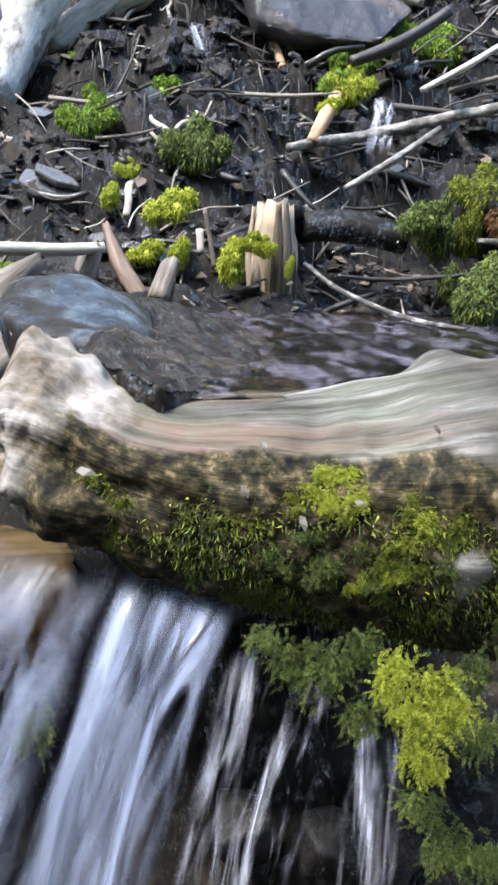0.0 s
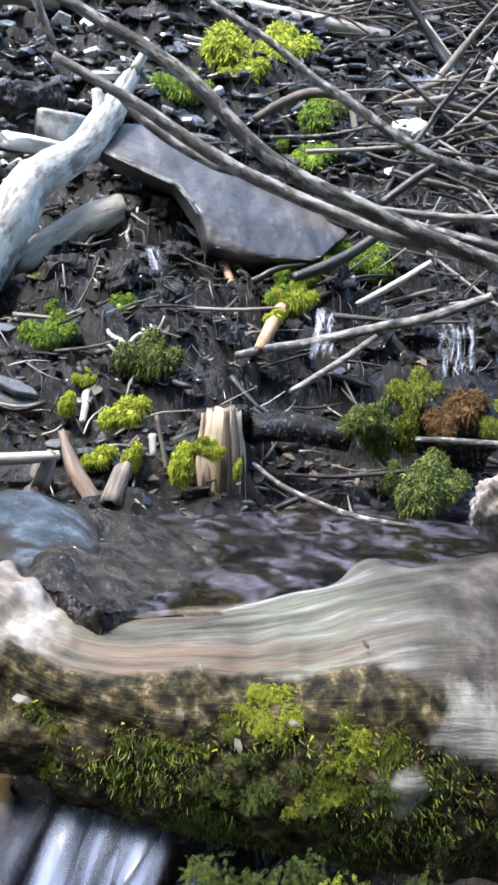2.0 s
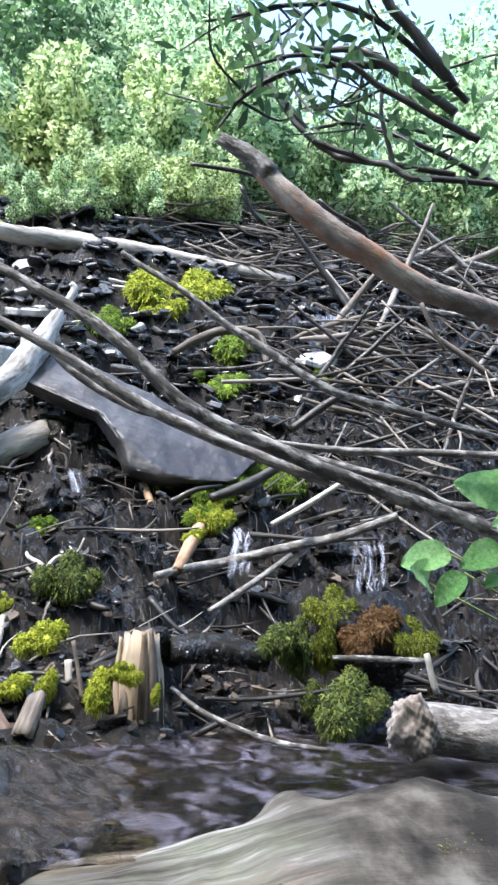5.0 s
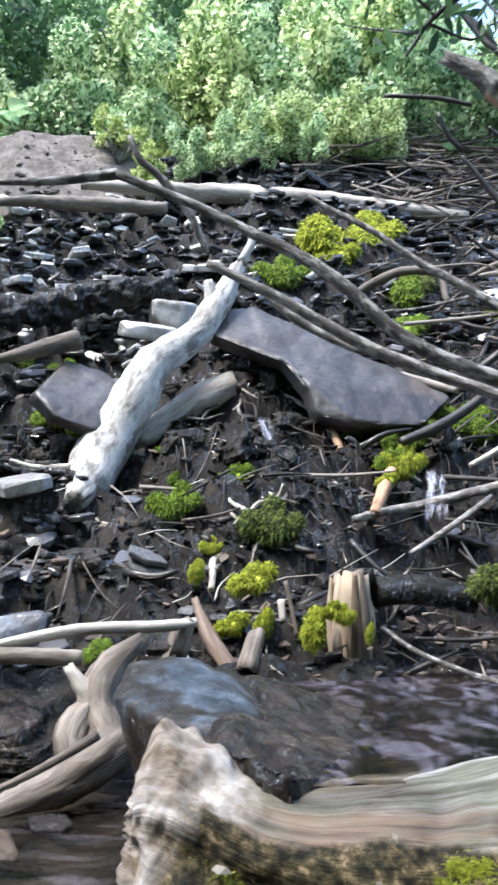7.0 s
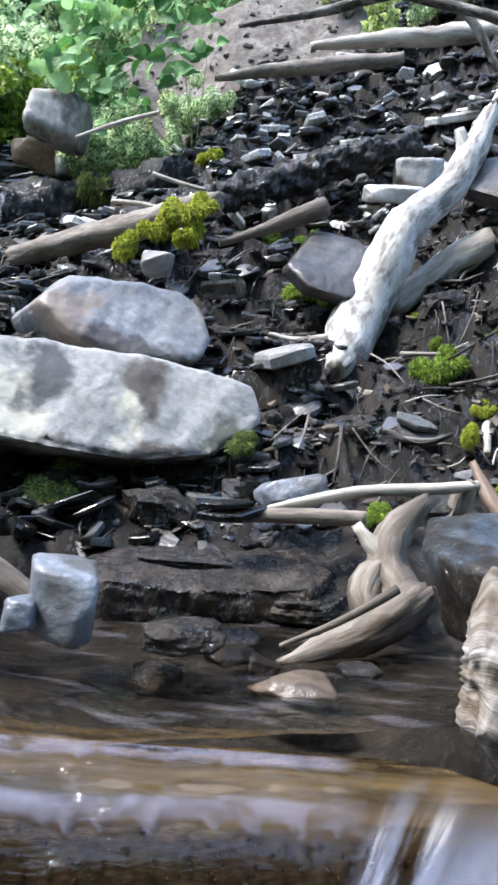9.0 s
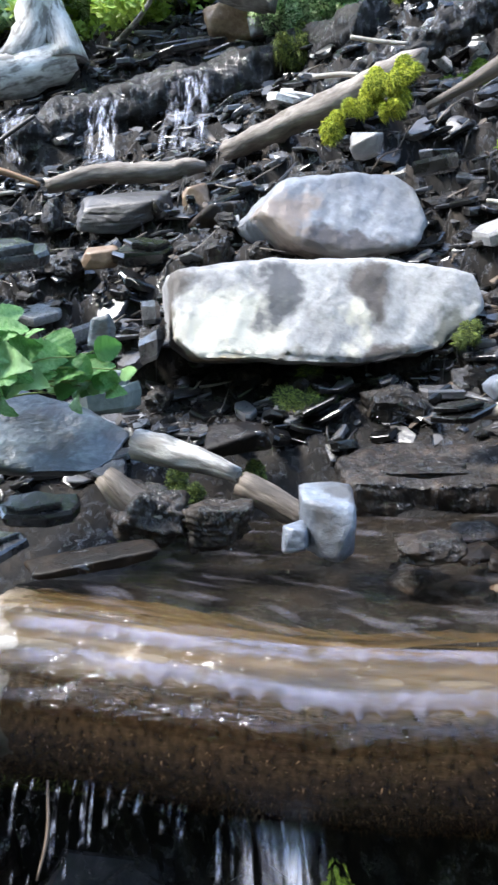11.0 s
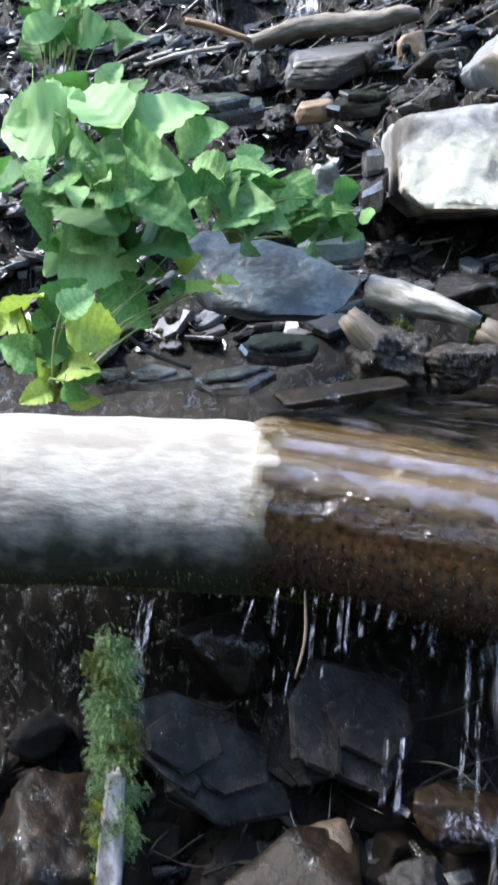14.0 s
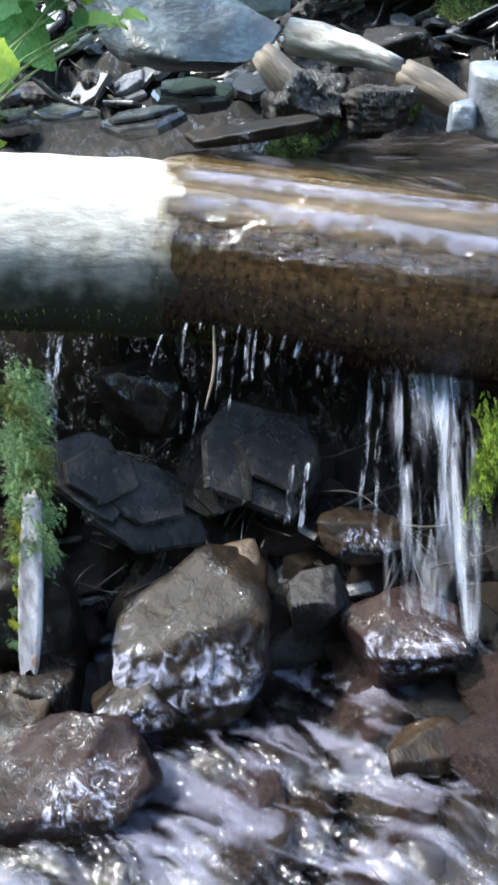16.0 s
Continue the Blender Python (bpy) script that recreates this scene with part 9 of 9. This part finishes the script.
def bank_spot(x0, x1, s0, s1):
    def spot(rng):
        x, s = rng.uniform(x0, x1), rng.uniform(s0, s1)
        return x, float(np.interp(x, LX, LY)) + s / float(np.interp(x, LX, LC))
    return spot


brush("brush_pile", 420, bank_spot(.9, 3.6, 2.2, 5.0), 31, .6, .007, M_litter, "tangled heap of dead brown twigs", .35, (25, 70))
brush("brush_pile", 160, bank_spot(.2, 3.2, 3.8, 5.2), 32, .7, .01, M_litter, "dead branches strewn along the top of the bank", .15, (0, 25))
brush("twig_litter", 450, bank_spot(-4.5, 1.2, .95, 4.8), 33, .2, .0045, M_litter, "dead twig litter on the wet bank", .03, (0, 60))


def chips(count, seed):
    rng = np.random.default_rng(seed)
    where = bank_spot(-4.6, 2.4, .9, 4.8)
    vs, fs = [], []
    for k in range(count):
        x, y = where(rng)
        r = .008 + .022 * rng.random() ** 2
        v = np.array([[-1, -.4, 0], [.2, -.55, .1], [1, -.1, 0], [.5, .5, .14], [-.6, .45, .06], [-1, -.4, -.16], [.2, -.55, -.08], [1, -.1, -.16], [.5, .5, -.05], [-.6, .45, -.1]]) * rng.uniform(.6, 1.3, (10, 1)) * r
        vs.append(turn(v, rng.normal() * 30 + 20, rng.normal() * 25, rng.uniform(0, 360)) + [x, y, ground_z(x, y) + .012])
        q = 10 * k
        fs += [(q, q + 1, q + 2, q + 3, q + 4), (q + 9, q + 8, q + 7, q + 6, q + 5)] + [(q + i, q + 5 + i, q + 5 + (i + 1) % 5, q + (i + 1) % 5) for i in range(5)]
    return tagged(mesh_object("bark_chips", np.vstack(vs), fs, M_chips, smooth=False), "brown bark chips and dead leaves on the bank", "litter", kind="stuff")


chips(9000, 44)
brush("twig_litter", 120, bank_spot(.5, 2.6, 1.3, 3.4), 35, .4, .007, M_bark, "dead grey twigs tangled on the bank", .12, (20, 50))
brush("twig_litter", 160, bank_spot(-.6, 1.4, 1.0, 2.6), 36, .16, .005, M_litter, "dead twigs and wood splinters on the mud", .03, (10, 50))
brush("twig_litter", 70, bank_spot(-.5, 1.4, 1.0, 2.6), 37, .22, .012, M_darkwood, "dark rotten wood pieces on the mud", .02, (5, 40))


# ---- leafy boughs over the bank ----
def bough(pts, radii, leaves, size, spread, seed, mat, label):
    """A thin drooping bough with narrow leaves along it."""
    rng = np.random.default_rng(seed)
    thing = limb("leafy_bough", pts, radii, M_darkwood, label, "branch", "leafy boughs over the bank", sides=7, seed=seed, gnarl=.012)
    s = spline(np.asarray(pts), 120)
    for k in range(7):
        i = rng.integers(15, 110)
        tip = s[i] + rng.normal(size=3) * spread * 1.6 + [0, 0, -.05]
        limb("twig", [tuple(s[i]), tuple((s[i] + tip) / 2 + rng.normal(size=3) * .02), tuple(tip)], [.005, .004, .002], M_darkwood, parent=thing, sides=5, rings=8, seed=k)
    c = s[rng.integers(10, 120, leaves)] + rng.normal(size=(leaves, 3)) * spread
    a = rng.normal(size=(leaves, 3)) + [0, 0, -.8]
    a /= np.linalg.norm(a, axis=1)[:, None]
    w = np.cross(a, rng.normal(size=(leaves, 3)))
    w /= np.linalg.norm(w, axis=1)[:, None]
    ln = size * rng.uniform(.6, 1.4, leaves)[:, None]
    v = np.stack([c - a * ln, c - a * ln * .3 + w * ln * .3, c + a * ln * .3 + w * ln * .26, c + a * ln, c + a * ln * .3 - w * ln * .26, c - a * ln * .3 - w * ln * .3], 1).reshape(-1, 3)
    mesh_object("leaves", v, [tuple(range(6 * i, 6 * i + 6)) for i in range(leaves)], mat, thing, smooth=False)
    return thing


for k, (pts, count) in enumerate(BOUGHS):
    bough(pts, [.012, .01, .008, .004], count, .03, .09, 400 + k, M_darkleaf, "dark leafy bough hanging over the bank")


# ---- mud clods and creek stones ----
def clods(count, seed, spot, lo, hi, mat, label):
    """Steep lumps of dark earth and rotten wood that step down the bank."""
    rng = np.random.default_rng(seed)
    shapes = []
    for k in range(count):
        x, y = spot(rng)
        r = lo + (hi - lo) * rng.random() ** 1.6
        v, f = rock_shape(seed * 100 + k, (r * rng.uniform(1, 1.7), r * .8, r * rng.uniform(.7, 1.2)), 3, 16, .2, .12)
        v = turn(v, rng.normal() * 12, rng.normal() * 12, rng.normal() * 30)
        v = v * (1 + .28 * fbm(v / r + k, 1.6, 4) + .1 * fbm(v / r + k, 7, 3))[:, None]
        shapes.append((v + [x, y, ground_z(x, y) + r * .1], f))
    v, f = merged(shapes)
    return tagged(mesh_object("mud", v, f, mat, smooth=False), label, "mud", kind="stuff")


clods(330, 7, bank_spot(-.75, 1.9, 1.0, 2.9), .014, .07, M_mud, "dark wet lumps of earth stepping down the bank")
clods(150, 8, bank_spot(-3.6, -.6, .9, 2.4), .03, .08, M_mud, "dark wet lumps of earth between slates")


def hanging_roots(count, seed, x0, x1, s0, s1, mat, label):
    """Wet rootlets and dead grass that hang over the lips of the steps in the bank."""
    rng = np.random.default_rng(seed)
    x, s = rng.uniform(x0, x1, count * 6), rng.uniform(s0, s1, count * 6)
    y = np.interp(x, LX, LY) + s / np.interp(x, LX, LC)
    drop = land(x, y) - land(x, y - .09)
    pick = np.flatnonzero(drop > .075)[:count]
    shapes = []
    for i in pick:
        ln = min(.2, drop[i] * rng.uniform(.6, 1.5))
        a = np.array([x[i], y[i] + .03, ground_z(x[i], y[i]) + .02])
        b = a + [rng.normal() * .015, -.07, -ln * .3]
        c = b + [rng.normal() * .02, -.02 + rng.normal() * .01, -ln * .8]
        r = rng.uniform(.0012, .0042)
        v, f, _ = limb_shape([a, b, c], [r, r * .9, r * .5], 4, 6, .15, int(i))
        shapes.append((v, f))
    v, f = merged(shapes)
    return tagged(mesh_object("rootlets", v, f, mat), label, "roots", kind="stuff")


hanging_roots(260, 51, -.7, 2.0, 1.0, 2.9, M_darkwood, "dark wet rootlets hanging over the bank")
hanging_roots(60, 52, -.7, 2.0, 1.0, 2.9, M_litter, "pale dead grass hanging over the bank")
hanging_roots(300, 53, -3.2, -.7, .9, 2.6, M_darkwood, "dark wet rootlets hanging over slates")

CREEK = []
for k in range(9):
    v, f = rock_shape(970 + k, (1, .8, .62), 4, 14, .1, .09)
    me = bpy.data.meshes.new("creek_stone")
    me.from_pydata([tuple(q) for q in v], [], f)
    me.polygons.foreach_set("use_smooth", [True] * len(me.polygons))
    me.materials.append((M_brownstone, M_darkstone, M_redstone)[k % 3])
    CREEK.append(me)
rng = np.random.default_rng(23)
for k in range(170):
    x = rng.uniform(-1.8, .5)
    y = float(np.interp(x, LX, LY)) + rng.uniform(-.75, .06)
    r = .03 + .075 * rng.random() ** 1.5
    ob = new("creek_stone", CREEK[rng.integers(9)])
    ob.matrix_world = pose(x, y, ground_z(x, y) + r * .25, rng.normal() * 25, rng.normal() * 25, rng.uniform(0, 360)) @ Matrix.Diagonal((r * 1.2, r, r, 1))
    tagged(ob, "wet brown stone on the creek bed", "stone", "stones on the creek bed")
rng = np.random.default_rng(33)
for k in range(80):
    u = rng.random()
    x, y = -1.35 + u * 1.0 + rng.normal() * .03, .62 + u * .38 + rng.uniform(-.28, .06)
    r = .025 + .05 * rng.random() ** 1.5
    ob = new("creek_slate", SLATES[rng.integers(6)] if k % 2 else CREEK[rng.integers(9)])
    ob.matrix_world = pose(x, y, ground_z(x, y) + r * .3, 35 + rng.normal() * 20, rng.normal() * 25, rng.uniform(0, 360)) @ Matrix.Diagonal((r * 1.3, r, r, 1))
    tagged(ob, "dark wet broken stone under the log", "stone", "stones under the log")
def under_log(rng):
    u = rng.random()
    x, y = -1.4 + u * 1.05 + rng.normal() * .03, .55 + u * .4 + rng.uniform(-.22, .1)
    return x, y


brush("twig_litter", 90, under_log, 42, .16, .003, M_darkwood, "dark wet twigs caught among stones under the log", .1, (20, 80))
brush("twig_litter", 60, bank_spot(-.7, 1.5, .95, 2.7), 38, .13, .0026, M_palewood, "thin pale rootlets over the mud", .05, (20, 70))
brush("twig_litter", 120, bank_spot(-3.4, -.7, .95, 2.4), 39, .14, .004, M_litter, "thin dead twigs among slates", .03, (10, 60))
brush("twig_litter", 60, bank_spot(-.7, 1.9, 1.0, 2.8), 40, .15, .003, M_litter, "thin dead twigs strewn over the mud", .06, (15, 75))
brush("twig_litter", 20, bank_spot(-.6, 1.9, 1.2, 2.8), 41, .3, .006, M_palebark, "pale dead sticks strewn over the mud", .06, (10, 50))
rng = np.random.default_rng(29)
for k in range(90):
    x, s = rng.uniform(-.75, 1.7), rng.uniform(1.0, 2.7)
    y = float(np.interp(x, LX, LY)) + s / float(np.interp(x, LX, LC))
    r = .022 + .05 * rng.random() ** 1.8
    ob = new("slate", SLATES[rng.integers(7)])
    ob.matrix_world = pose(x, y, ground_z(x, y) + r * .12, rng.normal() * 12 + 12, rng.normal() * 12, rng.uniform(0, 360)) @ Matrix.Diagonal((r, r, r, 1))
    tagged(ob, "small flat wet slate on the mud", "stone", "slates on the mud")
rng = np.random.default_rng(71)
for k in range(60):
    x, y = rng.uniform(-1.5, -.3), rng.uniform(3.7, 5.1)
    r = .045 + .07 * rng.random() ** 1.6
    ob = new("slate", SLATES[7 if k % 3 else rng.integers(7)])
    ob.matrix_world = pose(x, y, ground_z(x, y) + .03 + r * .3, rng.normal() * 14 + 34, rng.normal() * 16, rng.uniform(0, 360)) @ Matrix.Diagonal((r, r, r, 1))
    tagged(ob, "pale flat slate on the stony upper bank", "stone", "pale slates on the bank")
